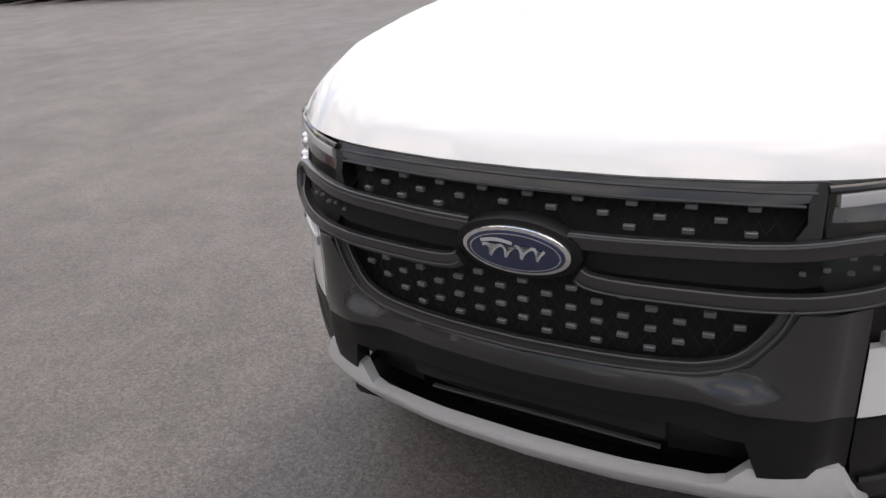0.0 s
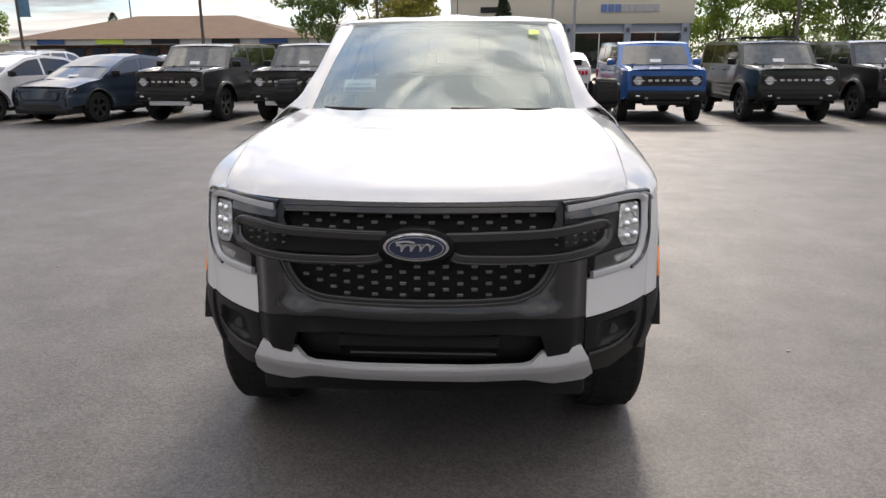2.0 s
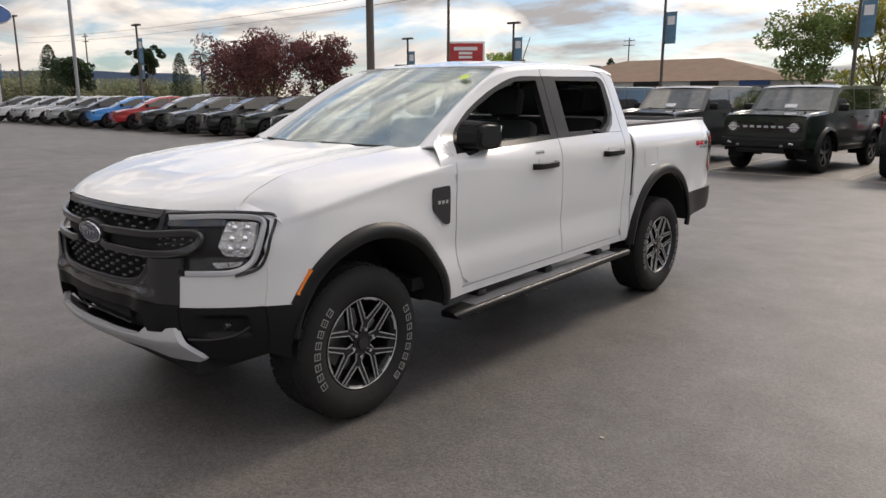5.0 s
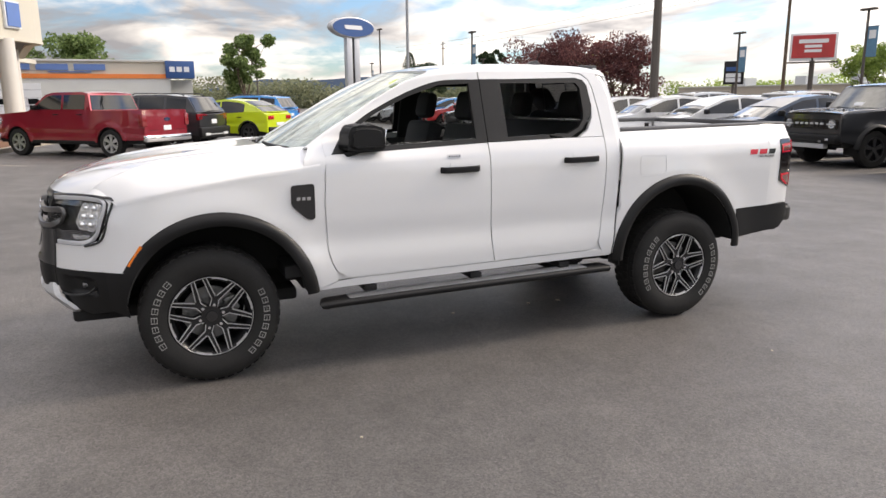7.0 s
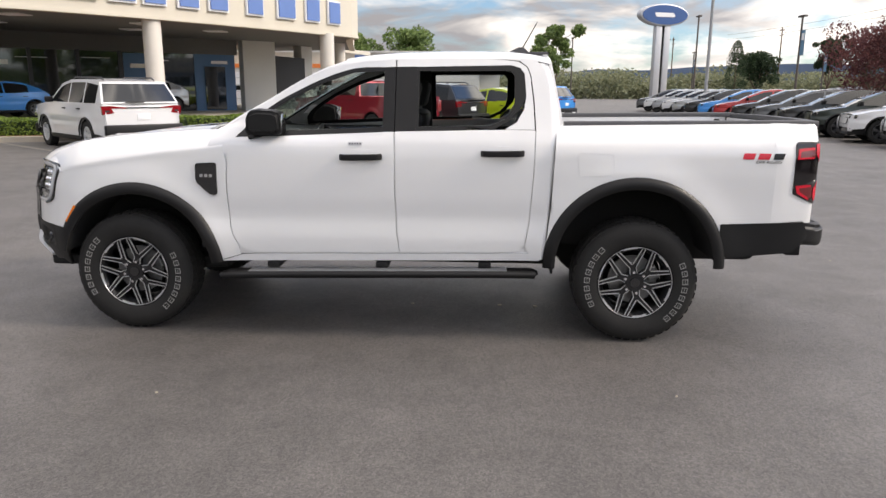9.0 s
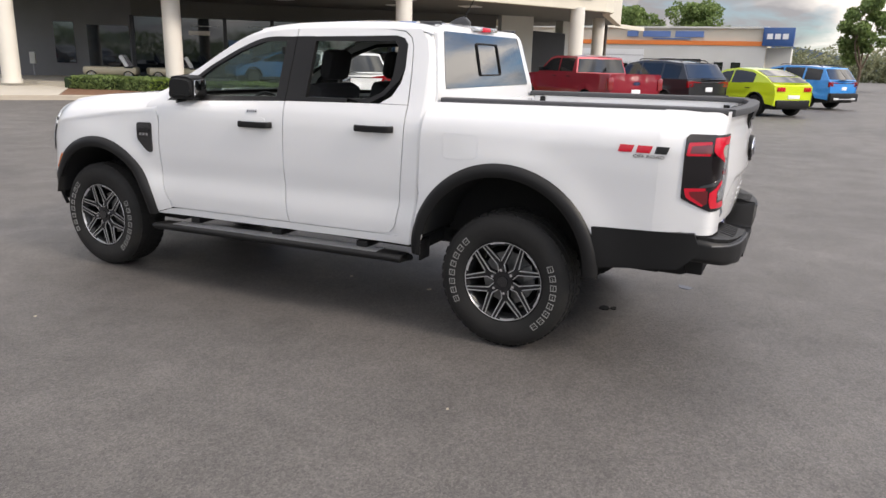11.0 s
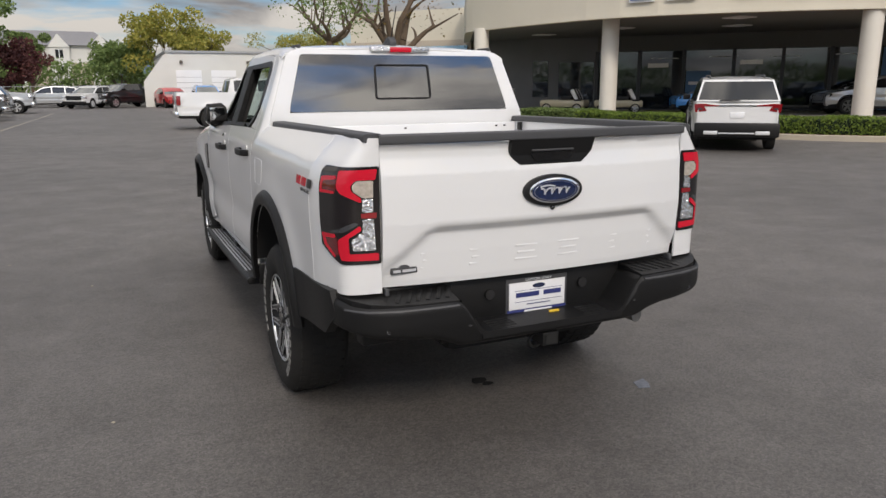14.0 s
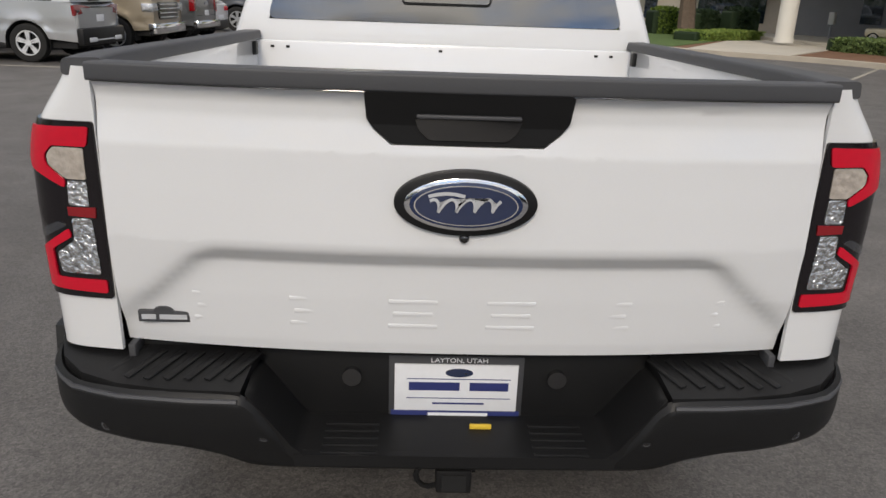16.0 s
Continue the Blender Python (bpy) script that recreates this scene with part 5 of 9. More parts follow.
                part("projector", bm, M_CHROME, lamp, "", True)
        place("turn_lamp", sheet(mirror_poly(rounded([(.50, 1.062), (.70, 1.068), (.705, 1.04), (.50, 1.038)], .006), s), fy, "y", -1, 0.015, 0.06, off=-0.008), M_LAMPGREY, lamp)
        place("lower_reflector", sheet(mirror_poly(rounded([(.61, .90), (.70, .91), (.79, .90), (.77, .865), (.70, .852), (.61, .85)], .01), s), fy, "y", -1, 0.015, 0.06, off=-0.012), M_LAMPGREY, lamp)
        place("corner_reflector", sheet(mirror_poly(rounded([(.685, .886), (.775, .888), (.765, .868), (.70, .860)], .006), s), fy, "y", -1, 0.01, 0.06, off=-0.009), M_LAMPCLEAR, lamp)
        ln = place("lens", sheet(mirror_poly(full, s), fy, "y", -1, 0.004, 0.05, off=-0.002), M_LENS, lamp)
        ln.visible_shadow = False
        # amber side marker on the arch
        place("side_marker", sheet([(-.330, .838), (-.308, .820), (-.370, .716), (-.400, .732)], side_x, "x", s, 0.015, 0.05, off=0.0065), M_ORANGE, T, "amber side marker")

    # --- tailgate ---
    def gate_y(x, z):
        a = abs(x)
        y = float(np.interp(z, [.78, .82, .93, .99, 1.012, 1.038, 1.05, 1.15, 1.25, 1.30, 1.335, 1.365, 1.40], [4.370, 4.377, 4.387, 4.390, 4.392, 4.416, 4.419, 4.415, 4.408, 4.397, 4.394, 4.410, 4.414]))
        if z < 1.05:
            # the lower hollow closes towards the sides
            edge = 0.525 + max(0.0, 1.03 - z) * 1.15
            k = 1 / (1 + math.exp((a - edge) / .014))
            y2 = float(np.interp(z, [.78, .93, 1.05], [4.377, 4.409, 4.419]))
            y = y * k + y2 * (1 - k)
        return y - .052 * (a / .72) ** 2.4
    gate = [(-.724, .800), (.724, .800), (.724, 1.0), (.724, 1.36), (.20, 1.36), (.196, 1.31), (.182, 1.29), (.148, 1.262), (-.148, 1.262), (-.182, 1.29), (-.196, 1.31), (-.20, 1.36), (-.724, 1.36), (-.724, 1.0)]
    tg = place("tailgate", sheet(gate, gate_y, "y", 1, 0.05, 0.03, steps=(.016, .016)), M_WHITE, T, "white tailgate")
    part("gate_cap", tube([(-.724, 4.334, 1.384), (-.55, 4.362, 1.385), (-.35, 4.386, 1.386), (0, 4.396, 1.386), (.35, 4.386, 1.386), (.55, 4.362, 1.385), (.724, 4.334, 1.384)], rounded([(-.034, -.022), (.034, -.022), (.030, .013), (-.034, .013)], .006)), M_CAPGREY, tg, "dark grey cap", True)
    boxpart("gate_inner", (-.715, .715, 4.270, 4.296, .95, 1.365), M_WHITE, tg, bevel=.004)
    hp = [(-.198, 1.365), (-.194, 1.31), (-.180, 1.292), (-.146, 1.264), (.146, 1.264), (.180, 1.292), (.194, 1.31), (.198, 1.365)]
    th = place("gate_handle", sheet(rounded(hp, .008), lambda x, z: 4.394 + .02 * max(0, (z - 1.30) / .06), "y", 1, 0.03, 0.05, off=0.010), M_BLACK, tg, "black handle plate")
    part("grip_recess", prism(rounded([(-.105, 1.322), (-.095, 1.292), (-.075, 1.274), (.075, 1.274), (.095, 1.292), (.105, 1.322)], .008), "y", 4.382, 4.4085, 0), M_GLOSSBLACK, th)
    boxpart("grip_lip", (-.10, .10, 4.406, 4.419, 1.316, 1.324), M_CAPGREY, th, bevel=.003)
    oval_badge(tg, gate_y(0, 1.155), 1, 1.155, .141, .066, 1)
    bm = bmesh.new(); bmesh.ops.create_uvsphere(bm, u_segments=10, v_segments=8, radius=.011, matrix=Matrix.Translation((0, gate_y(0, 1.085) + .004, 1.083)))
    part("camera_eye", bm, M_GLOSSBLACK, tg, "", True)
    # embossed plain blocks in the hollow
    for i in range(6):
        cx = .515 - i * .208
        for z in (.869, .898, .927):
            w = .052 if z != .898 else .042
            boxpart("embossed_bar", (cx - w, cx + w, gate_y(cx, z) - .006, min(gate_y(cx - w, z), gate_y(cx + w, z)) + .0022, z - .0045, z + .0045), M_WHITE, tg, bevel=.0014)
    # dealer mark as a plain dark bar
    mk = boxpart("dealer_mark", (.578, .688, gate_y(.60, .86) - .02, gate_y(.60, .86) + .004, .853, .879), M_CAPGREY, tg, bevel=.002)
    part("mark_oval", prism(oval(.633, .880, .021, .009, 20), "y", gate_y(.60, .86) - .02, gate_y(.60, .86) + .0045), M_CAPGREY, mk)
    for i in range(2):
        boxpart("mark_bar", (.584 + .066 * i, .642 + .038 * i, gate_y(.60, .86) + .003, gate_y(.60, .86) + .0055, .860, .871), M_LAMPBAR, mk, bevel=0)
    # bed floor and front wall
    bedf = boxpart("bed_floor", (-.46, .46, 2.79, 4.29, .905, .925), M_WHITE, T, bevel=0)
    for i in range(5):
        boxpart("floor_rib", (-.33 + .165 * i - .03, -.33 + .165 * i + .03, 2.82, 4.26, .925, .937), M_WHITE, bedf, bevel=.005)
    for s in (-1, 1):
        boxpart("floor_side", (min(s * .46, s * .745), max(s * .46, s * .745), 3.80, 4.29, .905, .925), M_WHITE, bedf, bevel=0)
        boxpart("wheel_housing", (min(s * .44, s * .75), max(s * .44, s * .75), 2.80, 3.80, 1.015, 1.055), M_WHITE, bedf, bevel=.015)
        boxpart("housing_wall", (min(s * .44, s * .458), max(s * .44, s * .458), 2.80, 3.80, .905, 1.04), M_WHITE, bedf, bevel=0)
        boxpart("housing_end", (min(s * .45, s * .745), max(s * .45, s * .745), 3.79, 3.805, .905, 1.04), M_WHITE, bedf, bevel=0)
    boxpart("bed_front_wall", (-.76, .76, 2.795, 2.835, .92, 1.352), M_WHITE, T, bevel=.01)
    for x in (-.66, -.60, .62, .68, .02):
        boxpart("drain_hole", (x - .007, x + .007, 2.834, 2.837, 1.325, 1.334), M_WELL, T, bevel=0)
    for s in (-1, 1):
        for y in (2.9, 4.2):
            boxpart("tie_down", (min(s * .725, s * .742), max(s * .725, s * .742), y - .02, y + .02, 1.30, 1.35), M_BLACK, T, bevel=.004)
        # --- tail lamp ---
        tl = new("tail_lamp"); tl.parent = T
        tagged(tl, "dark tail lamp with red C shapes")
        d1_ = TAIL_S[-1] - .002
        place("lamp_body", tail_piece(rounded([(.124, 1.262), (.140, 1.280), (d1_, 1.282), (d1_, .908), (.268, .908), (.175, .945), (.128, .968)], .008), s, .006, .012), M_SMOKE, tl)
        # two lit C shapes on the rear face
        for r in ([(.257, 1.268), (.408, 1.272), (.400, 1.232), (.325, 1.232), (.309, 1.212), (.312, 1.192), (.349, 1.162), (.346, 1.146), (.275, 1.182), (.257, 1.205)],
                  [(.341, 1.060), (.346, 1.042), (.298, 1.012), (.298, .950), (.408, .950), (.408, .921), (.268, .925), (.258, .960), (.258, 1.003)]):
            place("red_band", tail_piece(rounded(r, .006, 2), s, .0095), M_RED, tl, "red light band")
        place("centre_bar", tail_piece([(.346, 1.106), (.404, 1.108), (.402, 1.086), (.346, 1.088)], s, .0090), M_REDDIM, tl, "deep red bar")
        for r, mm in (([(.327, 1.229), (.392, 1.229), (.392, 1.165), (.352, 1.165), (.317, 1.192), (.314, 1.212)], M_AMBER), ([(.352, 1.162), (.391, 1.162), (.391, 1.110), (.350, 1.110)], M_LAMPCLEAR),
                      ([(.352, 1.083), (.393, 1.083), (.397, .962), (.312, .962), (.308, 1.004), (.350, 1.034)], M_LAMPCLEAR)):
            place("clear_lens", tail_piece(rounded(r, .005, 2), s, .0085), mm, tl)
        # thinner lit outlines round the side, over deep red fields
        for r in ([(.246, 1.248), (.140, 1.240), (.134, 1.176), (.244, 1.180), (.244, 1.190), (.150, 1.188), (.155, 1.224), (.246, 1.234)],
                  [(.240, 1.024), (.138, 1.018), (.152, .972), (.230, .930), (.237, .940), (.172, .980), (.163, 1.003), (.240, 1.010)]):
            place("side_band", tail_piece(rounded(r, .005, 2), s, .0085), M_RED, tl, "thin red light band")
        # dim glow inside the side bands, put into a deep red colour
        for r in ([(.250, 1.236), (.153, 1.226), (.148, 1.186), (.250, 1.188)], [(.250, 1.012), (.160, 1.006), (.170, .978), (.238, .938), (.254, .950)]):
            place("red_glow_field", tail_piece(r, s, .0075), M_REDDARK, tl, "deep red field")
        place("smoke_chip", tail_piece(rounded([(.205, 1.022), (.285, 1.036), (.338, 1.066), (.322, 1.074), (.270, 1.050), (.215, 1.034)], .006, 2), s, .0078), M_LAMPGREY, tl, "grey inner reflector")
    # --- rear bumper ---
    rb = new("rear_bumper"); rb.parent = T
    tagged(rb, "black rear step bumper")
    boxpart("bumper_core", (-.80, .80, 4.22, 4.31, .56, .79), M_BLACK, rb, bevel=.01)
    # one moulded face, round both corners
    BA = [0, .25, .60, .72, .81, .872, .904, .918]
    BY = [4.487, 4.486, 4.478, 4.460, 4.425, 4.365, 4.29, 4.18]
    def pad_y(x, z):
        return float(np.interp(abs(x), BA, BY)) - .035 * max(0, (.68 - z) / .12)
    BC = curve_pts([(a, y, 0) for a, y in zip(BA, BY)], 6)
    BC = [(-p[0], p[1]) for p in BC[::-1][:-1]] + [(p[0], p[1]) for p in BC]
    BS = [0.0]
    for p, q_ in zip(BC[:-1], BC[1:]):
        BS.append(BS[-1] + math.hypot(p[0] - q_[0], p[1] - q_[1]))
    BT = smooth_table([0, .325, .35, .43, .455, .60, .80, .87, .918], [.606, .606, .612, .735, .750, .750, .748, .752, .772], 0.006)
    BB = smooth_table([0, .38, .44, .50, .575, .75, .85, .918], [.549, .549, .553, .585, .606, .622, .634, .652], 0.012)
    def bumperP(u, v):
        d = (1 - u) * BS[-1]
        x = float(np.interp(d, BS, [p[0] for p in BC])); y = float(np.interp(d, BS, [p[1] for p in BC]))
        a = abs(x)
        zt, zb = float(BT(a)), float(BB(a))
        z = zb + (zt - zb) * v
        lean = .030 * max(0, (.68 - z) / .12) ** 1.4 + .016 * max(0, 1 - (zt - z) / .022) ** 2 + .020 * max(0, 1 - (z - zb) / .02) ** 2
        k = min(1.0, max(0.0, (a - .74) / .16))
        return (x - math.copysign(lean * k, x), y - lean * (1 - k * .8), z)
    place("bumper_face", patch(bumperP, 150, 12, thick=.05), M_BLACK, rb, "black moulded bumper face")
    for s in (-1, 1):
        pf = rb
        tp = [(.44, 4.28), (.45, 4.470), (.60, 4.463), (.71, 4.446), (.795, 4.412), (.855, 4.355), (.888, 4.285), (.902, 4.18), (.80, 4.18)]
        place("step_pad", sheet(mirror_poly(tp, s), lambda x, y: .752 + .03 * (4.485 - y) / .2, "z", 1, 0.05, 0.06), M_BLACK, rb)
        for i in range(9):
            x = .46 + i * .042
            yr = 4.455 if x < .66 else 4.455 - (x - .66) * .55
            boxpart("step_rib", (-.009, .009, -.055, .055, 0, .006), M_BLACK, pf, bevel=.003, m=pose(s * x, yr - .07, .766, -8, 0, s * -28))
        # paler line put along the crease as its highlight
        part("crease_highlight", tube([(s * x, pad_y(x, .735) - .001, .736) for x in (.455, .55, .70, .76, .81, .85, .88)], circle_prof(.006, 6)), M_CAPGREY, pf, "", True)
        slope = [(.325, 4.29), (.325, 4.47), (.44, 4.47), (.45, 4.29)]
        place("step_side", sheet(mirror_poly(slope, s), lambda x, y: .605 + max(0, min(1, (abs(x) - .335) / .105)) * .145, "z", 1, 0.03, 0.03), M_BLACK, rb)
        for x, z in ((.735, .660), (.405, .655)):
            bm = bmesh.new(); add_cyl(bm, (s * x, pad_y(x, z) - .01, z), (s * x, pad_y(x, z) + .003, z), .014, seg=16)
            sn = part("park_sensor", bm, M_CAPGREY, rb, "", True)
            bm = bmesh.new(); add_cyl(bm, (s * x, pad_y(x, z) - .01, z), (s * x, pad_y(x, z) + .0042, z), .010, seg=16)
            part("sensor_eye", bm, M_GLOSSBLACK, sn, "", True)
        boxpart("gate_stop", (min(s * .700, s * .716), max(s * .700, s * .716), 4.30, 4.356, .755, .80), M_CAPGREY, T, bevel=.004)
    place("step_centre", sheet([(-.335, 4.30), (.335, 4.30), (.345, 4.472), (-.345, 4.472)], lambda x, y: .609 - .02 * (y - 4.30), "z", 1, 0.028, 0.08), M_BLACK, rb)
    for i in range(5):
        for s in (-1, 1):
            boxpart("tread_bar", (min(s * .17, s * .29), max(s * .17, s * .29), 4.35 + i * .026, 4.36 + i * .026, .600, .612 - i * .0012), M_BLACK, rb, bevel=.002)
    for s in (-1, 1):
        boxpart("plate_bay_side", (min(s * .20, s * .33), max(s * .20, s * .33), 4.26, 4.30, .60, .80), M_BLACK, rb, bevel=.01)
    boxpart("plate_bay", (-.42, .42, 4.285, 4.30, .60, .80), M_BLACK, rb, bevel=.004)
    for s in (-1, 1):
        bm = bmesh.new(); add_cyl(bm, (s * .235, 4.295, .71), (s * .235, 4.325, .71), .022, seg=14)
        part("plate_lamp", bm, M_GLOSSBLACK, rb, "", True)
    # dealer plate: frame, white field, plain bars
    pl = boxpart("dealer_plate", (-.160, .152, 4.302, 4.312, .598, .762), M_CAPGREY, rb, "white dealer plate in a dark frame", .004)
    boxpart("plate_field", (-.146, .138, 4.311, 4.3165, .622, .742), M_PAPER, pl, bevel=.001)
    boxpart("plate_foot", (-.154, .146, 4.311, 4.3150, .600, .621), M_TEXT, pl, bevel=.001)
    letters("town", "LAYTON, UTAH", .016, Matrix.Translation((-.01, 4.3125, .751)) @ pose(0, 0, 0, 90, 0, 180), M_PAPER, pl, .0006, 1.15)
    part("plate_oval", prism(oval(-.01, .722, .032, .011, 24), "y", 4.316, 4.3178), M_BLUE, pl)
    for x0, x1, z0, z1 in ((-.125, -.035, .676, .697), (-.012, .105, .676, .697), (-.13, .11, .705, .7065), (-.13, .11, .655, .6565), (-.07, .05, .640, .644)):
        boxpart("plate_bar", (x0, x1, 4.316, 4.3178, z0, z1), M_TEXT, pl, bevel=0)
    boxpart("foot_bar", (-.08, .06, 4.3145, 4.3162, .605, .616), M_PAPER, pl, bevel=0)
    boxpart("yellow_tag", (-.085, -.035, 4.36, 4.37, .607, .617), M_TAG, rb, "yellow tag", bevel=.002)
    # hitch, exhaust, chassis
    hb = boxpart("hitch_receiver", (-.04, .04, 4.20, 4.44, .485, .545), M_BLACK, T, bevel=.006)
    boxpart("receiver_mouth", (-.027, .027, 4.43, 4.444, .494, .536), M_WELL, hb, bevel=0)
    boxpart("hitch_beam", (-.44, .44, 4.20, 4.27, .50, .56), M_BLACK, T, bevel=.01)
    part("safety_loop", tube([(.055 + .03 * math.cos(a), 4.40, .505 + .03 * math.sin(a)) for a in [2 * math.pi * i / 12 for i in range(12)]], circle_prof(.007, 6), True, up=(0, 1, 0)), M_BLACK, hb, "", True)
    part("exhaust_pipe", tube([(-.55, 3.6, .50), (-.58, 4.1, .49), (-.60, 4.27, .485)], circle_prof(.032, 12)), M_STEEL, T, "", True)
    for s in (-1, 1):
        boxpart("frame_rail", (min(s * .40, s * .50), max(s * .40, s * .50), -.60, 4.05, .46, .56), M_WELL, T, bevel=.01)
    boxpart("underbody", (-.78, .78, .55, 2.70, .47, .56), M_WELL, T, bevel=.01)
    boxpart("engine_bay_shield", (-.60, .60, -.72, .55, .36, .44), M_WELL, T, bevel=.02)
    boxpart("engine_block", (-.47, .47, -.68, .45, .44, 1.06), M_WELL, T, bevel=.02)
    boxpart("bed_underside", (-.47, .47, 2.72, 4.25, .56, .90), M_WELL, T, bevel=0)
    boxpart("spare_wheel_cover", (-.38, .38, 3.55, 4.2, .42, .56), M_WELL, T, bevel=.05)
    for y in (0, 3.27):
        cylpart("axle", (-.75, y, .39), (.75, y, .39), .05, M_WELL, T, seg=10)
    bm = bmesh.new(); bmesh.ops.create_uvsphere(bm, u_segments=14, v_segments=8, radius=.14, matrix=Matrix.Translation((0, 3.27, .39)))
    part("differential", bm, M_WELL, T, "", True)
    return T


truck = build_truck()


# ---- other vehicles ----
def paint(name, c, metal=0.35):
    return mat(name, c, 0.3, metal=metal, coat=1.0, var=0.03, scale=2, fine=400)


P_WHITE = M_WHITE
P_BLUEGREY = paint("paint_blue_grey", (0.035, 0.055, 0.085))
P_GREY = paint("paint_grey", (0.10, 0.105, 0.11))
P_DARKGREY = paint("paint_dark_grey", (0.028, 0.029, 0.032))
P_BLACK = paint("paint_black", (0.008, 0.008, 0.009), 0.1)
P_GREEN = paint("paint_dark_green", (0.014, 0.024, 0.018))
P_BLUE = paint("paint_blue", (0.012, 0.10, 0.34))
P_SKY = paint("paint_bright_blue", (0.03, 0.28, 0.72), 0.1)
P_RED = paint("paint_red", (0.26, 0.006, 0.020), 0.3)
P_BRIGHTRED = paint("paint_bright_red", (0.45, 0.012, 0.015), 0.1)
P_YELLOW = paint("paint_yellow_green", (0.55, 0.68, 0.02), 0.0)
P_SILVER = paint("paint_silver", (0.42, 0.43, 0.44), 0.6)
P_TAN = paint("paint_tan", (0.30, 0.25, 0.18), 0.4)

WHEEL_MESH = {}


def simple_wheel(parent, x, y, s, R, rim_mat, spokes=5):
    key = (R, rim_mat.name, spokes)
    if key not in WHEEL_MESH:
        prof = [(-.22, .60), (-.235, .80), (-.21, .97), (-.16, 1.0), (-.05, 1.0), (-.005, .965), (.008, .80), (-.004, .63)]
        def P(u, v):
            k = v * (len(prof) - 1)
            i = min(int(k), len(prof) - 2)
            f = k - i
            a = 2 * math.pi * u
            r = R * (prof[i][1] * (1 - f) + prof[i + 1][1] * f)
            return (prof[i][0] * (1 - f) + prof[i + 1][0] * f, r * math.cos(a), r * math.sin(a))
        t = patch(P, 28, 7)
        t.materials.append(M_TYRE)
        bm = bmesh.new()
        add_cyl(bm, (-.14, 0, 0), (-.10, 0, 0), R * .60, seg=24)
        me0 = bpy.data.meshes.new("rim_back"); bm.to_mesh(me0); bm.free(); me0.materials.append(M_WELL)
        bm = bmesh.new()
        for k in range(spokes):
            m = pose(0, 0, 0, 360 * k / spokes, 0, 0)
            for d in (-7, 7):
                add_box(bm, -.05, -.012, -.022, .022, .02, R * .61, m=m @ pose(0, 0, 0, d, 0, 0))
        add_cyl(bm, (-.06, 0, 0), (-.006, 0, 0), R * .17, seg=14)
        ring = 28
        for k in range(ring):
            add_box(bm, -.05, 0.0, -R * .075, R * .075, R * .585, R * .645, m=pose(0, 0, 0, 360 * k / ring, 0, 0))
        me1 = bpy.data.meshes.new("rim"); bm.to_mesh(me1); bm.free(); me1.materials.append(rim_mat)
        WHEEL_MESH[key] = (t, me0, me1)
    t, me0, me1 = WHEEL_MESH[key]
    w = new("wheel", t)
    w.parent = parent
    w.matrix_local = pose(x, y, R) @ (pose(0, 0, 0, 0, 0, 180) if s < 0 else Matrix())
    for nm, me in (("brake_hub", me0), ("rim", me1)):
        o = new(nm, me); o.parent = w


SPECS = {
    "bronco": dict(L=4.70, W=1.92, wb=2.95, R=.415, zb=.50, front=-2.30, top=[(-2.30, .98), (-2.29, 1.13), (-2.23, 1.195), (-1.0, 1.275), (2.30, 1.28), (2.33, 1.0)],
                   gh=[(-1.04, 1.26), (-.60, 1.79), (-.42, 1.835), (2.05, 1.855), (2.20, 1.82), (2.30, 1.26)], tum=.15, win=[(-.78, .18), (.26, 1.18), (1.27, 2.12)], flare=.06, rim="dark"),
    "crossover": dict(L=4.71, W=1.86, wb=2.98, R=.365, zb=.30, front=-2.33, top=[(-2.33, .55), (-2.32, .72), (-2.22, .85), (-1.7, .97), (-1.1, 1.05), (0, 1.06), (1.4, 1.13), (2.1, 1.14), (2.30, 1.05), (2.34, .80)],
                      gh=[(-1.28, 1.02), (-.75, 1.30), (-.15, 1.54), (.45, 1.61), (1.15, 1.55), (1.75, 1.34), (2.18, 1.12)], tum=.34, win=[(-1.0, .25), (.32, 1.35)], flare=.03, rim="grey"),
    "suv": dict(L=5.02, W=1.99, wb=3.02, R=.38, zb=.33, front=-2.48, top=[(-2.48, .75), (-2.47, .98), (-2.36, 1.08), (-1.3, 1.17), (0, 1.16), (2.40, 1.19), (2.50, 1.10), (2.52, .8)],
                gh=[(-1.22, 1.15), (-.40, 1.66), (.2, 1.76), (1.3, 1.76), (2.06, 1.69), (2.42, 1.19)], tum=.28, win=[(-.95, .22), (.30, 1.22), (1.31, 2.05)], flare=.03, rim="silver"),
    "pickup": dict(L=5.90, W=2.03, wb=3.68, R=.42, zb=.45, front=-2.90, top=[(-2.90, 1.0), (-2.89, 1.20), (-2.80, 1.27), (-1.45, 1.36), (-1.4, 1.38), (2.95, 1.40), (2.97, 1.1)],
                   gh=[(-1.50, 1.34), (-.78, 1.86), (-.5, 1.92), (.70, 1.93), (.90, 1.88), (1.05, 1.37)], tum=.22, win=[(-1.18, -.12), (-.04, .80)], flare=.04, bed=(1.10, 2.88), rim="chrome"),
}


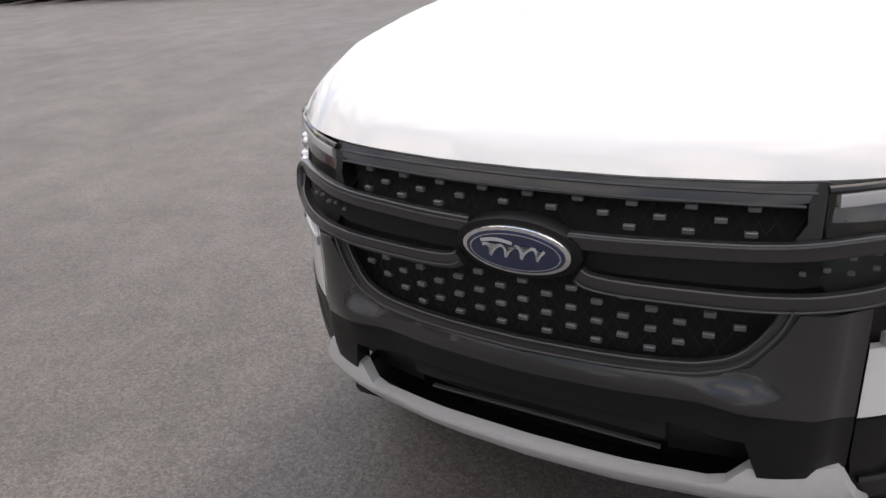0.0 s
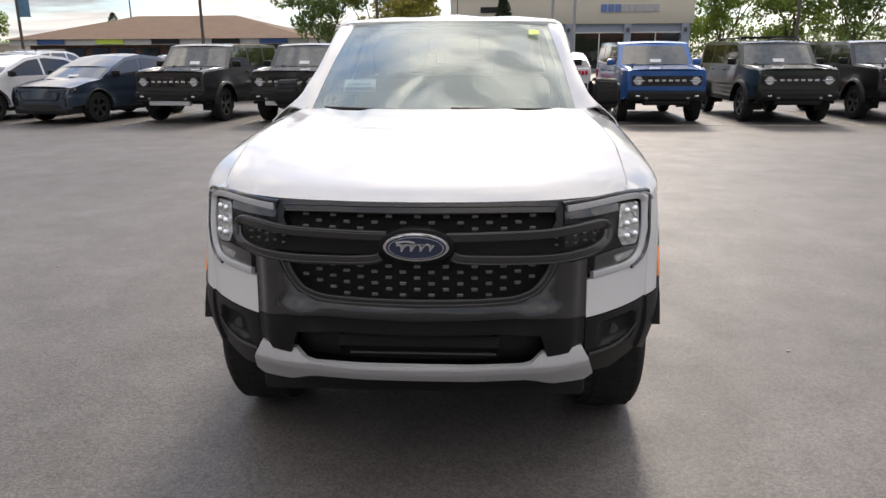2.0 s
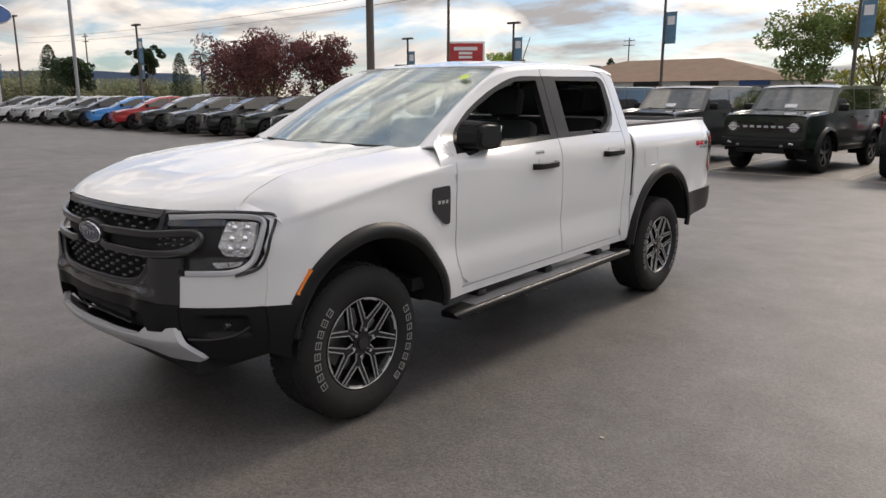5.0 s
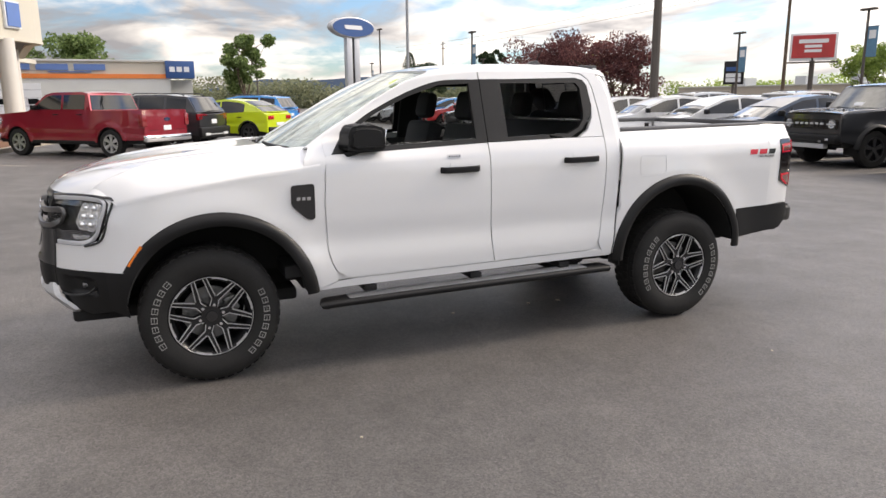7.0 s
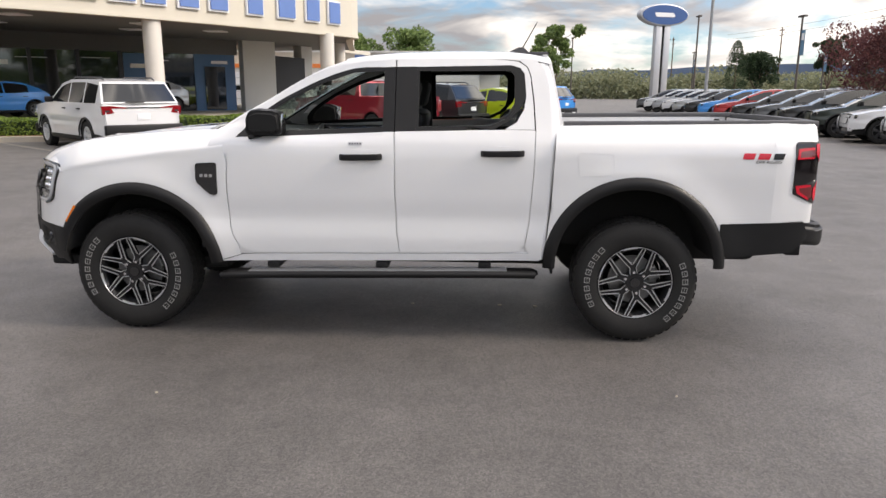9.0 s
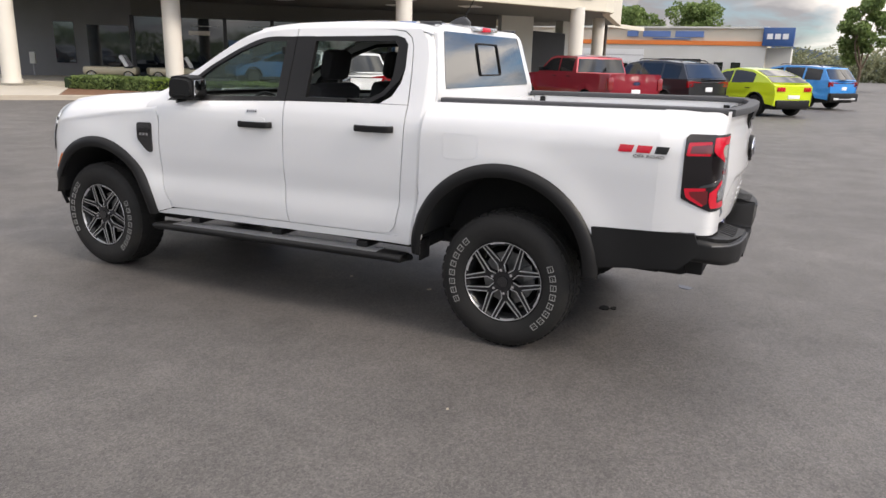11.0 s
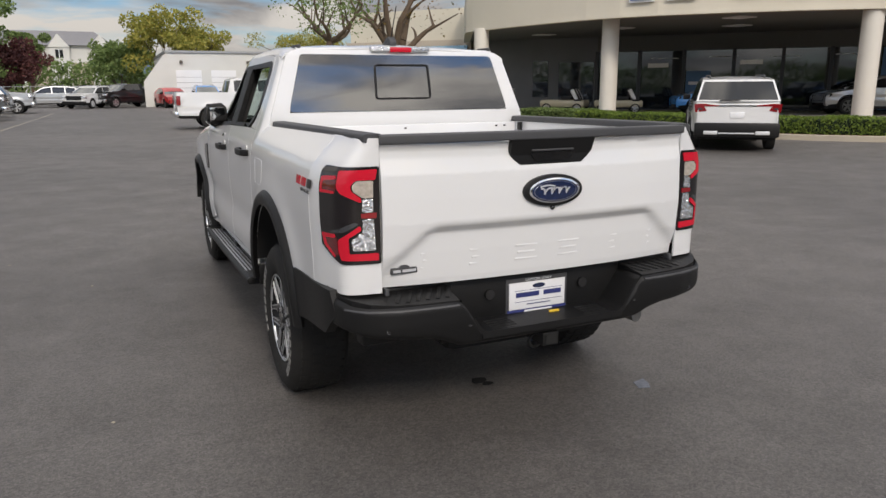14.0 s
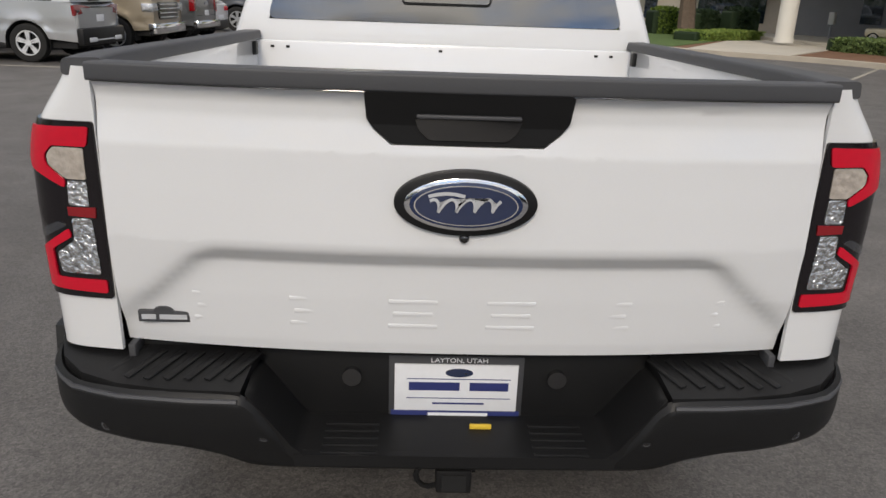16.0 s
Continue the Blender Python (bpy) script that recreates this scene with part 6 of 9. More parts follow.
def vehicle(kind, name, loc, rz, body, label, category, group="", far=False, scale=1.0, lamp_red=True, rack=False, roof_mat=None):
    S = SPECS[kind]
    L, W, wb, R, zb = S["L"], S["W"], S["wb"], S["R"], S["zb"]
    w = W / 2
    V = thing(name, loc, rz, label, category, group)
    V.scale = (scale, scale, scale)
    top, gh = S["top"], S["gh"]
    f_ax = S["front"] + (.90 if kind in ("crossover", "bronco") else .95)
    axles = (f_ax, f_ax + wb)
    belt = float(np.interp(0, [p[0] for p in top], [p[1] for p in top]))
    def fx(y, z):
        e = abs(y - (top[0][0] + top[-1][0]) / 2) / (L / 2)
        x = w - .10 * min(1.1, e) ** 8 - .025 * max(0, (z - .85)) / .4 - .03 * max(0, (.6 - z)) / .3
        for a in axles:
            r = math.hypot(y - a, z - R)
            x += .025 * math.exp(-((r - R * 1.2) / .10) ** 2)
        x -= .012 * math.exp(-((z - .72) / .08) ** 2)
        return x
    def gx(y, z):
        return w - .045 - max(0, z - belt) * S["tum"]
    yf, yr = top[0][0], top[-1][0]
    Ra = R * 1.17
    stp = 0.16 if far else 0.10
    hoodend = gh[0][0]
    for s in (-1, 1):
        a1 = arc((axles[0], R), Ra, 12, 168, 10 if far else 16)[::-1]
        a2 = arc((axles[1], R), Ra, 12, 168, 10 if far else 16)[::-1]
        out = [(yf + .02, zb + .05)] + a1 + [(axles[0] + Ra * 1.02, zb)] + [(axles[1] - Ra * 1.02, zb)] + a2 + [(yr - .02, zb + .08)] + top[::-1]
        out = [(yf + .02, zb + .10)] + [p for p in out[1:-1 * len(top)]] + top[::-1]
        place("body_side", sheet(out, fx, "x", s, .02, stp), body, V)
        up = [p for p in gh]
        place("cabin_side", sheet(up, gx, "x", s, .02, .3), roof_mat or body, V)
        ghx, ghz = [p[0] for p in gh], [p[1] for p in gh]
        for y0, y1 in S["win"]:
            b = belt + .035
            ys = np.linspace(y1, y0, 8)
            tp = [(float(y), float(np.interp(y, ghx, ghz)) - .075) for y in ys]
            tp = [p for p in tp if p[1] > b + .02]
            if len(tp) < 3:
                continue
            place("side_window", sheet([(tp[-1][0], b), (tp[0][0], b)] + tp, gx, "x", s, .015, .4, off=.004), M_CARGLASS, V)
        for a in axles:
            simple_wheel(V, s * (w - .005), a, s, R, {"dark": M_ALLOYDARK, "grey": M_ALLOYDARK, "silver": M_SILVER, "chrome": M_MACHINED}[S["rim"]], 6 if kind == "pickup" else 5)
            place("wheel_arch", patch(lambda u, v, a=a, s=s: (s * (w - .03 - .35 * v), a + Ra * math.cos(radians(-15 + 210 * u)), R + Ra * math.sin(radians(-15 + 210 * u))), 14, 1, thick=.006, flip=(s > 0)), M_WELL, V)
            if kind in ("bronco", "suv", "crossover") and not far:
                def P(u, v, a=a, s=s):
                    an = radians(2 + 176 * u)
                    r = Ra * (.985 + (.16 if kind == "bronco" else .10) * v)
                    y, z = a + r * math.cos(an), R + r * math.sin(an)
                    return (s * (fx(y, z) + S["flare"] * math.sin(math.pi * (.3 + .7 * v)) ** .7), y, z)
                place("arch_trim", patch(P, 18, 3, thick=.03, flip=(s > 0)), M_BLACK, V)
        boxpart("side_sill", (min(s * (w - .10), s * (w + .0)), max(s * (w - .10), s * (w + .0)), axles[0] + Ra, axles[1] - Ra, zb - .06, zb + .05), M_BLACK, V, bevel=.015)
        # mirror
        my = gh[0][0] + (.42 if kind != "bronco" else .22)
        boxpart("door_mirror", (min(s * (w - .02), s * (w + .17)), max(s * (w - .02), s * (w + .17)), my - .05, my + .07, belt + .02, belt + .17), body if body in (P_BLUE,) else M_BLACK, V, bevel=.03)
        if not far:
            for y0, y1 in S["win"][:2]:
                boxpart("door_handle", (min(s * (w - .01), s * (w + .02)), max(s * (w - .01), s * (w + .02)), y1 - .28, y1 - .08, belt - .13, belt - .10), M_BLACK, V, bevel=.006)
    # hood, roof, glass, ends
    tx, tz = [p[0] for p in top], [p[1] for p in top]
    def edge_x(y):
        return fx(y, float(np.interp(y, tx, tz)))
    y0h = top[2][0]
    place("hood", patch(lambda u, v: ((2 * u - 1) * edge_x(y0h + (hoodend + .12 - y0h) * v), y0h + (hoodend + .12 - y0h) * v, float(np.interp(y0h + (hoodend + .12 - y0h) * v, tx, tz)) + .035 * (1 - (2 * u - 1) ** 4)), 12, 8, thick=.02), body, V)
    place("roof", patch(lambda u, v: ((2 * u - 1) * (w - .045 - (float(np.interp(gh[1][0] + (gh[-2][0] - gh[1][0]) * v, ghx, ghz)) - belt) * S["tum"]), gh[1][0] + (gh[-2][0] - gh[1][0]) * v, float(np.interp(gh[1][0] + (gh[-2][0] - gh[1][0]) * v, ghx, ghz)) + .03 * (1 - (2 * u - 1) ** 2)), 8, 12, thick=.02), roof_mat or body, V)
    def face(p, q, inset, lift, nm, material, k0=0.0, k1=1.0):
        d = Vector((0, q[0] - p[0], q[1] - p[1]))
        nrm = Vector((0, -d.z, d.y)).normalized()
        if nrm.z < 0:
            nrm = -nrm
        def P(u, v):
            v2 = k0 + (k1 - k0) * v
            y, z = p[0] + (q[0] - p[0]) * v2, p[1] + (q[1] - p[1]) * v2
            hw = w - .045 - (z - belt) * S["tum"] - inset
            c = (2 * u - 1)
            b = Vector((c * hw, y, z)) + nrm * lift + Vector((0, (.06 if y > 0 else -.06) * (1 - c * c), 0))
            return tuple(b)
        place(nm, patch(P, 8, 4, thick=.012), material, V)
    face(gh[0], gh[1], .0, -.004, "screen_frame", roof_mat or body)
    face(gh[0], gh[1], .11 if kind == "bronco" else .07, .010, "windscreen", M_CARSCREEN, .09 if kind == "bronco" else .06, .90 if kind == "bronco" else .93)
    if not far:
        face(gh[0], gh[1], w * 1.25 - .10, .016, "dealer_card", M_PAPER, .16, .30)
    face(gh[-1], gh[-2], .0, -.004, "rear_frame", roof_mat or body)
    if kind != "bronco":
        face(gh[-1], gh[-2], .05, .012, "rear_glass", M_CARGLASS, .06, .90)
        if kind == "crossover":
            face(gh[-2], gh[-3], .10, .012, "rear_glass", M_CARGLASS, .0, .9)
    else:
        face(gh[-1], gh[-2], .12, .012, "rear_glass", M_CARGLASS, .12, .88)
    bow = .10 if kind in ("crossover", "suv") else .05
    ff = lambda x, z: yf + bow * (x / w) ** 2 * 1.0 - .015 + .10 * max(0, (zb + .25 - z)) + (.0 if kind != "crossover" else .10 * max(0, z - .6))
    we = fx(yf + .02, .7) + .01
    place("front_panel", sheet(rounded([(-we, zb + .05), (we, zb + .05), (we, top[2][1] - .01), (-we, top[2][1] - .01)], .06), ff, "y", -1, .04, .2), body, V)
    fr = lambda x, z: yr - .06 * (x / w) ** 2 + .02
    we2 = fx(yr - .02, .9) + .01
    zr_ = top[-2][1]
    place("rear_panel", sheet(rounded([(-we2, zb + .08), (we2, zb + .08), (we2, zr_), (-we2, zr_)], .06), fr, "y", 1, .04, .2), body, V)
    if kind == "bronco":
        place("grille", sheet(rounded([(-.78, .86), (.78, .86), (.78, 1.08), (-.78, 1.08)], .05), ff, "y", -1, .03, .2, off=.02), M_GLOSSBLACK, V, "black grille band with pale blocks")
        for i in range(6):
            cx = -.375 + .15 * i
            boxpart("grille_mark", (cx - .045, cx + .045, yf - .05, yf - .035, .955, 1.0), M_LAMPBAR, V, bevel=.004)
        for s in (-1, 1):
            yy = ff(.64, .97)
            cylpart("lamp_bezel", (s * .64, yy + .02, .97), (s * .64, yy - .035, .97), .108, M_CAPGREY, V, seg=24)
            cylpart("head_lamp", (s * .64, yy + .02, .97), (s * .64, yy - .045, .97), .092, M_LAMPCLEAR, V, seg=24)
            boxpart("lamp_bar", (min(s * .50, s * .76), max(s * .50, s * .76), yy - .052, yy - .04, .960, .982), M_LAMPBAR, V, bevel=.003)
            boxpart("tail_lamp", (min(s * .80, s * .93), max(s * .80, s * .93), yr - .02, yr + .03, .85, 1.15), M_RED, V, bevel=.01)
            boxpart("tow_hook", (min(s * .42, s * .50), max(s * .42, s * .50), yf - .16, yf - .05, .56, .62), M_STEEL, V, bevel=.02)
        # hood: a raised middle between two fender ridges, and a dark lip over the grille
        for s in (-1, 1):
            part("fender_ridge", tube([(s * (w - .16), yf + .09, 1.17), (s * (w - .155), yf + .20, 1.232), (s * (w - .15), -1.55, 1.275), (s * (w - .16), -1.08, 1.29)], rounded([(-.085, -.05), (.085, -.05), (.06, .022), (-.06, .022)], .03)), body, V, "raised fender ridge", True)
            boxpart("fog_lamp", (min(s * .60, s * .70), max(s * .60, s * .70), yf - .155, yf - .12, .615, .665), M_LAMPCLEAR, V, bevel=.015)
            part("washer_tab", tube([(s * (w - .19), yf + .13, 1.25), (s * (w - .19), yf + .13, 1.30)], circle_prof(.022, 8)), M_BLACK, V, "", True)
        boxpart("hood_bulge", (-.46, .46, yf + .16, -1.12, 1.20, 1.292), body, V, "raised hood centre", .045, m=pose(0, 0, -.012, 1.6, 0, 0))
        boxpart("front_bumper", (-.86, .86, yf - .14, yf + .10, .54, .75), M_BLACK, V, "black bumper", .05)
        boxpart("bumper_intake", (-.50, .50, yf - .147, yf - .10, .555, .64), M_WELL, V, bevel=.02)
        boxpart("skid_plate", (-.52, .52, yf - .09, yf + .06, .43, .545), M_SILVER if body is P_DARKGREY else M_BLACK, V, "skid plate", .03)
        for q in (-.30, .30):
            part("wiper", tube([(q - .28, -1.03, 1.325), (q + .28, -1.005, 1.335)], circle_prof(.010, 5)), M_BLACK, V)
        boxpart("rear_bumper", (-.88, .88, yr - .02, yr + .12, .50, .68), M_BLACK, V, bevel=.04)
        cylpart("spare_wheel", (0, yr + .02, 1.05), (0, yr + .26, 1.05), .40, M_TYRE, V, seg=28)
        if rack:
            for s in (-1, 1):
                part("roof_rail", tube([(s * .70, -.3, 1.87), (s * .70, -.2, 1.93), (s * .70, 1.7, 1.93), (s * .70, 1.8, 1.88)], circle_prof(.022, 6)), M_BLACK, V, "", True)
            for y in (-.1, 1.5):
                part("cross_bar", tube([(-.72, y, 1.945), (.72, y, 1.945)], circle_prof(.02, 6)), M_BLACK, V, "", True)
    elif kind == "crossover":
        place("grille", sheet(rounded([(-.52, .58), (.52, .58), (.58, .76), (-.58, .76)], .07), ff, "y", -1, .03, .15, off=.012), body, V, "closed nose panel")
        part("grille_rim", tube([(x, ff(x, z) - .016, z) for x, z in rounded([(-.54, .57), (.54, .57), (.60, .77), (-.60, .77)], .08, 5)], circle_prof(.011, 6), True, up=(0, 1, 0)), M_BLACK, V, "", True)
        place("lower_intake", sheet(rounded([(-.62, .34), (.62, .34), (.55, .47), (-.55, .47)], .04), ff, "y", -1, .03, .15, off=.012), M_GLOSSBLACK, V)
        boxpart("front_lip", (-.80, .80, yf + .0, yf + .16, zb - .06, zb + .06), M_BLACK, V, bevel=.03)
        for s in (-1, 1):
            m = [(.66, .80), (.90, .86), (.93, .80), (.88, .745), (.68, .745)]
            place("head_lamp", sheet(mirror_poly(m, s), lambda x, z: ff(x, z) + .10 * max(0, (abs(x) - .62)) / .3 - .01, "y", -1, .05, .1, off=.025), M_GLOSSBLACK, V)
            boxpart("bumper_vent", (min(s * .70, s * .84), max(s * .70, s * .84), ff(.77, .5) - .02, ff(.77, .5) + .06, .42, .62), M_BLACK, V, bevel=.02)
            for i in range(3):
                boxpart("tail_lamp", (min(s * (.42 + .12 * i), s * (.50 + .12 * i)), max(s * (.42 + .12 * i), s * (.50 + .12 * i)), yr - .03, yr + .035, .86, 1.0), M_RED, V, bevel=.01)
        boxpart("rear_diffuser", (-.75, .75, yr - .10, yr + .04, zb, zb + .28), M_BLACK, V, bevel=.04)
        boxpart("number_plate", (-.26, .26, yr + .0, yr + .035, .62, .74), M_PAPER, V, bevel=.004)
    else:
        zg = (.66, 1.0) if kind == "suv" else (.78, 1.18)
        place("grille", sheet(rounded([(-.62, zg[0]), (.62, zg[0]), (.66, zg[1]), (-.66, zg[1])], .06), ff, "y", -1, .03, .15, off=.016), M_GLOSSBLACK, V, "dark grille")
        for i in range(4):
            z = zg[0] + (zg[1] - zg[0]) * (i + .5) / 4
            boxpart("grille_bar", (-.60, .60, ff(0, z) - .03, ff(0, z) - .012, z - .014, z + .014), M_CHROME if kind == "pickup" else M_DARKGREY, V, bevel=.004)
        boxpart("front_bumper", (-w + .03, w - .03, yf - .07, yf + .14, zb, zb + .25), M_CHROME if kind == "pickup" and body is not P_DARKGREY else M_BLACK, V, bevel=.04)
        tail_z = (.93, 1.13) if kind == "suv" else (.92, 1.28)
        for s in (-1, 1):
            boxpart("head_lamp", (min(s * .66, s * (w - .03)), max(s * .66, s * (w - .03)), ff(.8, .9) - .035, ff(.8, .9) + .25, zg[1] - .22, zg[1] - .02), M_LAMPCLEAR, V, bevel=.03)
            if kind == "suv":
                lz = [(w - .02, 1.13), (w - .20, 1.14), (.42, 1.10), (.42, 1.075), (w - .24, 1.075), (w - .30, .97), (w - .04, .93)]
                place("tail_lamp", sheet(mirror_poly(lz, s), fr, "y", 1, .06, .1, off=.012), M_REDDIM, V, "wide red tail lamp")
                place("lamp_window", sheet(mirror_poly([(w - .10, 1.035), (w - .19, 1.035), (w - .21, 1.00), (w - .10, .985)], s), fr, "y", 1, .01, .1, off=.016), M_LAMPGREY, V)
                boxpart("exhaust_trim", (min(s * .42, s * .74), max(s * .42, s * .74), yr + .06, yr + .125, zb + .08, zb + .17), M_SILVER, V, bevel=.02)
                continue
            boxpart("tail_lamp", (min(s * (w - (.30 if kind == "suv" else .20)), s * (w - .015)), max(s * (w - (.30 if kind == "suv" else .20)), s * (w - .015)), yr - .14, yr + .012, tail_z[0], tail_z[1]), M_REDDIM, V, bevel=.02)
        boxpart("rear_bumper", (-w + .04, w - .04, yr - .05, yr + .10, zb + .02, zb + (.36 if kind == "suv" else .22)), M_CHROME if kind == "pickup" else M_BLACK, V, bevel=.04)
        boxpart("number_plate", (-.16, .16, yr + .005, yr + .032, .80, .94), M_PAPER, V, bevel=.004)
        if kind == "suv":
            for s in (-1, 1):
                part("roof_rail", tube([(s * .62, -.1, 1.77), (s * .62, .0, 1.82), (s * .62, 1.7, 1.80), (s * .62, 1.85, 1.74)], circle_prof(.02, 6)), M_CAPGREY, V, "", True)
            boxpart("name_strip", (-.42, .42, yr + .012, yr + .032, 1.075, 1.105), M_GLOSSBLACK, V, bevel=.006)
            boxpart("bumper_strip", (-.40, .40, yr + .09, yr + .112, zb + .10, zb + .13), M_SILVER, V, bevel=.006)
            boxpart("rear_wiper", (-.04, .42, yr + .00, yr + .02, 1.20, 1.225), M_BLACK, V, bevel=.006)
        else:
            part("badge", prism(oval(0, 1.12, .13, .055, 20), "y", yr + .01, yr + .035), M_BLUE, V)
            boxpart("gate_gap", (-w + .21, w - .21, yr + .006, yr + .0125, .80, .81), M_WELL, V, bevel=0)
    if "bed" in S:
        b0, b1 = S["bed"]
        boxpart("bed_floor", (-w + .10, w - .10, b0, b1, .86, .90), M_BLACK, V, bevel=0)
        for s in (-1, 1):
            boxpart("bed_wall", (min(s * (w - .10), s * (w - .06)), max(s * (w - .10), s * (w - .06)), b0, b1 + .05, .88, 1.38), body, V, bevel=.005)
        boxpart("bed_head", (-w + .08, w - .08, b0 - .04, b0, .88, 1.36), body, V, bevel=.005)
        boxpart("gate_inner", (-w + .08, w - .08, b1, b1 + .06, .88, 1.385), body, V, bevel=.01)
    else:
        # rear deck under the glass
        place("rear_deck", patch(lambda u, v: ((2 * u - 1) * (w - .07), gh[-1][0] - .25 + (yr - .02 - gh[-1][0] + .25) * v, float(np.interp(gh[-1][0] - .25 + (yr - .02 - gh[-1][0] + .25) * v, tx, tz))), 6, 4, thick=.02), body, V)
    boxpart("underbody", (-w + .12, w - .12, yf + .1, yr - .1, zb - .04, zb + .20), M_WELL, V, bevel=0)
    return V


def row():
    front_y0 = 13.75
    def at(x, kind, dy=0.0):
        return (x, front_y0 + dy - SPECS[kind]["front"], 0)
    lot = "vehicles parked in the lot row"
    br = [(10.0, P_BLACK, "black boxy off-road SUV in the parked row", False), (7.15, P_GREEN, "dark green boxy off-road SUV with black roof rack", True), (4.25, P_BLUE, "bright blue boxy off-road SUV in the parked row", False),
          (1.38, P_DARKGREY, "dark grey boxy off-road SUV in the parked row", False), (-1.45, P_GREEN, "dark olive boxy off-road SUV in the parked row", False), (-4.25, P_DARKGREY, "charcoal boxy off-road SUV in the parked row", False), (-7.05, P_DARKGREY, "wide dark grey off-road SUV with silver skid plate", False)]
    for x, p, lab, rk in br:
        vehicle("bronco", "off_road_suv", at(x, "bronco", .5 if x == 10.0 else 0), -6 if x < 0 else 0, p, lab, "SUV", lot, rack=rk)
    me = [(-9.85, P_BLUEGREY, "blue-grey"), (-12.55, P_WHITE, "white"), (-15.25, P_WHITE, "white"), (-17.95, P_WHITE, "white"), (-20.65, P_GREEN, "dark green"), (-23.35, P_BLACK, "black"),
          (-26.05, P_GREY, "grey"), (-28.75, P_BLACK, "black"), (-31.45, P_BRIGHTRED, "red"), (-34.15, P_SKY, "bright blue"), (-36.85, P_BLACK, "black"), (-39.55, P_SILVER, "silver"), (-42.25, P_WHITE, "white"),
          (-44.95, P_SILVER, "silver"), (-47.65, P_WHITE, "white"), (-50.35, P_GREY, "grey")]
    for i, (x, p, c) in enumerate(me):
        vehicle("crossover", "electric_crossover", at(x, "crossover", -.25), -14, p, c + " electric crossover parked in the lot row", "car", lot, far=x < -22)
    # second row, behind
    back = [("suv", 9.4, P_BLACK, "black"), ("suv", 6.2, P_BRIGHTRED, "red"), ("crossover", 2.9, P_WHITE, "white"), ("suv", -.2, P_GREY, "grey"), ("suv", -3.0, P_SILVER, "silver"), ("crossover", -5.8, P_BLACK, "black"),
            ("suv", -8.6, P_WHITE, "white"), ("crossover", -11.4, P_SILVER, "silver"), ("crossover", -14.2, P_WHITE, "white"), ("suv", -17.0, P_WHITE, "white"), ("crossover", -19.8, P_WHITE, "white"), ("suv", -22.6, P_SILVER, "silver"),
            ("crossover", -26.0, P_WHITE, "white"), ("crossover", -30.0, P_GREY, "grey"), ("crossover", -35.0, P_WHITE, "white"), ("suv", -40.0, P_SILVER, "silver"), ("suv", 12.6, P_GREY, "grey"), ("suv", 15.6, P_WHITE, "white")]
    for k, x, p, c in back:
        vehicle(k, "parked_suv" if k == "suv" else "parked_crossover", (x, 25.0, 0), 180, p, c + " car parked nose-out in the far row", "car", "cars in the far row", far=True)


row()
vehicle("suv", "sport_utility", (-13.6, -7.95, 0), -41, P_WHITE, "white three-row SUV parked at the planted kerb", "SUV")
vehicle("pickup", "heavy_pickup", (-19.2, -1.9, 0), -42, P_RED, "deep red crew-cab pickup beside the hedge", "pickup truck", scale=0.95)
vehicle("suv", "grey_suv", (-22.6, -.3, 0), -34, P_DARKGREY, "dark grey SUV seen from behind", "SUV")
vehicle("crossover", "yellow_crossover", (-24.6, 2.6, 0), -42, P_YELLOW, "acid yellow electric crossover with dark spoiler", "car")
vehicle("suv", "blue_car", (-31.5, 4.0, 0), -34, P_SKY, "blue car parked past the yellow one", "car", far=True)
vehicle("pickup", "white_pickup", (-3.6, -23.6, 0), -90, P_WHITE, "white crew-cab pickup parked across the lane", "pickup truck")
vehicle("crossover", "sports_coupe", (-23.6, -18.2, .30), 60, P_SKY, "bright blue sports car under the canopy", "car", scale=.92)
vehicle("crossover", "silver_coupe", (-28.9, -14.6, .30), 60, P_SILVER, "silver coupe in front of the showroom glass", "car", scale=1.03)
# the lot past the lane
lotcars = [("suv", 9.5, -10.4, P_SILVER, "silver", 88), ("pickup", 9.4, -13.3, P_TAN, "tan", -92), ("pickup", 9.4, -16.3, P_GREY, "grey", 88), ("crossover", 9.1, -19.0, P_WHITE, "white", 88), ("pickup", 9.3, -24.0, P_DARKGREY, "dark grey", -92),
           ("crossover", 8.9, -29.2, P_WHITE, "white", 88), ("pickup", 9.4, -36.5, P_GREY, "grey", -92), ("pickup", 9.1, -47.8, P_SILVER, "silver", -92), ("suv", 9.6, -32.4, P_GREY, "dark grey", -92), ("suv", 9.4, -41.5, P_WHITE, "white", 88), ("pickup", 14.3, -56.0, P_WHITE, "white", -95)]
for k, x, y, p, c, rz in lotcars:
    vehicle(k, "lot_pickup" if k == "pickup" else "lot_car", (x, y, 0), rz, p, c + (" pickup" if k == "pickup" else " car") + " parked along the lane", "pickup truck" if k == "pickup" else "car", "vehicles along the lane", far=True, scale=1.1 if c == "dark grey" and k == "pickup" else 1.0)
far_lot = [("suv", 3.1, -59.6, P_WHITE, "white", 150), ("pickup", 0.4, -60.4, P_BLACK, "black", 128), ("crossover", -2.9, -57.5, P_BRIGHTRED, "red", 190), ("suv", -5.6, -57.0, P_SKY, "blue", 180), ("suv", 6.5, -64, P_SILVER, "silver", 95), ("suv", 4.2, -66, P_GREY, "grey", 95), ("pickup", 1.0, -69, P_BLACK, "black", 90),
           ("suv", -1.6, -70, P_WHITE, "white", 92), ("suv", 19, -40, P_BRIGHTRED, "red", 95), ("suv", 17.5, -27, P_GREY, "grey", 95), ("crossover", 17.0, -33, P_SKY, "blue", 95), ("pickup", 17.5, -20, P_BLACK, "black", 92)]
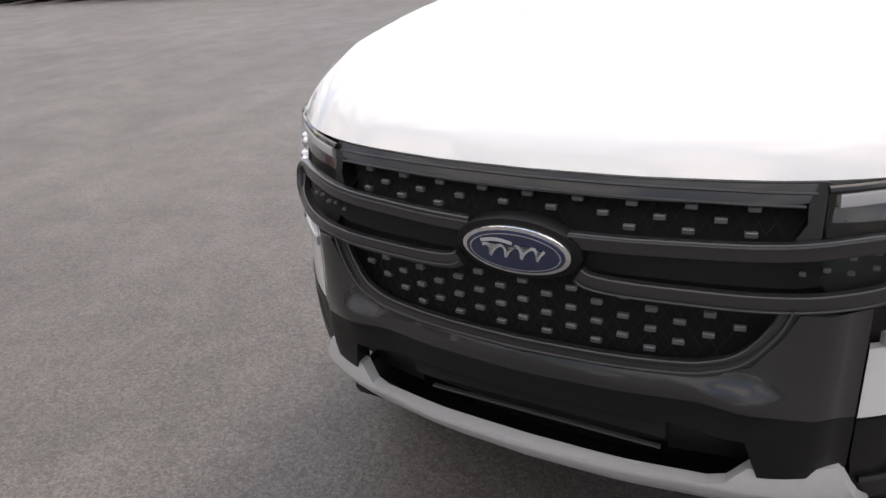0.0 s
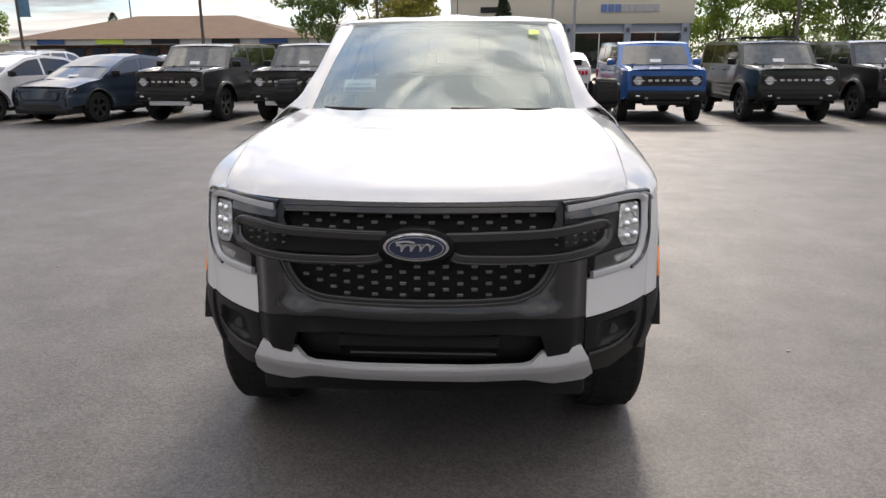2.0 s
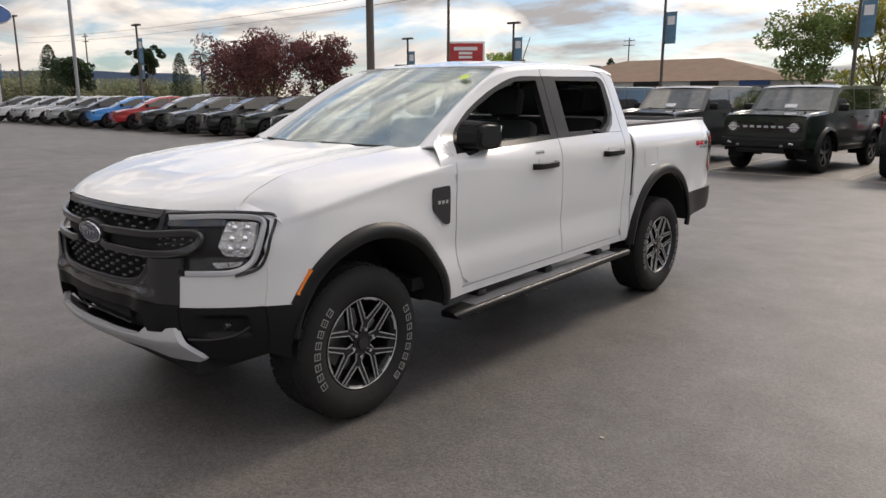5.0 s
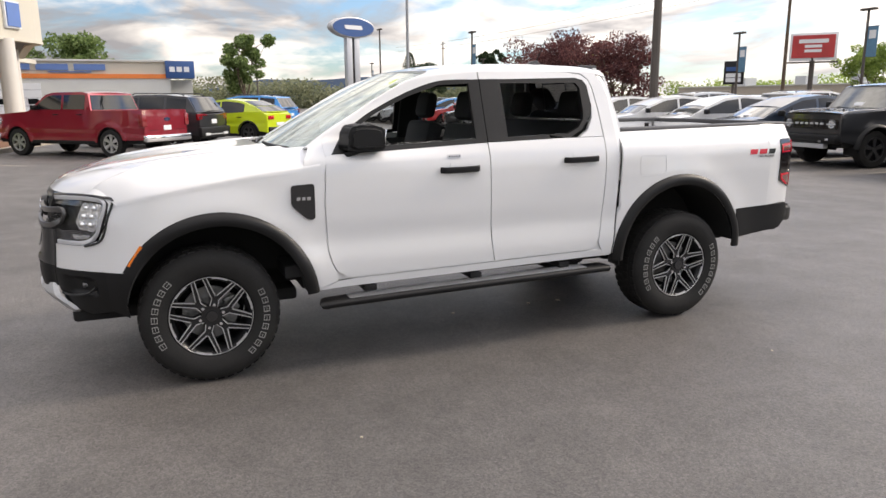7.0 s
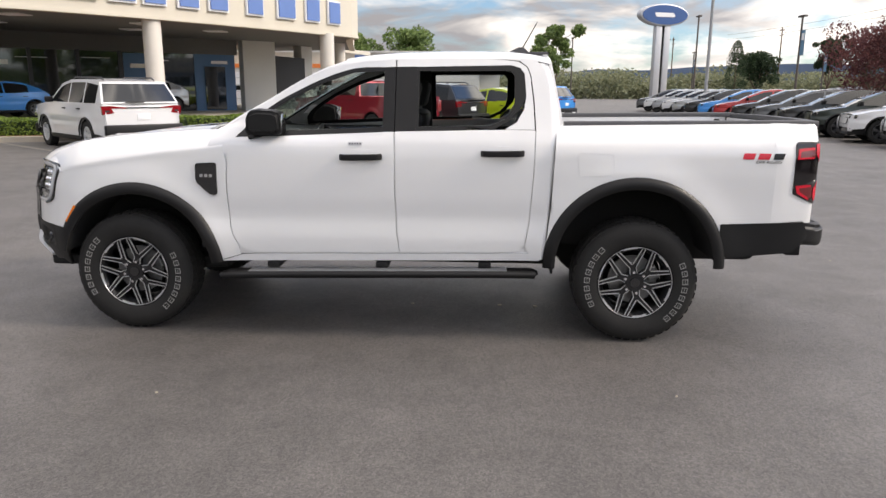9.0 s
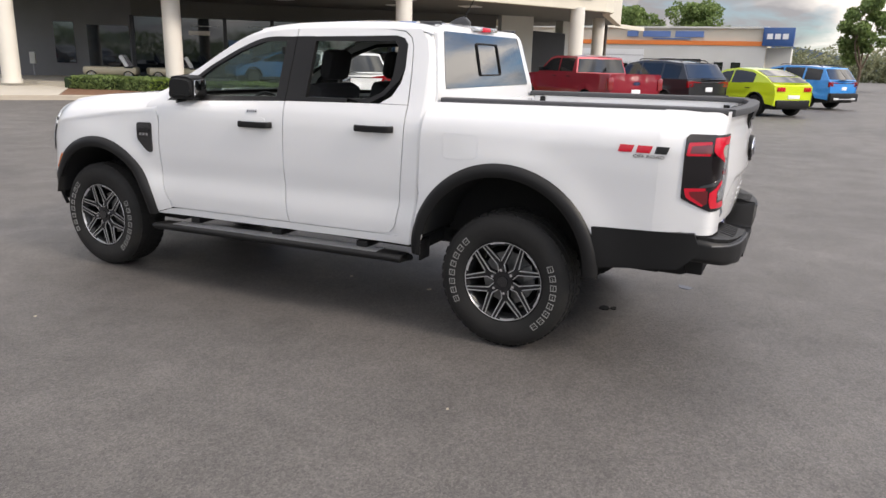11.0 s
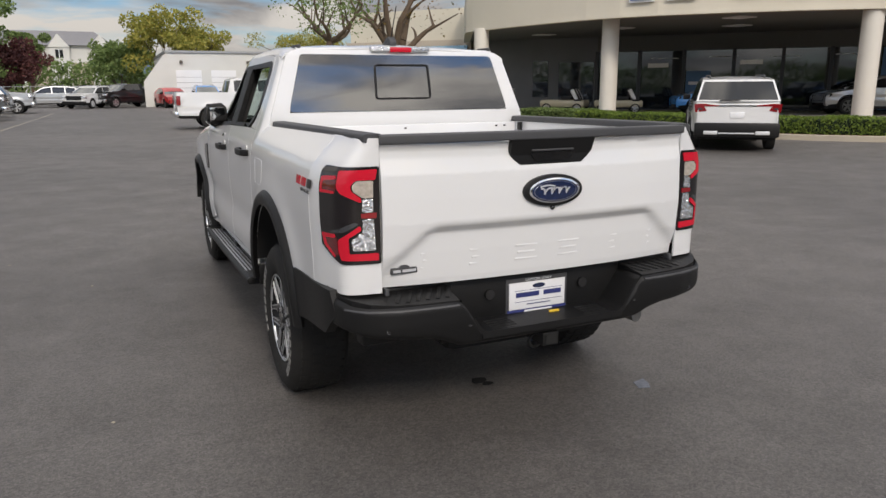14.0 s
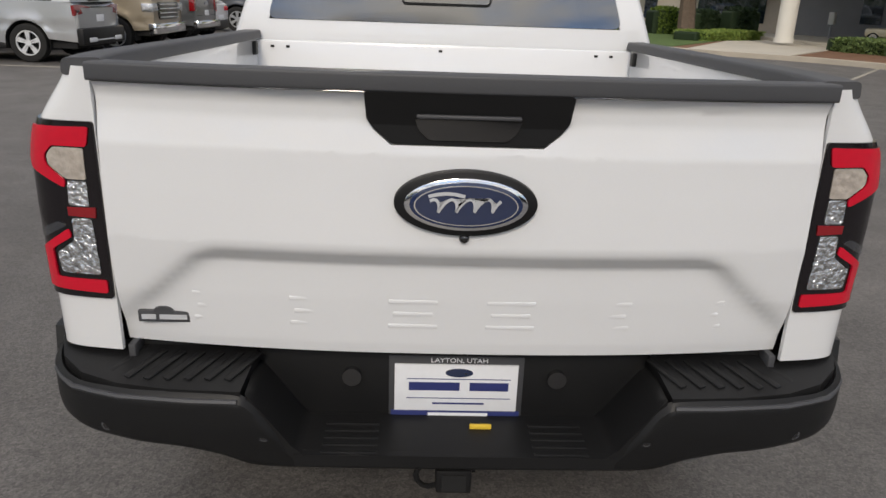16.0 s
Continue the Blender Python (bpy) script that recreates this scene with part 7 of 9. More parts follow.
for k, x, y, p, c, rz in far_lot:
    vehicle(k, "far_car" if k != "pickup" else "far_pickup", (x, y, 0), rz, p, c + " vehicle parked at the end of the lane", "car", "vehicles at the end of the lane", far=True)


# ---- the setting ----
M_CREAM = mat("cream_stucco", (0.60, 0.56, 0.47), 0.85, var=0.05, scale=0.6, fine=30, bump=0.2)
# dark grey that holds part of the shade under the canopy
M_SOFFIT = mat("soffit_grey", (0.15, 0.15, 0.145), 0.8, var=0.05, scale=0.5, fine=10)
M_COLUMN = mat("column_white", (0.66, 0.63, 0.57), 0.7, var=0.04, scale=1.5, fine=40)
M_BLOCKWALL = mat("grey_block_wall", (0.20, 0.20, 0.21), 0.85, var=0.08, scale=1.5, fine=25, bump=0.2)
M_WALLWHITE = mat("white_wall", (0.62, 0.62, 0.59), 0.8, var=0.05, scale=0.7, fine=20, bump=0.1)
M_SHOWGLASS = mat("showroom_glass", (0.022, 0.032, 0.046), 0.03, metal=0.3, coat=0.8, var=0.25, scale=0.6)
M_SHOWBLUE = mat("showroom_blue_panel", (0.06, 0.16, 0.32), 0.35, var=0.08, scale=1.0)
M_MULLION = mat("mullion_dark", (0.05, 0.05, 0.055), 0.4, metal=0.5, var=0.05)
M_CONCRETE = mat("kerb_concrete", (0.42, 0.37, 0.30), 0.9, var=0.14, scale=1.2, fine=40, bump=0.3)
M_WALK = mat("walk_concrete", (0.46, 0.42, 0.35), 0.9, var=0.10, scale=0.8, fine=30, bump=0.2)
M_MULCH = mat("mulch", (0.17, 0.085, 0.045), 0.95, var=0.35, scale=4, fine=35, bump=0.9)
M_GRASS = mat("grass_soil", (0.07, 0.12, 0.025), 0.95, var=0.3, scale=3, fine=40, bump=0.9)
M_ORANGEBAND = mat("orange_band", (0.78, 0.22, 0.05), 0.5, var=0.05, scale=0.5)
M_SIGNBLUE = mat("sign_blue", (0.03, 0.09, 0.26), 0.4, var=0.05)
M_LETTERBLUE = mat("letter_blue", (0.11, 0.20, 0.46), 0.4, var=0.05)
M_SIGNWHITE = mat("sign_white", (0.78, 0.79, 0.80), 0.45, var=0.03)
M_PYLON = mat("pylon_grey", (0.45, 0.46, 0.48), 0.4, metal=0.4, var=0.05)
M_POLE = mat("pole_bronze", (0.10, 0.085, 0.075), 0.55, metal=0.3, var=0.12, scale=4)
M_POLEGREY = mat("pole_grey", (0.33, 0.34, 0.35), 0.5, metal=0.5, var=0.1, scale=4)
M_BANNER = mat("banner_blue", (0.10, 0.22, 0.33), 0.8, var=0.25, scale=2.5)
M_ROOFBROWN = mat("roof_brown", (0.19, 0.125, 0.085), 0.9, var=0.16, scale=0.8, fine=8, bump=0.4)
M_BRICKFAR = mat("brown_brick", (0.15, 0.09, 0.07), 0.9, var=0.2, scale=1.2, fine=12)
M_BRICKWARM = mat("warm_brick", (0.27, 0.145, 0.10), 0.9, var=0.2, scale=1.2, fine=12)
M_BLUEGREYWALL = mat("blue_grey_wall", (0.30, 0.35, 0.42), 0.8, var=0.06, scale=0.5, fine=12)
M_BLUEROOF = mat("blue_metal_roof", (0.16, 0.30, 0.40), 0.45, metal=0.2, var=0.08, scale=1.0)
M_TANWALL = mat("tan_wall", (0.46, 0.40, 0.33), 0.85, var=0.07, scale=0.4, fine=8)
M_DOORSHADE = mat("doorway_shade", (0.012, 0.012, 0.013), 0.6, var=0.2)
M_BARK = mat("bark", (0.115, 0.082, 0.058), 0.95, var=0.3, scale=5, fine=30, bump=0.8)
M_LINE = mat("road_paint", (0.30, 0.275, 0.23), 0.8, var=0.25, scale=5, fine=60)
M_BILL = mat("billboard_red", (0.50, 0.05, 0.05), 0.6, var=0.3, scale=0.8)
M_GRIT = mat("leaf_litter", (0.40, 0.36, 0.28), 0.9, var=0.3)
M_BLUEMARK = mat("blue_chalk", (0.15, 0.165, 0.195), 0.9, var=0.4, scale=20)
# distance haze is put into the ridge's own blue
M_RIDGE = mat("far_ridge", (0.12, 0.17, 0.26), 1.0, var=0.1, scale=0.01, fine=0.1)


def leaf_mat(name, c, c2):
    m = bpy.data.materials.new(name)
    m.use_nodes = True
    n, l = m.node_tree.nodes, m.node_tree.links
    b = n["Principled BSDF"]
    b.inputs["Roughness"].default_value = 0.7
    g = n.new("ShaderNodeNewGeometry")
    r = n.new("ShaderNodeValToRGB")
    r.color_ramp.elements[0].color = (*c, 1)
    r.color_ramp.elements[1].color = (*c2, 1)
    l.new(g.outputs["Random Per Island"], r.inputs[0])
    co = n.new("ShaderNodeTexCoord")
    t = n.new("ShaderNodeTexNoise"); t.inputs["Scale"].default_value = 0.9
    l.new(co.outputs["Object"], t.inputs["Vector"])
    mx = n.new("ShaderNodeMix"); mx.data_type = "RGBA"; mx.blend_type = "MULTIPLY"; mx.inputs["Factor"].default_value = 0.6
    l.new(r.outputs[0], mx.inputs["A"]); l.new(t.outputs["Color"], mx.inputs["B"])
    l.new(r.outputs[0], b.inputs["Base Color"])
    tl = n.new("ShaderNodeBsdfTranslucent"); l.new(r.outputs[0], tl.inputs[0])
    ms = n.new("ShaderNodeMixShader"); ms.inputs[0].default_value = 0.4
    l.new(b.outputs[0], ms.inputs[1]); l.new(tl.outputs[0], ms.inputs[2])
    l.new(ms.outputs[0], n["Material Output"].inputs[0])
    return m


L_GREEN = leaf_mat("leaf_green", (0.10, 0.16, 0.05), (0.22, 0.30, 0.10))
L_YELLOW = leaf_mat("leaf_yellow_green", (0.20, 0.23, 0.05), (0.46, 0.40, 0.09))
# greyed leaf tones: the haze of distance is put into the colour
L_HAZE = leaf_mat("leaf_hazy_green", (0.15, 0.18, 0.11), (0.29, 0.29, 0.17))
L_BRIGHT = leaf_mat("leaf_bright_green", (0.15, 0.24, 0.05), (0.34, 0.43, 0.10))
L_PLUM = leaf_mat("leaf_plum", (0.07, 0.026, 0.030), (0.19, 0.07, 0.065))
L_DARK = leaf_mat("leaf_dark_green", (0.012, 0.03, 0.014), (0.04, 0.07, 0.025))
L_HEDGE = leaf_mat("leaf_hedge", (0.085, 0.14, 0.02), (0.21, 0.30, 0.05))
L_RUST = leaf_mat("leaf_rust", (0.10, 0.085, 0.015), (0.24, 0.13, 0.03))


def leaves(name, pts, size, material, parent, rng, kind=""):
    """Many small leaves, one folded quad at each point, in one mesh."""
    n = len(pts)
    pts = np.array(pts)
    a = rng.normal(size=(n, 3)); a /= np.linalg.norm(a, axis=1)[:, None]
    b = rng.normal(size=(n, 3)); b -= (b * a).sum(1)[:, None] * a; b /= np.linalg.norm(b, axis=1)[:, None]
    s = size * rng.uniform(.6, 1.3, size=(n, 1))
    c = np.cross(a, b)
    v = np.stack([pts - a * s, pts + b * s * .6 + c * s * .15, pts + a * s, pts - b * s * .6 + c * s * .15], 1).reshape(-1, 3)
    f = np.arange(4 * n).reshape(-1, 4)
    me = bpy.data.meshes.new(name)
    me.from_pydata(v.tolist(), [], f.tolist())
    return place(name, me, material, parent, kind=kind)


def tree(name, loc, h, spread, leaf, label, seed=1, trunk=.18, clear=.3, n=2200, size=.16, limbs=6, gap=.35, bare=False):
    n, size = int(n * 2.4), size * .60
    rng = np.random.default_rng(seed)
    T = thing(name, loc, 0, label, "tree")
    bm = bmesh.new()
    def limb(p, q, r0, r1, k=5, bend=.12):
        p, q = np.array(p, float), np.array(q, float)
        off = rng.normal(size=3) * bend * np.linalg.norm(q - p)
        pts = [p + (q - p) * t + off * math.sin(math.pi * t) * .6 for t in np.linspace(0, 1, k)]
        for i in range(k - 1):
            ra, rb = r0 + (r1 - r0) * i / (k - 1), r0 + (r1 - r0) * (i + 1) / (k - 1)
            add_cyl(bm, pts[i], pts[i + 1], ra, rb, 8)
        return pts
    fork = (rng.normal() * .1, rng.normal() * .1, h * clear)
    limb((0, 0, -.05), fork, trunk, trunk * .75)
    tips = []
    for i in range(limbs):
        a = 2 * math.pi * (i + rng.uniform(-.3, .3)) / limbs
        rr = spread * rng.uniform(.35, .75)
        q = (rr * math.cos(a), rr * math.sin(a), h * rng.uniform(.6, .92))
        m = limb(fork, q, trunk * .55, trunk * .18)
        tips.append(q)
        for j in range(3):
            b = m[2 + j % 3]
            q2 = (b[0] + rng.normal() * spread * .35, b[1] + rng.normal() * spread * .35, min(h * .97, b[2] + h * rng.uniform(.1, .3)))
            limb(b, q2, trunk * .22, trunk * .06, 4)
            tips.append(q2)
    part("trunk", bm, M_BARK, T, "", True)
    pts = []
    clumps = []
    for q in tips:
        clumps.append((np.array(q), spread * rng.uniform(.18, .34)))
    for _ in range(int(16 * (1 - gap)) + 14):
        a = rng.uniform(0, 2 * math.pi)
        rr = spread * math.sqrt(rng.uniform(0, 1)) * .85
        zz = h * (clear + .1 + (1 - clear - .15) * rng.uniform(0, 1) ** .8)
        k = math.sin(math.pi * min(1, max(0, (zz / h - clear + .12) / (1.14 - clear)))) ** .6
        clumps.append((np.array([rr * k * math.cos(a), rr * k * math.sin(a), zz]), spread * rng.uniform(.15, .3)))
    w = np.array([c[1] ** 2 for c in clumps]); w /= w.sum()
    idx = rng.choice(len(clumps), size=n, p=w)
    d = rng.normal(size=(n, 3)); d /= np.linalg.norm(d, axis=1)[:, None]
    rad = rng.uniform(.35, 1.05, size=(n, 1)) ** .6
    base = np.array([clumps[i][0] for i in idx]); rr = np.array([[clumps[i][1]] for i in idx])
    P = base + d * rad * rr * np.array([1, 1, .8])
    if not bare:
        leaves("crown", P, size, leaf, T, rng)
    return T


def hedge(name, path, width, h, leaf, label, seed, n_per_m=500, size=.05, core=True, kind=""):
    rng = np.random.default_rng(seed)
    T = thing(name, (0, 0, 0), 0, label, "hedge", kind=kind)
    P = [np.array(p, float) for p in path]
    pts = []
    bm = bmesh.new()
    for a, b in zip(P[:-1], P[1:]):
        d = b - a; L = np.linalg.norm(d[:2]); d /= L
        nrm = np.array([-d[1], d[0], 0])
        m = Matrix.Translation(((a + b) / 2).tolist()) @ pose(0, 0, 0, 0, 0, math.degrees(math.atan2(d[1], d[0])))
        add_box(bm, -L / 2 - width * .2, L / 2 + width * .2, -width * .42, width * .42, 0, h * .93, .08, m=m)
        k = int(L * n_per_m)
        t = rng.uniform(-.02, 1.02, size=k)
        which = rng.uniform(size=k)
        side = np.where(which < .35, -1, np.where(which < .70, 1, rng.uniform(-1, 1, size=k)))
        zz = np.where(which < .70, rng.uniform(.02, 1, size=k) * h, h * rng.uniform(.9, 1.05, size=k))
        wob = 1 + .12 * np.sin(t * L * 3.1 + seed) + rng.normal(size=k) * .06
        q = a + d * (t * L)[:, None] + nrm * (side * width * .5 * wob)[:, None]
        q[:, 2] += zz * (1 + .05 * np.sin(t * L * 2.3))
        pts.append(q)
    # added solid core; its dark colour stands in for shade between the leaves
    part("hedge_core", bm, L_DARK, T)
    leaves("foliage", np.concatenate(pts), size, leaf, T, rng)
    return T


def flat(name, outline, z0, z1, material, label="", parent=None, kind="structure"):
    return part(name, prism(outline, "z", z0, z1), material, parent, label, kind=kind)


def wall_seg(name, a, b, z0, z1, th, material, parent=None, label="", kind=""):
    d = Vector((b[0] - a[0], b[1] - a[1], 0))
    L = d.length
    m = Matrix.Translation((a[0], a[1], 0)) @ pose(0, 0, 0, 0, 0, math.degrees(math.atan2(d.y, d.x)))
    bm = bmesh.new()
    add_box(bm, 0, L, -th / 2, th / 2, z0, z1, m=m)
    return part(name, bm, material, parent, label, kind=kind)


# -- painted lines --
for i, (a, b, w) in enumerate((((6.0, -8.6), (5.1, -46), .10), ((-3, 13.45), (9, 13.45), .10), ((-11.2, -7.4), (-14.6, -11.7), .10), ((-15.6, -3.2), (-17.5, -6.0), .10), ((-9.05, -10.1), (-12.9, -15.0), .10), ((6.0, -8.6), (10.5, -8.75), .10))):
    wall_seg("lot_line", a, b, 0.001, .005, w, M_LINE, None, "worn pale parking line", "structure")
for i in range(9):
    x = 8.6 - 2.83 * i
    wall_seg("lot_line", (x, 13.5), (x, 18.4), 0.001, .005, .10, M_LINE, None, "worn pale parking line", "structure")

# -- planted terrace and forecourt of the dealership --
kerb = [(-6.6, -46), (-6.5, -27), (-7.0, -22.2), (-9.0, -19.0), (-11.9, -16.5), (-13.9, -13.2), (-15.3, -10.2), (-16.7, -7.7), (-18.7, -5.6), (-20.9, -4.6), (-24, -4.2), (-31, -2.6)]
kc = [tuple(p[:2]) for p in curve_pts([(x, y, 0) for x, y in kerb], 4)]
part("kerb", tube([(x, y, .075) for x, y in kc], [(-.09, -.085), (.09, -.085), (.09, .075), (-.07, .085)]), M_CONCRETE, None, "worn concrete kerb", kind="structure")
flat("planting_bed", [(x - .05, y - .05) for x, y in kc] + [(-40, -3), (-52, -10), (-52, -46)], -.2, .13, M_MULCH, "brown mulch bed")
flat("forecourt", [(-17, -46), (-15.2, -30), (-15.5, -24), (-17.5, -18), (-22.5, -12), (-30, -6.6), (-33.5, -5.6), (-46, -6.5), (-50, -12), (-50, -46)], .10, .30, M_WALK, "pale concrete forecourt")
flat("entrance_walk", [(-8.7, -19.1), (-11.3, -17.1), (-14.6, -21.0), (-18.6, -26), (-17.0, -28.6), (-12.8, -25.8)], .12, .16, M_WALK, "pale concrete walk")
flat("lawn", [(-7.2, -45), (-7.1, -23.2), (-8.4, -20), (-12.7, -26.2), (-14.9, -27.6), (-15, -45)], .125, .15, M_GRASS, "grass strip")
hedge("clipped_hedge", [(-14.9, -16.4, .1), (-15.5, -13.6, .1), (-16.6, -10.6, .1), (-17.7, -8.3, .1), (-19.5, -6.5, .1), (-21.2, -5.5, .1)], .95, .52, L_HEDGE, "clipped green hedge behind the kerb", 3, 900, .05)
hedge("low_shrubs", [(-15.3, -21.2, .1), (-16.2, -19.2, .1), (-16.2, -17.6, .1)], 1.5, .50, L_GREEN, "low spreading green shrubs", 5, 900, .06)
hedge("ground_cover", [(-11.0, -25.6, .1), (-13.2, -27.4, .1), (-15.0, -28.8, .1)], 1.3, .42, L_BRIGHT, "low green ground cover", 6, 800, .06)
for i, (x, y, w, h) in enumerate(((-9.6, -31.5, 1.5, 1.25), (-11.9, -31.8, 1.6, 1.2), (-13.9, -31.9, 1.3, 1.15), (-15.2, -30.6, 1.4, 1.3))):
    hedge("box_shrub", [(x - w * .35, y, .12), (x + w * .35, y + .1, .12)], 1.3, h, L_HEDGE if i < 2 else L_DARK, "clipped box shrub by the building", 20 + i, 1200, .07)
for i, (x, y) in enumerate(((-14.2, -14.6), (-18.9, -6.3))):
    bm = bmesh.new()
    bmesh.ops.create_icosphere(bm, subdivisions=3, radius=.34)
    for v in bm.verts:
        v.co *= 1 + .28 * noise.noise(v.co * 3 + Vector((i * 3, 0, 0)))
        v.co.z *= .45
    bmesh.ops.translate(bm, verts=bm.verts[:], vec=(x, y, .26))
    tagged(part("boulder", bm, M_WALK, None, "pale landscape boulder in the bed", True), category="boulder")

# -- canopy --
can = thing("showroom_canopy", (0, 0, 0), 0, "cream canopy with round columns and blue plain letter blocks", "canopy", kind="structure")
edge = [(-17.8, -32.6), (-16.2, -29.2), (-14.6, -25.8), (-14.3, -24.6), (-15.0, -20.5), (-16.4, -16.4), (-19.2, -13.1), (-23.0, -10.2), (-27.5, -7.4), (-32.4, -4.8), (-34.0, -5.0), (-35.5, -5.4), (-46, -7.2)]
ec = [tuple(p[:2]) for p in curve_pts([(x, y, 0) for x, y in edge], 3)]
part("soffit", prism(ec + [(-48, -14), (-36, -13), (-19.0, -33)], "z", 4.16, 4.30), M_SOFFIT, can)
part("fascia", tube([(x, y, 5.05) for x, y in ec], [(-.15, -.95), (.15, -.95), (.15, .95), (-.15, .95)]), M_CREAM, can)
part("fascia_lip", tube([(x, y, 4.14) for x, y in ec], [(-.18, -.05), (.19, -.05), (.19, .05), (-.18, .05)]), M_CREAM, can)
for x, y in ((-22.76, -10.68), (-30.7, -5.6), (-38.6, -6.6), (-17.05, -17.85), (-14.25, -23.8)):
    cl = new("column"); cl.parent = can
    cylpart("shaft", (x, y, .25), (x, y, 4.17), .345, M_COLUMN, cl, seg=32)
    cylpart("base_ring", (x, y, .25), (x, y, .42), .385, M_COLUMN, cl, seg=32)
for x, y in ((-21, -15), (-25, -12), (-29, -10.5), (-20, -21), (-24, -18), (-19, -26), (-28, -14)):
    boxpart("soffit_lamp", (x - .45, x + .45, y - .45, y + .45, 4.12, 4.17), M_SIGNWHITE, can, bevel=.01)


def letter_block(a, b, t0, t1, z0, z1, parent):
    """A plain blue block with a white border on the fascia from a to b, between two fractions of it."""
    d = Vector((b[0] - a[0], b[1] - a[1], 0))
    n = Vector((d.y, -d.x, 0)).normalized()
    if n.x < 0:
        n = -n
    p = Vector((a[0], a[1], 0)) + d * t0 + n * .17
    q = Vector((a[0], a[1], 0)) + d * t1 + n * .17
    for g, off, mm in ((.07, .0, M_SIGNWHITE), (0, .05, M_LETTERBLUE)):
        dd = (q - p).normalized() * g
        wall_seg("letter_block", tuple((p - dd + n * (.05 + off))[:2]), tuple((q + dd + n * (.05 + off))[:2]), z0 - g, z1 + g, .10, mm, parent)


# blocks along the curved fascia, spaced by distance along its edge
ecv = [Vector((x, y, 0)) for x, y in ec]
run = [0.0]
for p, q in zip(ecv[:-1], ecv[1:]):
    run.append(run[-1] + (q - p).length)
def on_edge(d):
    x = float(np.interp(d, run, [p.x for p in ecv])); y = float(np.interp(d, run, [p.y for p in ecv]))
    return (x, y)
d0 = min(range(len(ecv)), key=lambda i: (ecv[i] - Vector((-30.45, -5.85, 0))).length)
for back, w2 in ((0.0, .40), (1.55, .42), (3.25, .50), (5.1, .40), (7.0, .42), (8.4, .42), (9.85, .42), (11.1, .45), (12.5, .42), (13.9, .42), (16.2, .42), (17.6, .40)):
    letter_block(on_edge(run[d0] - back - w2), on_edge(run[d0] - back + w2), 0, 1, 4.66, 5.62, can)

# -- showroom front --
sh = thing("showroom", (0, 0, 0), 0, "showroom front of dark glass, blue panels and grey block wall", "building", kind="structure")
W0, W1 = Vector((-17, -34, 0)), Vector((-36, -12, 0))
def on_wall(t):
    p = W0 + (W1 - W0) * t
    return (p.x, p.y)
def wt(x):
    return (x + 17) / -19.0
wall_seg("block_wall", on_wall(.068), on_wall(wt(-23.1)), .1, 4.3, .3, M_BLOCKWALL, sh)
wn_ = Vector((22, 19, 0)).normalized() * .17
def on_front(t, o=1.0):
    p = W0 + (W1 - W0) * t + wn_ * o
    return (p.x, p.y)
wall_seg("wall_window", on_front(wt(-20.7)), on_front(wt(-21.3)), .95, 2.95, .06, M_SHOWGLASS, sh)
wall_seg("wall_window", on_front(wt(-21.7)), on_front(wt(-23.0)), .32, 2.85, .06, M_SHOWGLASS, sh)
panes = [(-23.1, -24.6), (-24.6, -26.1), (-26.1, -27.7), (-27.7, -29.2), (-29.2, -30.6), (-30.6, -31.9), (-31.9, -33.2), (-33.2, -34.4)]
for x0, x1 in panes:
    wall_seg("glass_pane", on_wall(wt(x0)), on_wall(wt(x1)), .35, 3.35, .05, M_SHOWGLASS, sh)
    wall_seg("mullion", on_front(wt(x0) - .003, .6), on_front(wt(x0) + .003, .6), .3, 3.4, .12, M_MULLION, sh)
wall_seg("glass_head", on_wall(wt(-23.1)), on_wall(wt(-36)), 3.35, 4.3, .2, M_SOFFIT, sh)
wall_seg("glass_sill", on_wall(wt(-23.1)), on_wall(wt(-34.4)), .1, .36, .2, M_MULLION, sh)
wall_seg("blue_panel", on_wall(wt(-34.4)), on_wall(wt(-35.9)), .3, 3.35, .18, M_SHOWBLUE, sh)
wall_seg("blue_door", on_front(wt(-34.75), .8), on_front(wt(-35.5), .8), .35, 2.7, .06, M_SHOWGLASS, sh)
wall_seg("blue_panel", on_front(wt(-32.0), .5), on_front(wt(-33.0), .5), .36, 3.3, .06, M_SHOWBLUE, sh)
wall_seg("blue_panel", on_front(wt(-26.2), .5), on_front(wt(-27.0), .5), .36, 2.3, .06, M_SHOWBLUE, sh)
for x, z in ((-32.2, 2.55), (-27.9, 2.6), (-24.9, 2.5)):
    wall_seg("window_sign", on_front(wt(x), .9), on_front(wt(x - .7), .9), z, z + .22, .03, M_AMBER, sh)
for x, z in ((-32.25, 1.75), (-26.3, 1.6), (-35.0, 2.85)):
    wall_seg("window_bar", on_front(wt(x), 1.0), on_front(wt(x - .6), 1.0), z, z + .16, .03, M_SIGNWHITE, sh)
for k in range(5):
    wall_seg("ceiling_light", on_front(wt(-25.0 - 1.9 * k), .4), on_front(wt(-25.9 - 1.9 * k), .4), 2.95 + .05 * (k % 2), 2.98 + .05 * (k % 2), .04, M_SIGNWHITE, sh)
wall_seg("white_pier", (-35.9, -11.7), (-37.4, -10.3), .1, 4.3, .5, M_WALLWHITE, sh)
# solid near-black slab standing in for the shade inside the service doorway
wall_seg("service_doorway_shade", (-37.4, -10.4), (-41.5, -9.6), .1, 3.4, .3, M_DOORSHADE, sh)
wall_seg("white_pier", (-41.5, -9.9), (-42.6, -9.5), .1, 4.3, .6, M_WALLWHITE, sh)
wall_seg("upper_wall", (-36, -12), (-58, -8), 4.3, 4.6, .3, M_CREAM, sh)
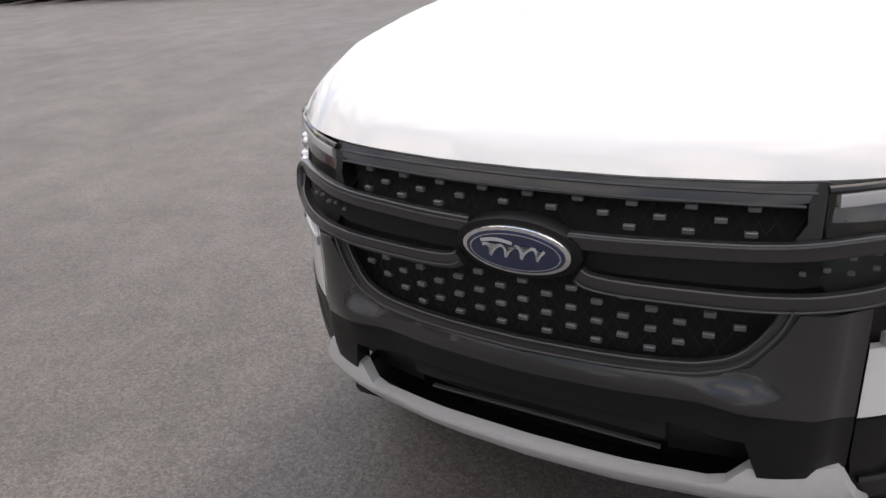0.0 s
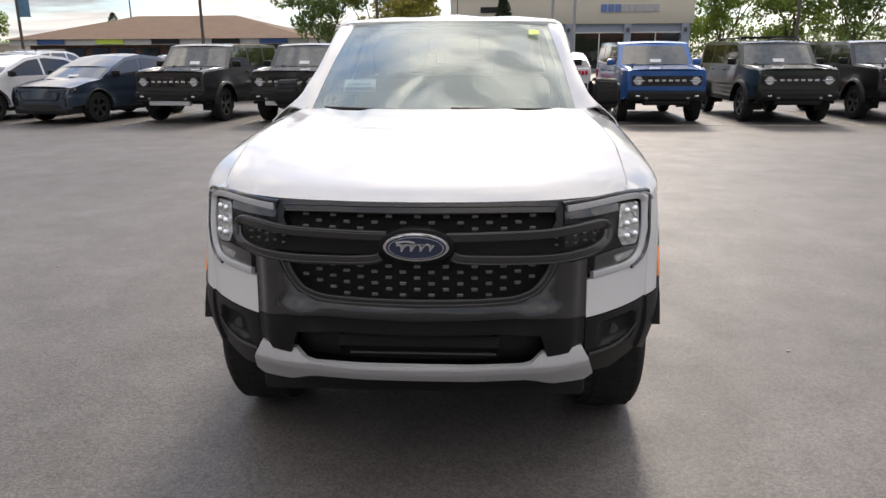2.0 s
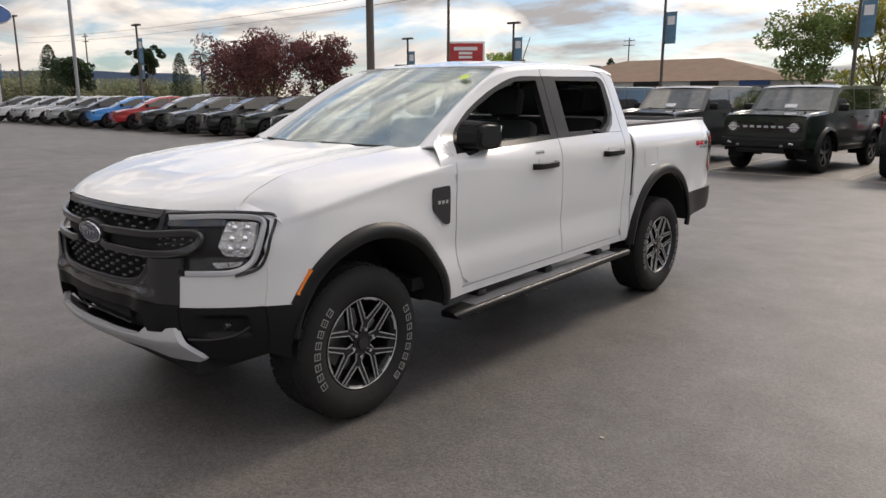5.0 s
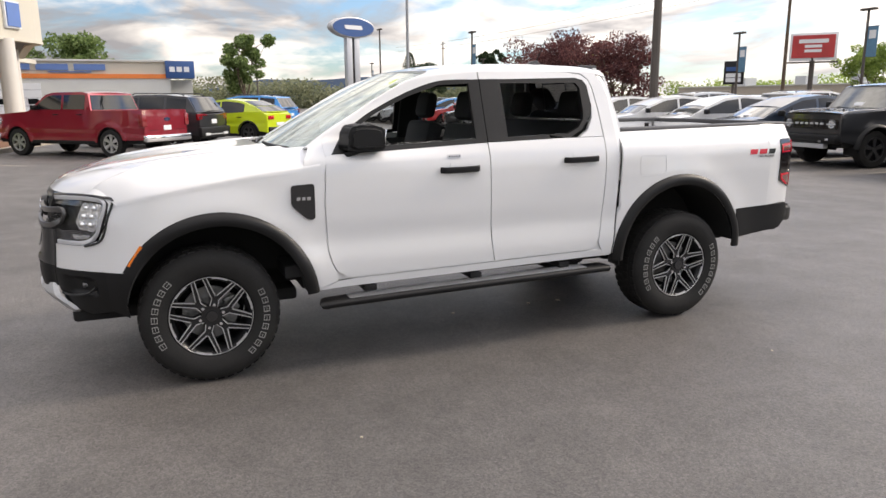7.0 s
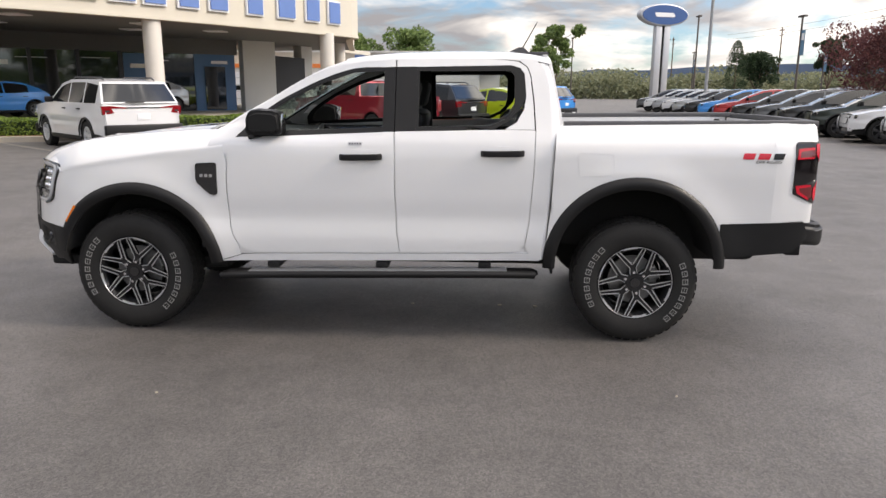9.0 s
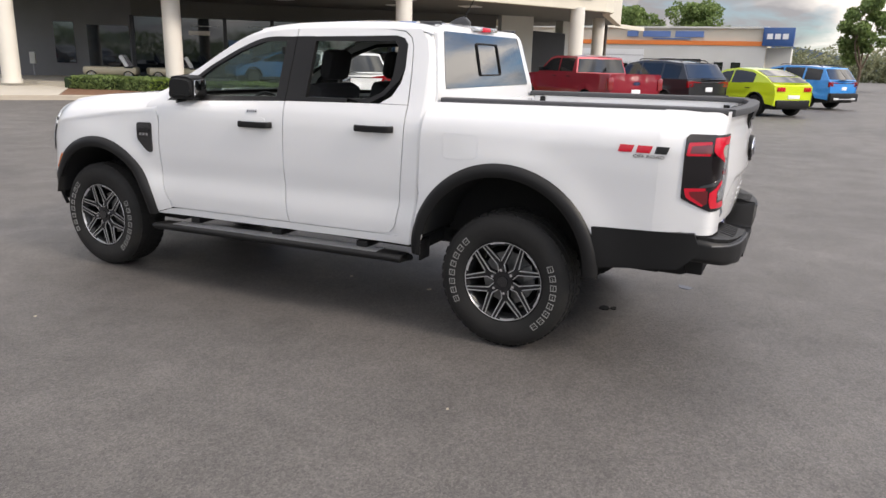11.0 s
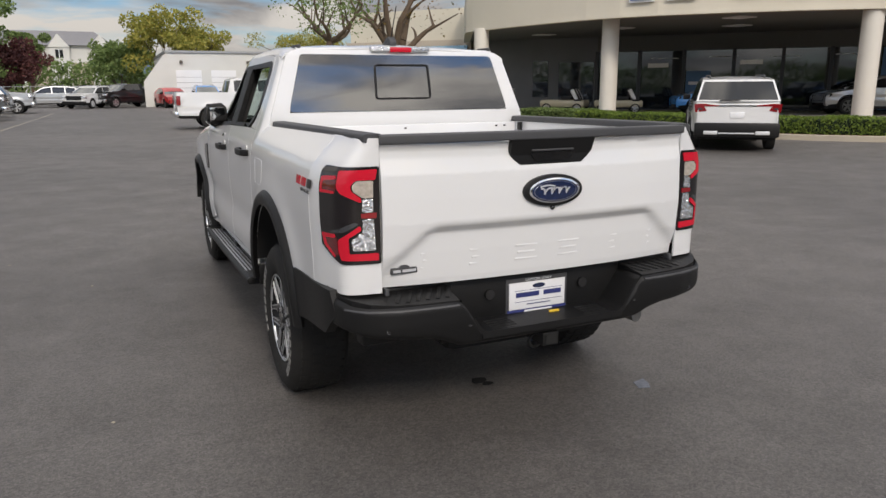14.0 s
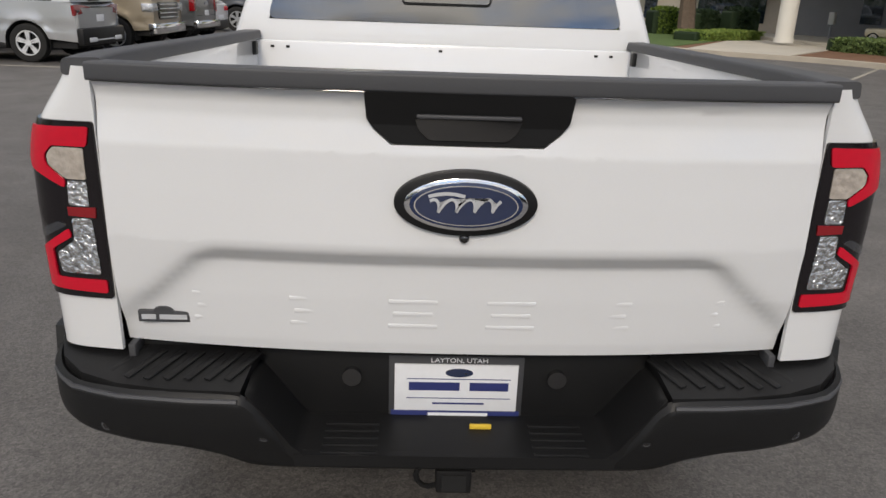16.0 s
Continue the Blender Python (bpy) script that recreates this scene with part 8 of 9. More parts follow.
part("roof_slab", prism([(-12.7, -39.0), (-36, -12), (-48, -14), (-60, -30), (-40, -55), (-20, -49)], "z", 4.3, 6.1), M_CREAM, sh)
eb = thing("utility_box", (-19.0, -29.2, .15), 49, "pale grey utility box on a post", "utility box")
boxpart("box", (-.22, .22, -.12, .12, .75, 1.30), M_WALLWHITE, eb, bevel=.01)
cylpart("post", (0, 0, 0), (0, 0, .76), .04, M_POLEGREY, eb)


def golf_cart(loc, rz):
    G = thing("golf_cart", loc, rz, "cream golf cart with dark seats and white striped bags", "golf cart")
    boxpart("body", (-.55, .55, -1.1, 1.1, .28, .62), mat("cart_cream", (.55, .48, .33), .4, coat=.5), G, bevel=.10)
    boxpart("seat", (-.50, .50, -.05, .45, .62, .80), M_INT, G, bevel=.05)
    boxpart("seat_back", (-.50, .50, .42, .54, .75, 1.15), M_INT, G, bevel=.05)
    for i in range(5):
        boxpart("bag_stripe", (-.10, .10, -.09, .09, 0, .55), M_INT if i % 2 else M_SIGNWHITE, G, bevel=.05, m=pose(-.44 + .22 * i, .72, .62, 28, 0, 0))
    boxpart("bag_rack", (-.55, .55, .60, .95, .56, .64), M_INT, G, bevel=.02)
    for s in (-1, 1):
        for y in (-.75, .75):
            simple_wheel(G, s * .55, y, s, .24, M_SILVER)
    return G


golf_cart((-18.45, -23.1, .30), 40)
golf_cart((-20.1, -21.1, .30), 55)

# -- service building --
ql = thing("service_building", (0, 0, 0), 0, "long cream service building with an orange band and white garage doors", "building", kind="structure")
boxpart("wall", (-66, -58.6, -34, 1.5, 0, 4.62), M_CREAM, ql, bevel=0)
boxpart("lower_wall", (-58.62, -58.5, -34, 1.5, 0, 3.35), M_WALLWHITE, ql, bevel=0)
boxpart("orange_band", (-58.6, -58.42, -34, 1.45, 3.28, 3.62), M_ORANGEBAND, ql, bevel=0)
boxpart("roof_edge", (-66.1, -58.40, -34.1, 1.6, 4.58, 4.72), M_WALLWHITE, ql, bevel=0)
for y in (-30, -26.2, -22.4, -18.6, -14.8, -11.0):
    gd = boxpart("garage_door", (-58.52, -58.44, y, y + 3.2, 0, 2.9), M_SIGNWHITE, ql, bevel=0)
    for k in range(4):
        boxpart("door_line", (-58.45, -58.43, y, y + 3.2, .6 + .6 * k, .63 + .6 * k), M_POLEGREY, gd, bevel=0)
    for k in range(3):
        boxpart("door_light", (-58.45, -58.43, y + .25 + k, y + .95 + k, 1.35, 1.75), M_CARGLASS, gd, bevel=0)
boxpart("shop_window", (-58.52, -58.43, -6.5, -3.2, .9, 2.2), M_CARGLASS, ql, bevel=0)
for y in (-2.2, -.9):
    boxpart("shop_window", (-58.52, -58.43, y, y + .7, 1.3, 2.0), M_CARGLASS, ql, bevel=0)
boxpart("blue_sign", (-60.5, -58.2, 1.2, 3.4, 3.30, 4.66), M_SIGNBLUE, ql, bevel=.02)
for k in range(3):
    boxpart("sign_bar", (-58.22, -58.16, 1.5 + .55 * k, 1.9 + .55 * k, 3.8, 4.2), M_SIGNWHITE, ql, bevel=0)
for k, (y, w) in enumerate(((-9.3, .9), (-8.0, 2.2), (-5.4, 2.2))):
    boxpart("sign_bar", (-58.60, -58.46, y, y + w, 3.90, 4.36), M_LETTERBLUE, ql, bevel=0)
boxpart("sign_line", (-58.60, -58.46, -7.2, -4.2, 3.72, 3.80), M_LETTERBLUE, ql, bevel=0)
boxpart("side_wing", (-66, -60.5, 1.5, 3.3, 0, 3.2), M_WALLWHITE, ql, bevel=0)

# -- oval pylon sign --
py = thing("pylon_sign", (-61.2, 17.4, 0), -68, "tall blue oval sign on a grey pylon", "sign")
bm = prism(oval(0, 7.9, 2.45, .93, 40), "y", -.35, .35, .08)
part("sign_rim", bm, M_PYLON, py, "", True)
for s in (-1, 1):
    part("sign_face", prism(oval(0, 7.9, 2.28, .80, 40), "y", s * .34, s * .40), M_SIGNBLUE, py)
    part("sign_swash", prism(rounded([(-1.0, 7.72), (.95, 7.72), (1.1, 8.08), (-.85, 8.08)], .15), "y", s * .39, s * .43), M_SIGNWHITE, py, "plain pale swash")
for x in (-.42, .42):
    boxpart("pylon_leg", (x - .30, x + .30, -.25, .25, 0, 7.1), M_PYLON, py, bevel=.03)
boxpart("pylon_core", (-.12, .12, -.15, .15, 0, 7.1), M_WELL, py, bevel=0)

# -- poles, banners, billboard --
def light_pole(x, y, h, grey=False, banner=0, r=.11, arm=True, lab=None):
    P = thing("light_pole", (x, y, 0), 0, lab or ("grey" if grey else "bronze") + (" lot lamp pole with a blue banner" if banner else " lot lamp pole"), "lamp pole", "lamp poles of the lot")
    cylpart("pole", (0, 0, 0), (0, 0, h), r, M_POLEGREY if grey else M_POLE, P, r1=r * .75, seg=10)
    if arm:
        boxpart("lamp_head", (-.55, .55, -.18, .18, h - .05, h + .10), M_POLE, P, bevel=.03)
    if banner:
        zz = h - 1.0
        boxpart("banner", (.10, .85, -.012, .012, zz - 2.1, zz - .1), M_BANNER, P, bevel=0)
        boxpart("banner_field", (.22, .72, -.02, .02, zz - .9, zz - .35), M_SIGNWHITE, P, "pale banner field", bevel=0)
        for z in (zz - 2.1, zz - .1):
            cylpart("banner_arm", (0, 0, z), (.88, 0, z), .02, M_POLE, P, seg=6)
    return P


light_pole(-17.9, 17.6, 10.5, r=.17)
for x, y, h, b in ((-42.5, 45, 6.6, 1), (-31.0, 45, 7.2, 1), (-18.6, 45, 8.2, 1), (-7.0, 45, 8.0, 1), (-62, 40, 7, 1), (-77, 45, 6.5, 1), (-92, 45, 7.0, 1), (-58, 28, 7.5, 1), (-40.5, 15.6, 11.0, 0), (-74, 24, 9, 0), (-95, 26, 8, 0), (-100, 14, 8.5, 0), (-108, 33, 7, 1), (-85, 52, 7.5, 1), (5.6, 45, 9, 0), (4.3, 46, 9, 0), (19, 44, 8.5, 0), (-46, -8, 9.5, 0)):
    light_pole(x, y, h, grey=x in (-40.5, 5.6, 4.3), banner=b)
for x, y, h in ((-38.6, 46, 11.5), (-125, 52, 12), (-150, 40, 12), (-60, 120, 12), (-30, 130, 12), (-10, -120, 11)):
    U = thing("utility_pole", (x, y, 0), 0, "wooden utility pole with crossarm", "utility pole", "utility poles")
    cylpart("pole", (0, 0, 0), (0, 0, h), .15, M_BARK, U, r1=.10, seg=8)
    for z in (h - .5, h - 1.3):
        boxpart("crossarm", (-1.1, 1.1, -.05, .05, z - .06, z + .06), M_BARK, U, bevel=0)
    for q in (-.9, -.4, .4, .9):
        cylpart("insulator", (q, 0, h - .44), (q, 0, h - .28), .035, M_POLEGREY, U, seg=6)
cb = thing("power_lines", (0, 0, 0), 0, "thin sagging power lines", "cable", kind="structure")
for k, dz in enumerate((0, .8)):
    pts = [(-38.6 + 90 * t, 46 + 26 * t, 11.0 - dz - 6 * t * (1 - t) * .5) for t in np.linspace(0, 1, 14)]
    part("wire", tube(pts, circle_prof(.018, 4)), M_POLE, cb)
    pts = [(-38.6 - 90 * t, 46 - 2 * t, 11.0 - dz - 6 * t * (1 - t) * .5) for t in np.linspace(0, 1, 14)]
    part("wire", tube(pts, circle_prof(.018, 4)), M_POLE, cb)
bb = thing("billboard", (-45.3, 56.4, 0), 38, "small red and pale billboard on a post", "billboard")
cylpart("post", (0, 0, 0), (0, 0, 5.0), .22, M_POLE, bb)
boxpart("frame", (-1.95, 1.95, -.2, .2, 4.7, 7.15), M_SIGNWHITE, bb, bevel=.02)
boxpart("picture", (-1.75, 1.75, -.24, -.19, 4.95, 6.95), M_BILL, bb, bevel=0)
for x0, x1, z0, z1 in ((-1.2, 1.2, 6.25, 6.6), (-.7, .7, 5.85, 6.1), (-.7, .7, 5.45, 5.7)):
    boxpart("picture_bar", (x0, x1, -.26, -.235, z0, z1), M_SIGNWHITE, bb, bevel=0)
boxpart("catwalk", (-2.1, 2.1, -.5, .3, 4.5, 4.62), M_POLE, bb, bevel=0)
ms = thing("monument_sign", (-46, 48, 0), 30, "dark roadside sign with plain bars", "sign")
boxpart("post", (-.1, .1, -.1, .1, 0, 3.0), M_POLE, ms, bevel=0)
boxpart("panel", (-.85, .85, -.12, .12, 2.6, 4.6), M_DARKGREY, ms, bevel=.02)
for z in (3.75, 3.2, 2.8):
    boxpart("panel_bar", (-.65, .65, -.14, -.115, z, z + .35), M_SIGNBLUE if z > 3.5 else M_SIGNWHITE, ms, bevel=0)

# -- buildings past the parked rows --
ek = thing("shop_building", (0, 0, 0), 0, "low blue-grey shop building with a cream top band and dark windows", "building", kind="structure")
boxpart("wall", (-3.1, 18.1, 65, 80, 0, 4.1), M_BLUEGREYWALL, ek, bevel=0)
boxpart("top_band", (-3.3, 18.3, 64.7, 80.2, 4.1, 6.35), M_CREAM, ek, bevel=.02)
boxpart("parapet", (-3.4, 18.4, 64.6, 80.3, 6.35, 6.5), M_WALLWHITE, ek, bevel=0)
for x0, x1 in ((-2.3, .6), (2.9, 6.7), (7.95, 12.2), (12.9, 17.2)):
    wdw = boxpart("shop_window", (x0, x1, 64.9, 65.05, .25, 3.3), M_CARGLASS, ek, bevel=0)
    boxpart("window_frame", (x0 - .08, x1 + .08, 64.88, 64.93, 3.3, 3.42), M_WALLWHITE, wdw, bevel=0)
    boxpart("window_post", ((x0 + x1) / 2 - .05, (x0 + x1) / 2 + .05, 64.86, 64.95, .25, 3.3), M_WALLWHITE, wdw, bevel=0)
for x in (1.7, 7.3, 12.55, 17.6):
    boxpart("pier", (x - .3, x + .3, 64.7, 65.1, 0, 4.1), M_BLUEGREYWALL, ek, bevel=0)
    boxpart("wall_lamp", (x - .12, x + .12, 64.5, 64.7, 3.4, 3.75), M_POLE, ek, bevel=.02)
for k in range(3):
    boxpart("sign_bar", (10.1 + .62 * k, 10.6 + .62 * k, 64.6, 64.72, 5.1, 5.75), M_LETTERBLUE, ek, bevel=0)
for k in range(6):
    boxpart("sign_bar", (12.0 + .55 * k, 12.42 + .55 * k, 64.6, 64.72, 5.12, 5.72), M_PYLON, ek, bevel=0)
boxpart("wall_sign", (-.6, 1.6, 64.6, 64.72, 5.1, 5.6), M_DARKGREY, ek, bevel=0)
boxpart("roof_unit", (6.5, 8.2, 69, 71, 6.4, 7.4), M_PYLON, ek, bevel=.02)

sm = thing("strip_mall", (0, 0, 0), 0, "long low strip of shops under a brown hipped roof", "building", kind="structure")
boxpart("wall", (-53.5, -21.5, 81, 95, 0, 2.9), M_BRICKFAR, sm, bevel=0)
boxpart("fascia", (-55, -20, 79.6, 96.5, 2.75, 3.45), M_WALLWHITE, sm, bevel=0)
bm = bmesh.new()
rv = [bm.verts.new(p) for p in ((-55.4, 79.2, 3.4), (-19.6, 79.2, 3.4), (-19.6, 97, 3.4), (-55.4, 97, 3.4), (-43.5, 88, 6.3), (-31, 88, 6.3))]
for fc in ((0, 1, 5, 4), (1, 2, 5), (2, 3, 4, 5), (3, 0, 4), (3, 2, 1, 0)):
    bm.faces.new([rv[i] for i in fc])
bmesh.ops.recalc_face_normals(bm, faces=bm.faces[:])
part("roof", bm, M_ROOFBROWN, sm)
for x, mm in ((-50, M_SIGNBLUE), (-43, M_STICKER), (-36.5, M_DARKGREY), (-29.5, M_DARKGREY), (-24, M_SIGNBLUE)):
    boxpart("shop_sign", (x - 1.6, x + 1.6, 79.4, 79.6, 2.85, 3.4), mm, sm, bevel=0)
for x in range(-52, -22, 3):
    boxpart("shop_window", (x, x + 2.1, 80.9, 81.02, .5, 2.4), M_CARGLASS, sm, bevel=0)
lw = thing("warehouse", (0, 0, 0), 0, "long low tan warehouse", "building", kind="structure")
boxpart("wall", (-128, -74, 110, 130, 0, 3.4), M_TANWALL, lw, bevel=0)
boxpart("parapet", (-128.2, -73.8, 109.8, 130.2, 3.4, 3.6), M_WALLWHITE, lw, bevel=0)
for x in (-115, -100, -88):
    boxpart("roof_unit", (x, x + 2.5, 114, 117, 3.6, 5.2), M_PYLON, lw, bevel=0)

# -- buildings past the lane --
wb_ = thing("white_workshop", (0, 0, 0), 0, "white flat-roofed workshop with roller doors", "building", kind="structure")
boxpart("wall", (-24, -2.9, -78, -60, 0, 4.55), M_WALLWHITE, wb_, bevel=0)
part("ramp_wall", prism([(-2.9, 0), (-2.9, 4.4), (-2.7, 4.3), (-1.0, 2.1), (-1.0, 0)], "y", -60.2, -59.95), M_WALLWHITE, wb_)
boxpart("roof_edge", (-24.2, -2.8, -78.2, -59.85, 4.5, 4.68), M_POLEGREY, wb_, bevel=0)
for x in (-5.7, -8.6, -14.8, -18.5):
    rd_ = boxpart("roller_door", (x, x + 2.1, -60.05, -59.93, 0, 3.05), M_SIGNWHITE, wb_, bevel=0)
    for k in range(6):
        boxpart("door_rib", (x, x + 2.1, -59.95, -59.92, .45 * k + .2, .45 * k + .23), M_POLEGREY, rd_, bevel=0)
for x in (-4.2, -9.8):
    boxpart("wall_lamp", (x, x + .25, -59.95, -59.75, 3.6, 3.85), M_POLE, wb_, bevel=.02)
bo = thing("office_front", (0, 0, 0), 0, "tan office front with sloping blue metal awnings", "building", kind="structure")
wall_seg("wall", on_wall(-.235), on_wall(.062), .1, 4.3, .3, M_TANWALL, bo)
wall_seg("end_wall", on_wall(-.235), (-22, -47), .1, 4.3, .3, M_WALLWHITE, bo)
for t0, t1 in ((-.222, -.166), (-.104, .055)):
    a, b = Vector((*on_front(t0), 0)), Vector((*on_front(t1), 0))
    L_ = (b - a).length
    m = Matrix.Translation(a) @ pose(0, 0, 0, 0, 0, math.degrees(math.atan2(b.y - a.y, b.x - a.x)))
    side = -1 if (m.to_3x3() @ Vector((0, 1, 0))).dot(wn_) < 0 else 1
    bm = prism([(0, 3.95), (side * 1.0, 2.75), (side * 1.0, 2.15), (side * .97, 2.15), (side * .97, 2.7), (0, 3.85)], "x", 0, L_)
    bmesh.ops.transform(bm, matrix=m, verts=bm.verts[:])
    bmesh.ops.recalc_face_normals(bm, faces=bm.faces[:])
    aw = part("awning", bm, M_BLUEROOF, bo, "blue ribbed metal awning")
    k = 0
    while .02 + .40 * k < L_:
        part("seam", tube([tuple(m @ Vector((.02 + .40 * k, 0, 3.96))), tuple(m @ Vector((.02 + .40 * k, side * 1.0, 2.76)))], [(-.02, -.015), (.02, -.015), (.02, .03), (-.02, .03)]), M_BLUEROOF, aw)
        k += 1
    wall_seg("office_window", on_front(t0 + .008, 1.1), on_front(t1 - .02, 1.1), .75, 2.2, .06, M_SHOWGLASS, bo)
ap = thing("apartment_block", (0, 0, 0), 0, "three-storey pale apartment block with gables and grey roofs", "apartment building", kind="structure")
boxpart("wall", (1.0, 26, -152, -140, 0, 9.0), M_WALLWHITE, ap, bevel=0)
boxpart("stone_base", (.9, 26.1, -152.1, -139.9, 0, 6.0), M_TANWALL, ap, bevel=0)
bm = bmesh.new()
rv = [bm.verts.new(p) for p in ((.2, -139.2, 9), (27, -139.2, 9), (27, -153, 9), (.2, -153, 9), (3.5, -146, 11.8), (24, -146, 11.8))]
for fc in ((0, 1, 5, 4), (1, 2, 5), (2, 3, 4, 5), (3, 0, 4), (3, 2, 1, 0)):
    bm.faces.new([rv[i] for i in fc])
bmesh.ops.recalc_face_normals(bm, faces=bm.faces[:])
part("roof", bm, M_BLOCKWALL, ap)
for x in (2.6, 9.2, 16, 22.5):
    part("gable", prism([(x - 1.8, 8.6), (x + 1.8, 8.6), (x, 10.9)], "y", -140, -138.6), M_WALLWHITE, ap)
    boxpart("bay", (x - 1.6, x + 1.6, -140, -138.8, 0, 8.7), M_WALLWHITE, ap, bevel=0)
    for z in (1.2, 4.0, 6.8):
        wd = boxpart("window", (x - .6, x + .6, -138.82, -138.72, z, z + 1.4), M_CARGLASS, ap, bevel=0)
        boxpart("window_frame", (x - .05, x + .05, -138.74, -138.68, z, z + 1.4), M_SIGNWHITE, wd, bevel=0)
brn = thing("brown_office", (0, 0, 0), 0, "brown brick office far along the lane", "building", kind="structure")
boxpart("wall", (25.5, 60, -150, -130, 0, 9.6), M_BRICKWARM, brn, bevel=0)
for k in range(8):
    for z in (1.2, 4.6):
        boxpart("window", (26.8 + 4.2 * k, 29.2 + 4.2 * k, -130.05, -129.9, z, z + 1.8), M_CARGLASS, brn, bevel=0)
fn = thing("chain_fence", (0, 0, 0), 0, "grey chain-link fence at the end of the lane", "fence")
for k in range(13):
    cylpart("post", (-2 + 2 * k, -66.5, 0), (-2 + 2 * k, -66.5, 1.8), .04, M_POLEGREY, fn, seg=6)
for z in (.1, .6, 1.1, 1.75):
    cylpart("rail", (-2, -66.5, z), (22, -66.5, z), .02, M_POLEGREY, fn, seg=6)

# -- trees --
tree("street_tree", (-11.9, -28.4, .1), 7.4, 3.6, L_RUST, "bare-limbed pale tree with sparse leaves", 2, .41, .36, 130, .12, 6, .6)
tree("street_tree", (-8.3, -28.3, .1), 6.6, 3.0, L_GREEN, "leaning dark-limbed tree by the lane", 11, .24, .55, 700, .13, 5, .5)
tree("rusty_tree", (-10.9, -44, 0), 4.9, 3.5, L_YELLOW, "rust-green round tree by the workshop", 5, .14, .30, 5200, .12)
for i, (x, y, h, s) in enumerate(((-35.0, 22.6, 4.7, 3.0), (-30.6, 22.0, 4.9, 2.9), (-26.8, 22.4, 4.3, 2.2), (-38.5, 26, 4.2, 2.0))):
    tree("plum_tree", (x, y, 0), h, s, L_PLUM, "purple-leaved plum tree behind the parked row", 30 + i, .13, .26, 3600, .12, 6)
for i, (x, y, h, s, lf, nm) in enumerate(((-17, 75, 9.2, 4.2, L_GREEN, "grey-green"), (-11.5, 76, 10.5, 4.8, L_YELLOW, "yellowing"), (-7.5, 72, 8.0, 3.6, L_YELLOW, "yellowing"), (-65.5, 90, 8.2, 3.6, L_BRIGHT, "bright green"),
        (22.5, 70, 9.5, 4.4, L_BRIGHT, "bright green"), (27, 66, 8.0, 4.2, L_BRIGHT, "bright green"), (33, 66, 9.5, 4.6, L_GREEN, "green"), (39, 62, 8.5, 4.2, L_BRIGHT, "bright green"), (45, 66, 9, 4.4, L_GREEN, "green"),
        (-4.2, -78, 9.4, 4.4, L_YELLOW, "yellowing"), (0.6, -82, 6.5, 3.4, L_GREEN, "green"), (11.2, -79, 6.0, 3.5, L_PLUM, "purple"), (13.6, -74, 9.3, 4.0, L_GREEN, "full green"), (9.9, -90, 7.6, 2.0, L_GREEN, "green"), (-9, -88, 8.5, 4, L_YELLOW, "yellowing"), (21, -64, 6.0, 3.0, L_GREEN, "green"),
        (-70, 8.6, 7.6, 2.4, L_GREEN, "drooping green"), (-78, -6, 8.2, 3.6, L_GREEN, "green"), (-74, -12, 7.4, 3.0, L_GREEN, "green"), (-88, 60, 7.5, 3.4, L_YELLOW, "yellowing"), (-97, 48, 8.6, 2.2, L_DARK, "dark"), (-110, 43, 7.4, 3.6, L_DARK, "dark"))):
    tree("far_tree", (x, y, 0), h, s, lf, nm + " tree in the distance", 60 + i, .16, .22, 2600, .30, 5)


def evergreen(loc, h, r, seed, label):
    rng = np.random.default_rng(seed)
    E = thing("evergreen", loc, 0, label, "tree")
    cylpart("trunk", (0, 0, 0), (0, 0, h * .95), .12, M_BARK, E, r1=.03)
    n = 5600
    t = rng.uniform(.06, 1, size=n)
    a = rng.uniform(0, 2 * math.pi, size=n)
    prof = r * np.minimum(1, t * 5) * (1 - t) ** .45 * (1 + .15 * np.sin(a * 3 + t * 9)) * rng.uniform(.55, 1.05, size=n)
    P = np.stack([prof * np.cos(a), prof * np.sin(a), t * h], 1)
    leaves("crown", P, .085, L_DARK, E, rng)


evergreen((1.3, 58, 0), 6.0, 1.25, 7, "narrow dark evergreen before the shop")
evergreen((-104, 38, 0), 8.5, 2.0, 8, "dark conifer in the far tree line")
evergreen((-100, 55, 0), 8.0, 1.8, 9, "dark conifer in the far tree line")
evergreen((-58, 110, 0), 8.0, 1.8, 12, "dark conifer past the warehouse")
# far tree lines
rng = np.random.default_rng(77)
def far_woods(name, a, b, n, h, leaf, seed, label):
    r = np.random.default_rng(seed)
    n *= 4
    t = r.uniform(size=n)
    wob = .5 + .5 * np.sin(t * 37 + seed) * np.sin(t * 11 + 2 * seed)
    z = r.uniform(0, 1, size=n) * h * (.45 + .55 * wob)
    P = np.stack([a[0] + (b[0] - a[0]) * t + r.normal(size=n) * 2, a[1] + (b[1] - a[1]) * t + r.normal(size=n) * 2, z], 1)
    ob = leaves(name, P, .30, leaf, None, r, "stuff")
    tagged(ob, label, "woods")
# the first two lines carry distance haze in their leaf colour
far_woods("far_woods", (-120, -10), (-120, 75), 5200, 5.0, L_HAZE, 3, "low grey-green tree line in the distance")
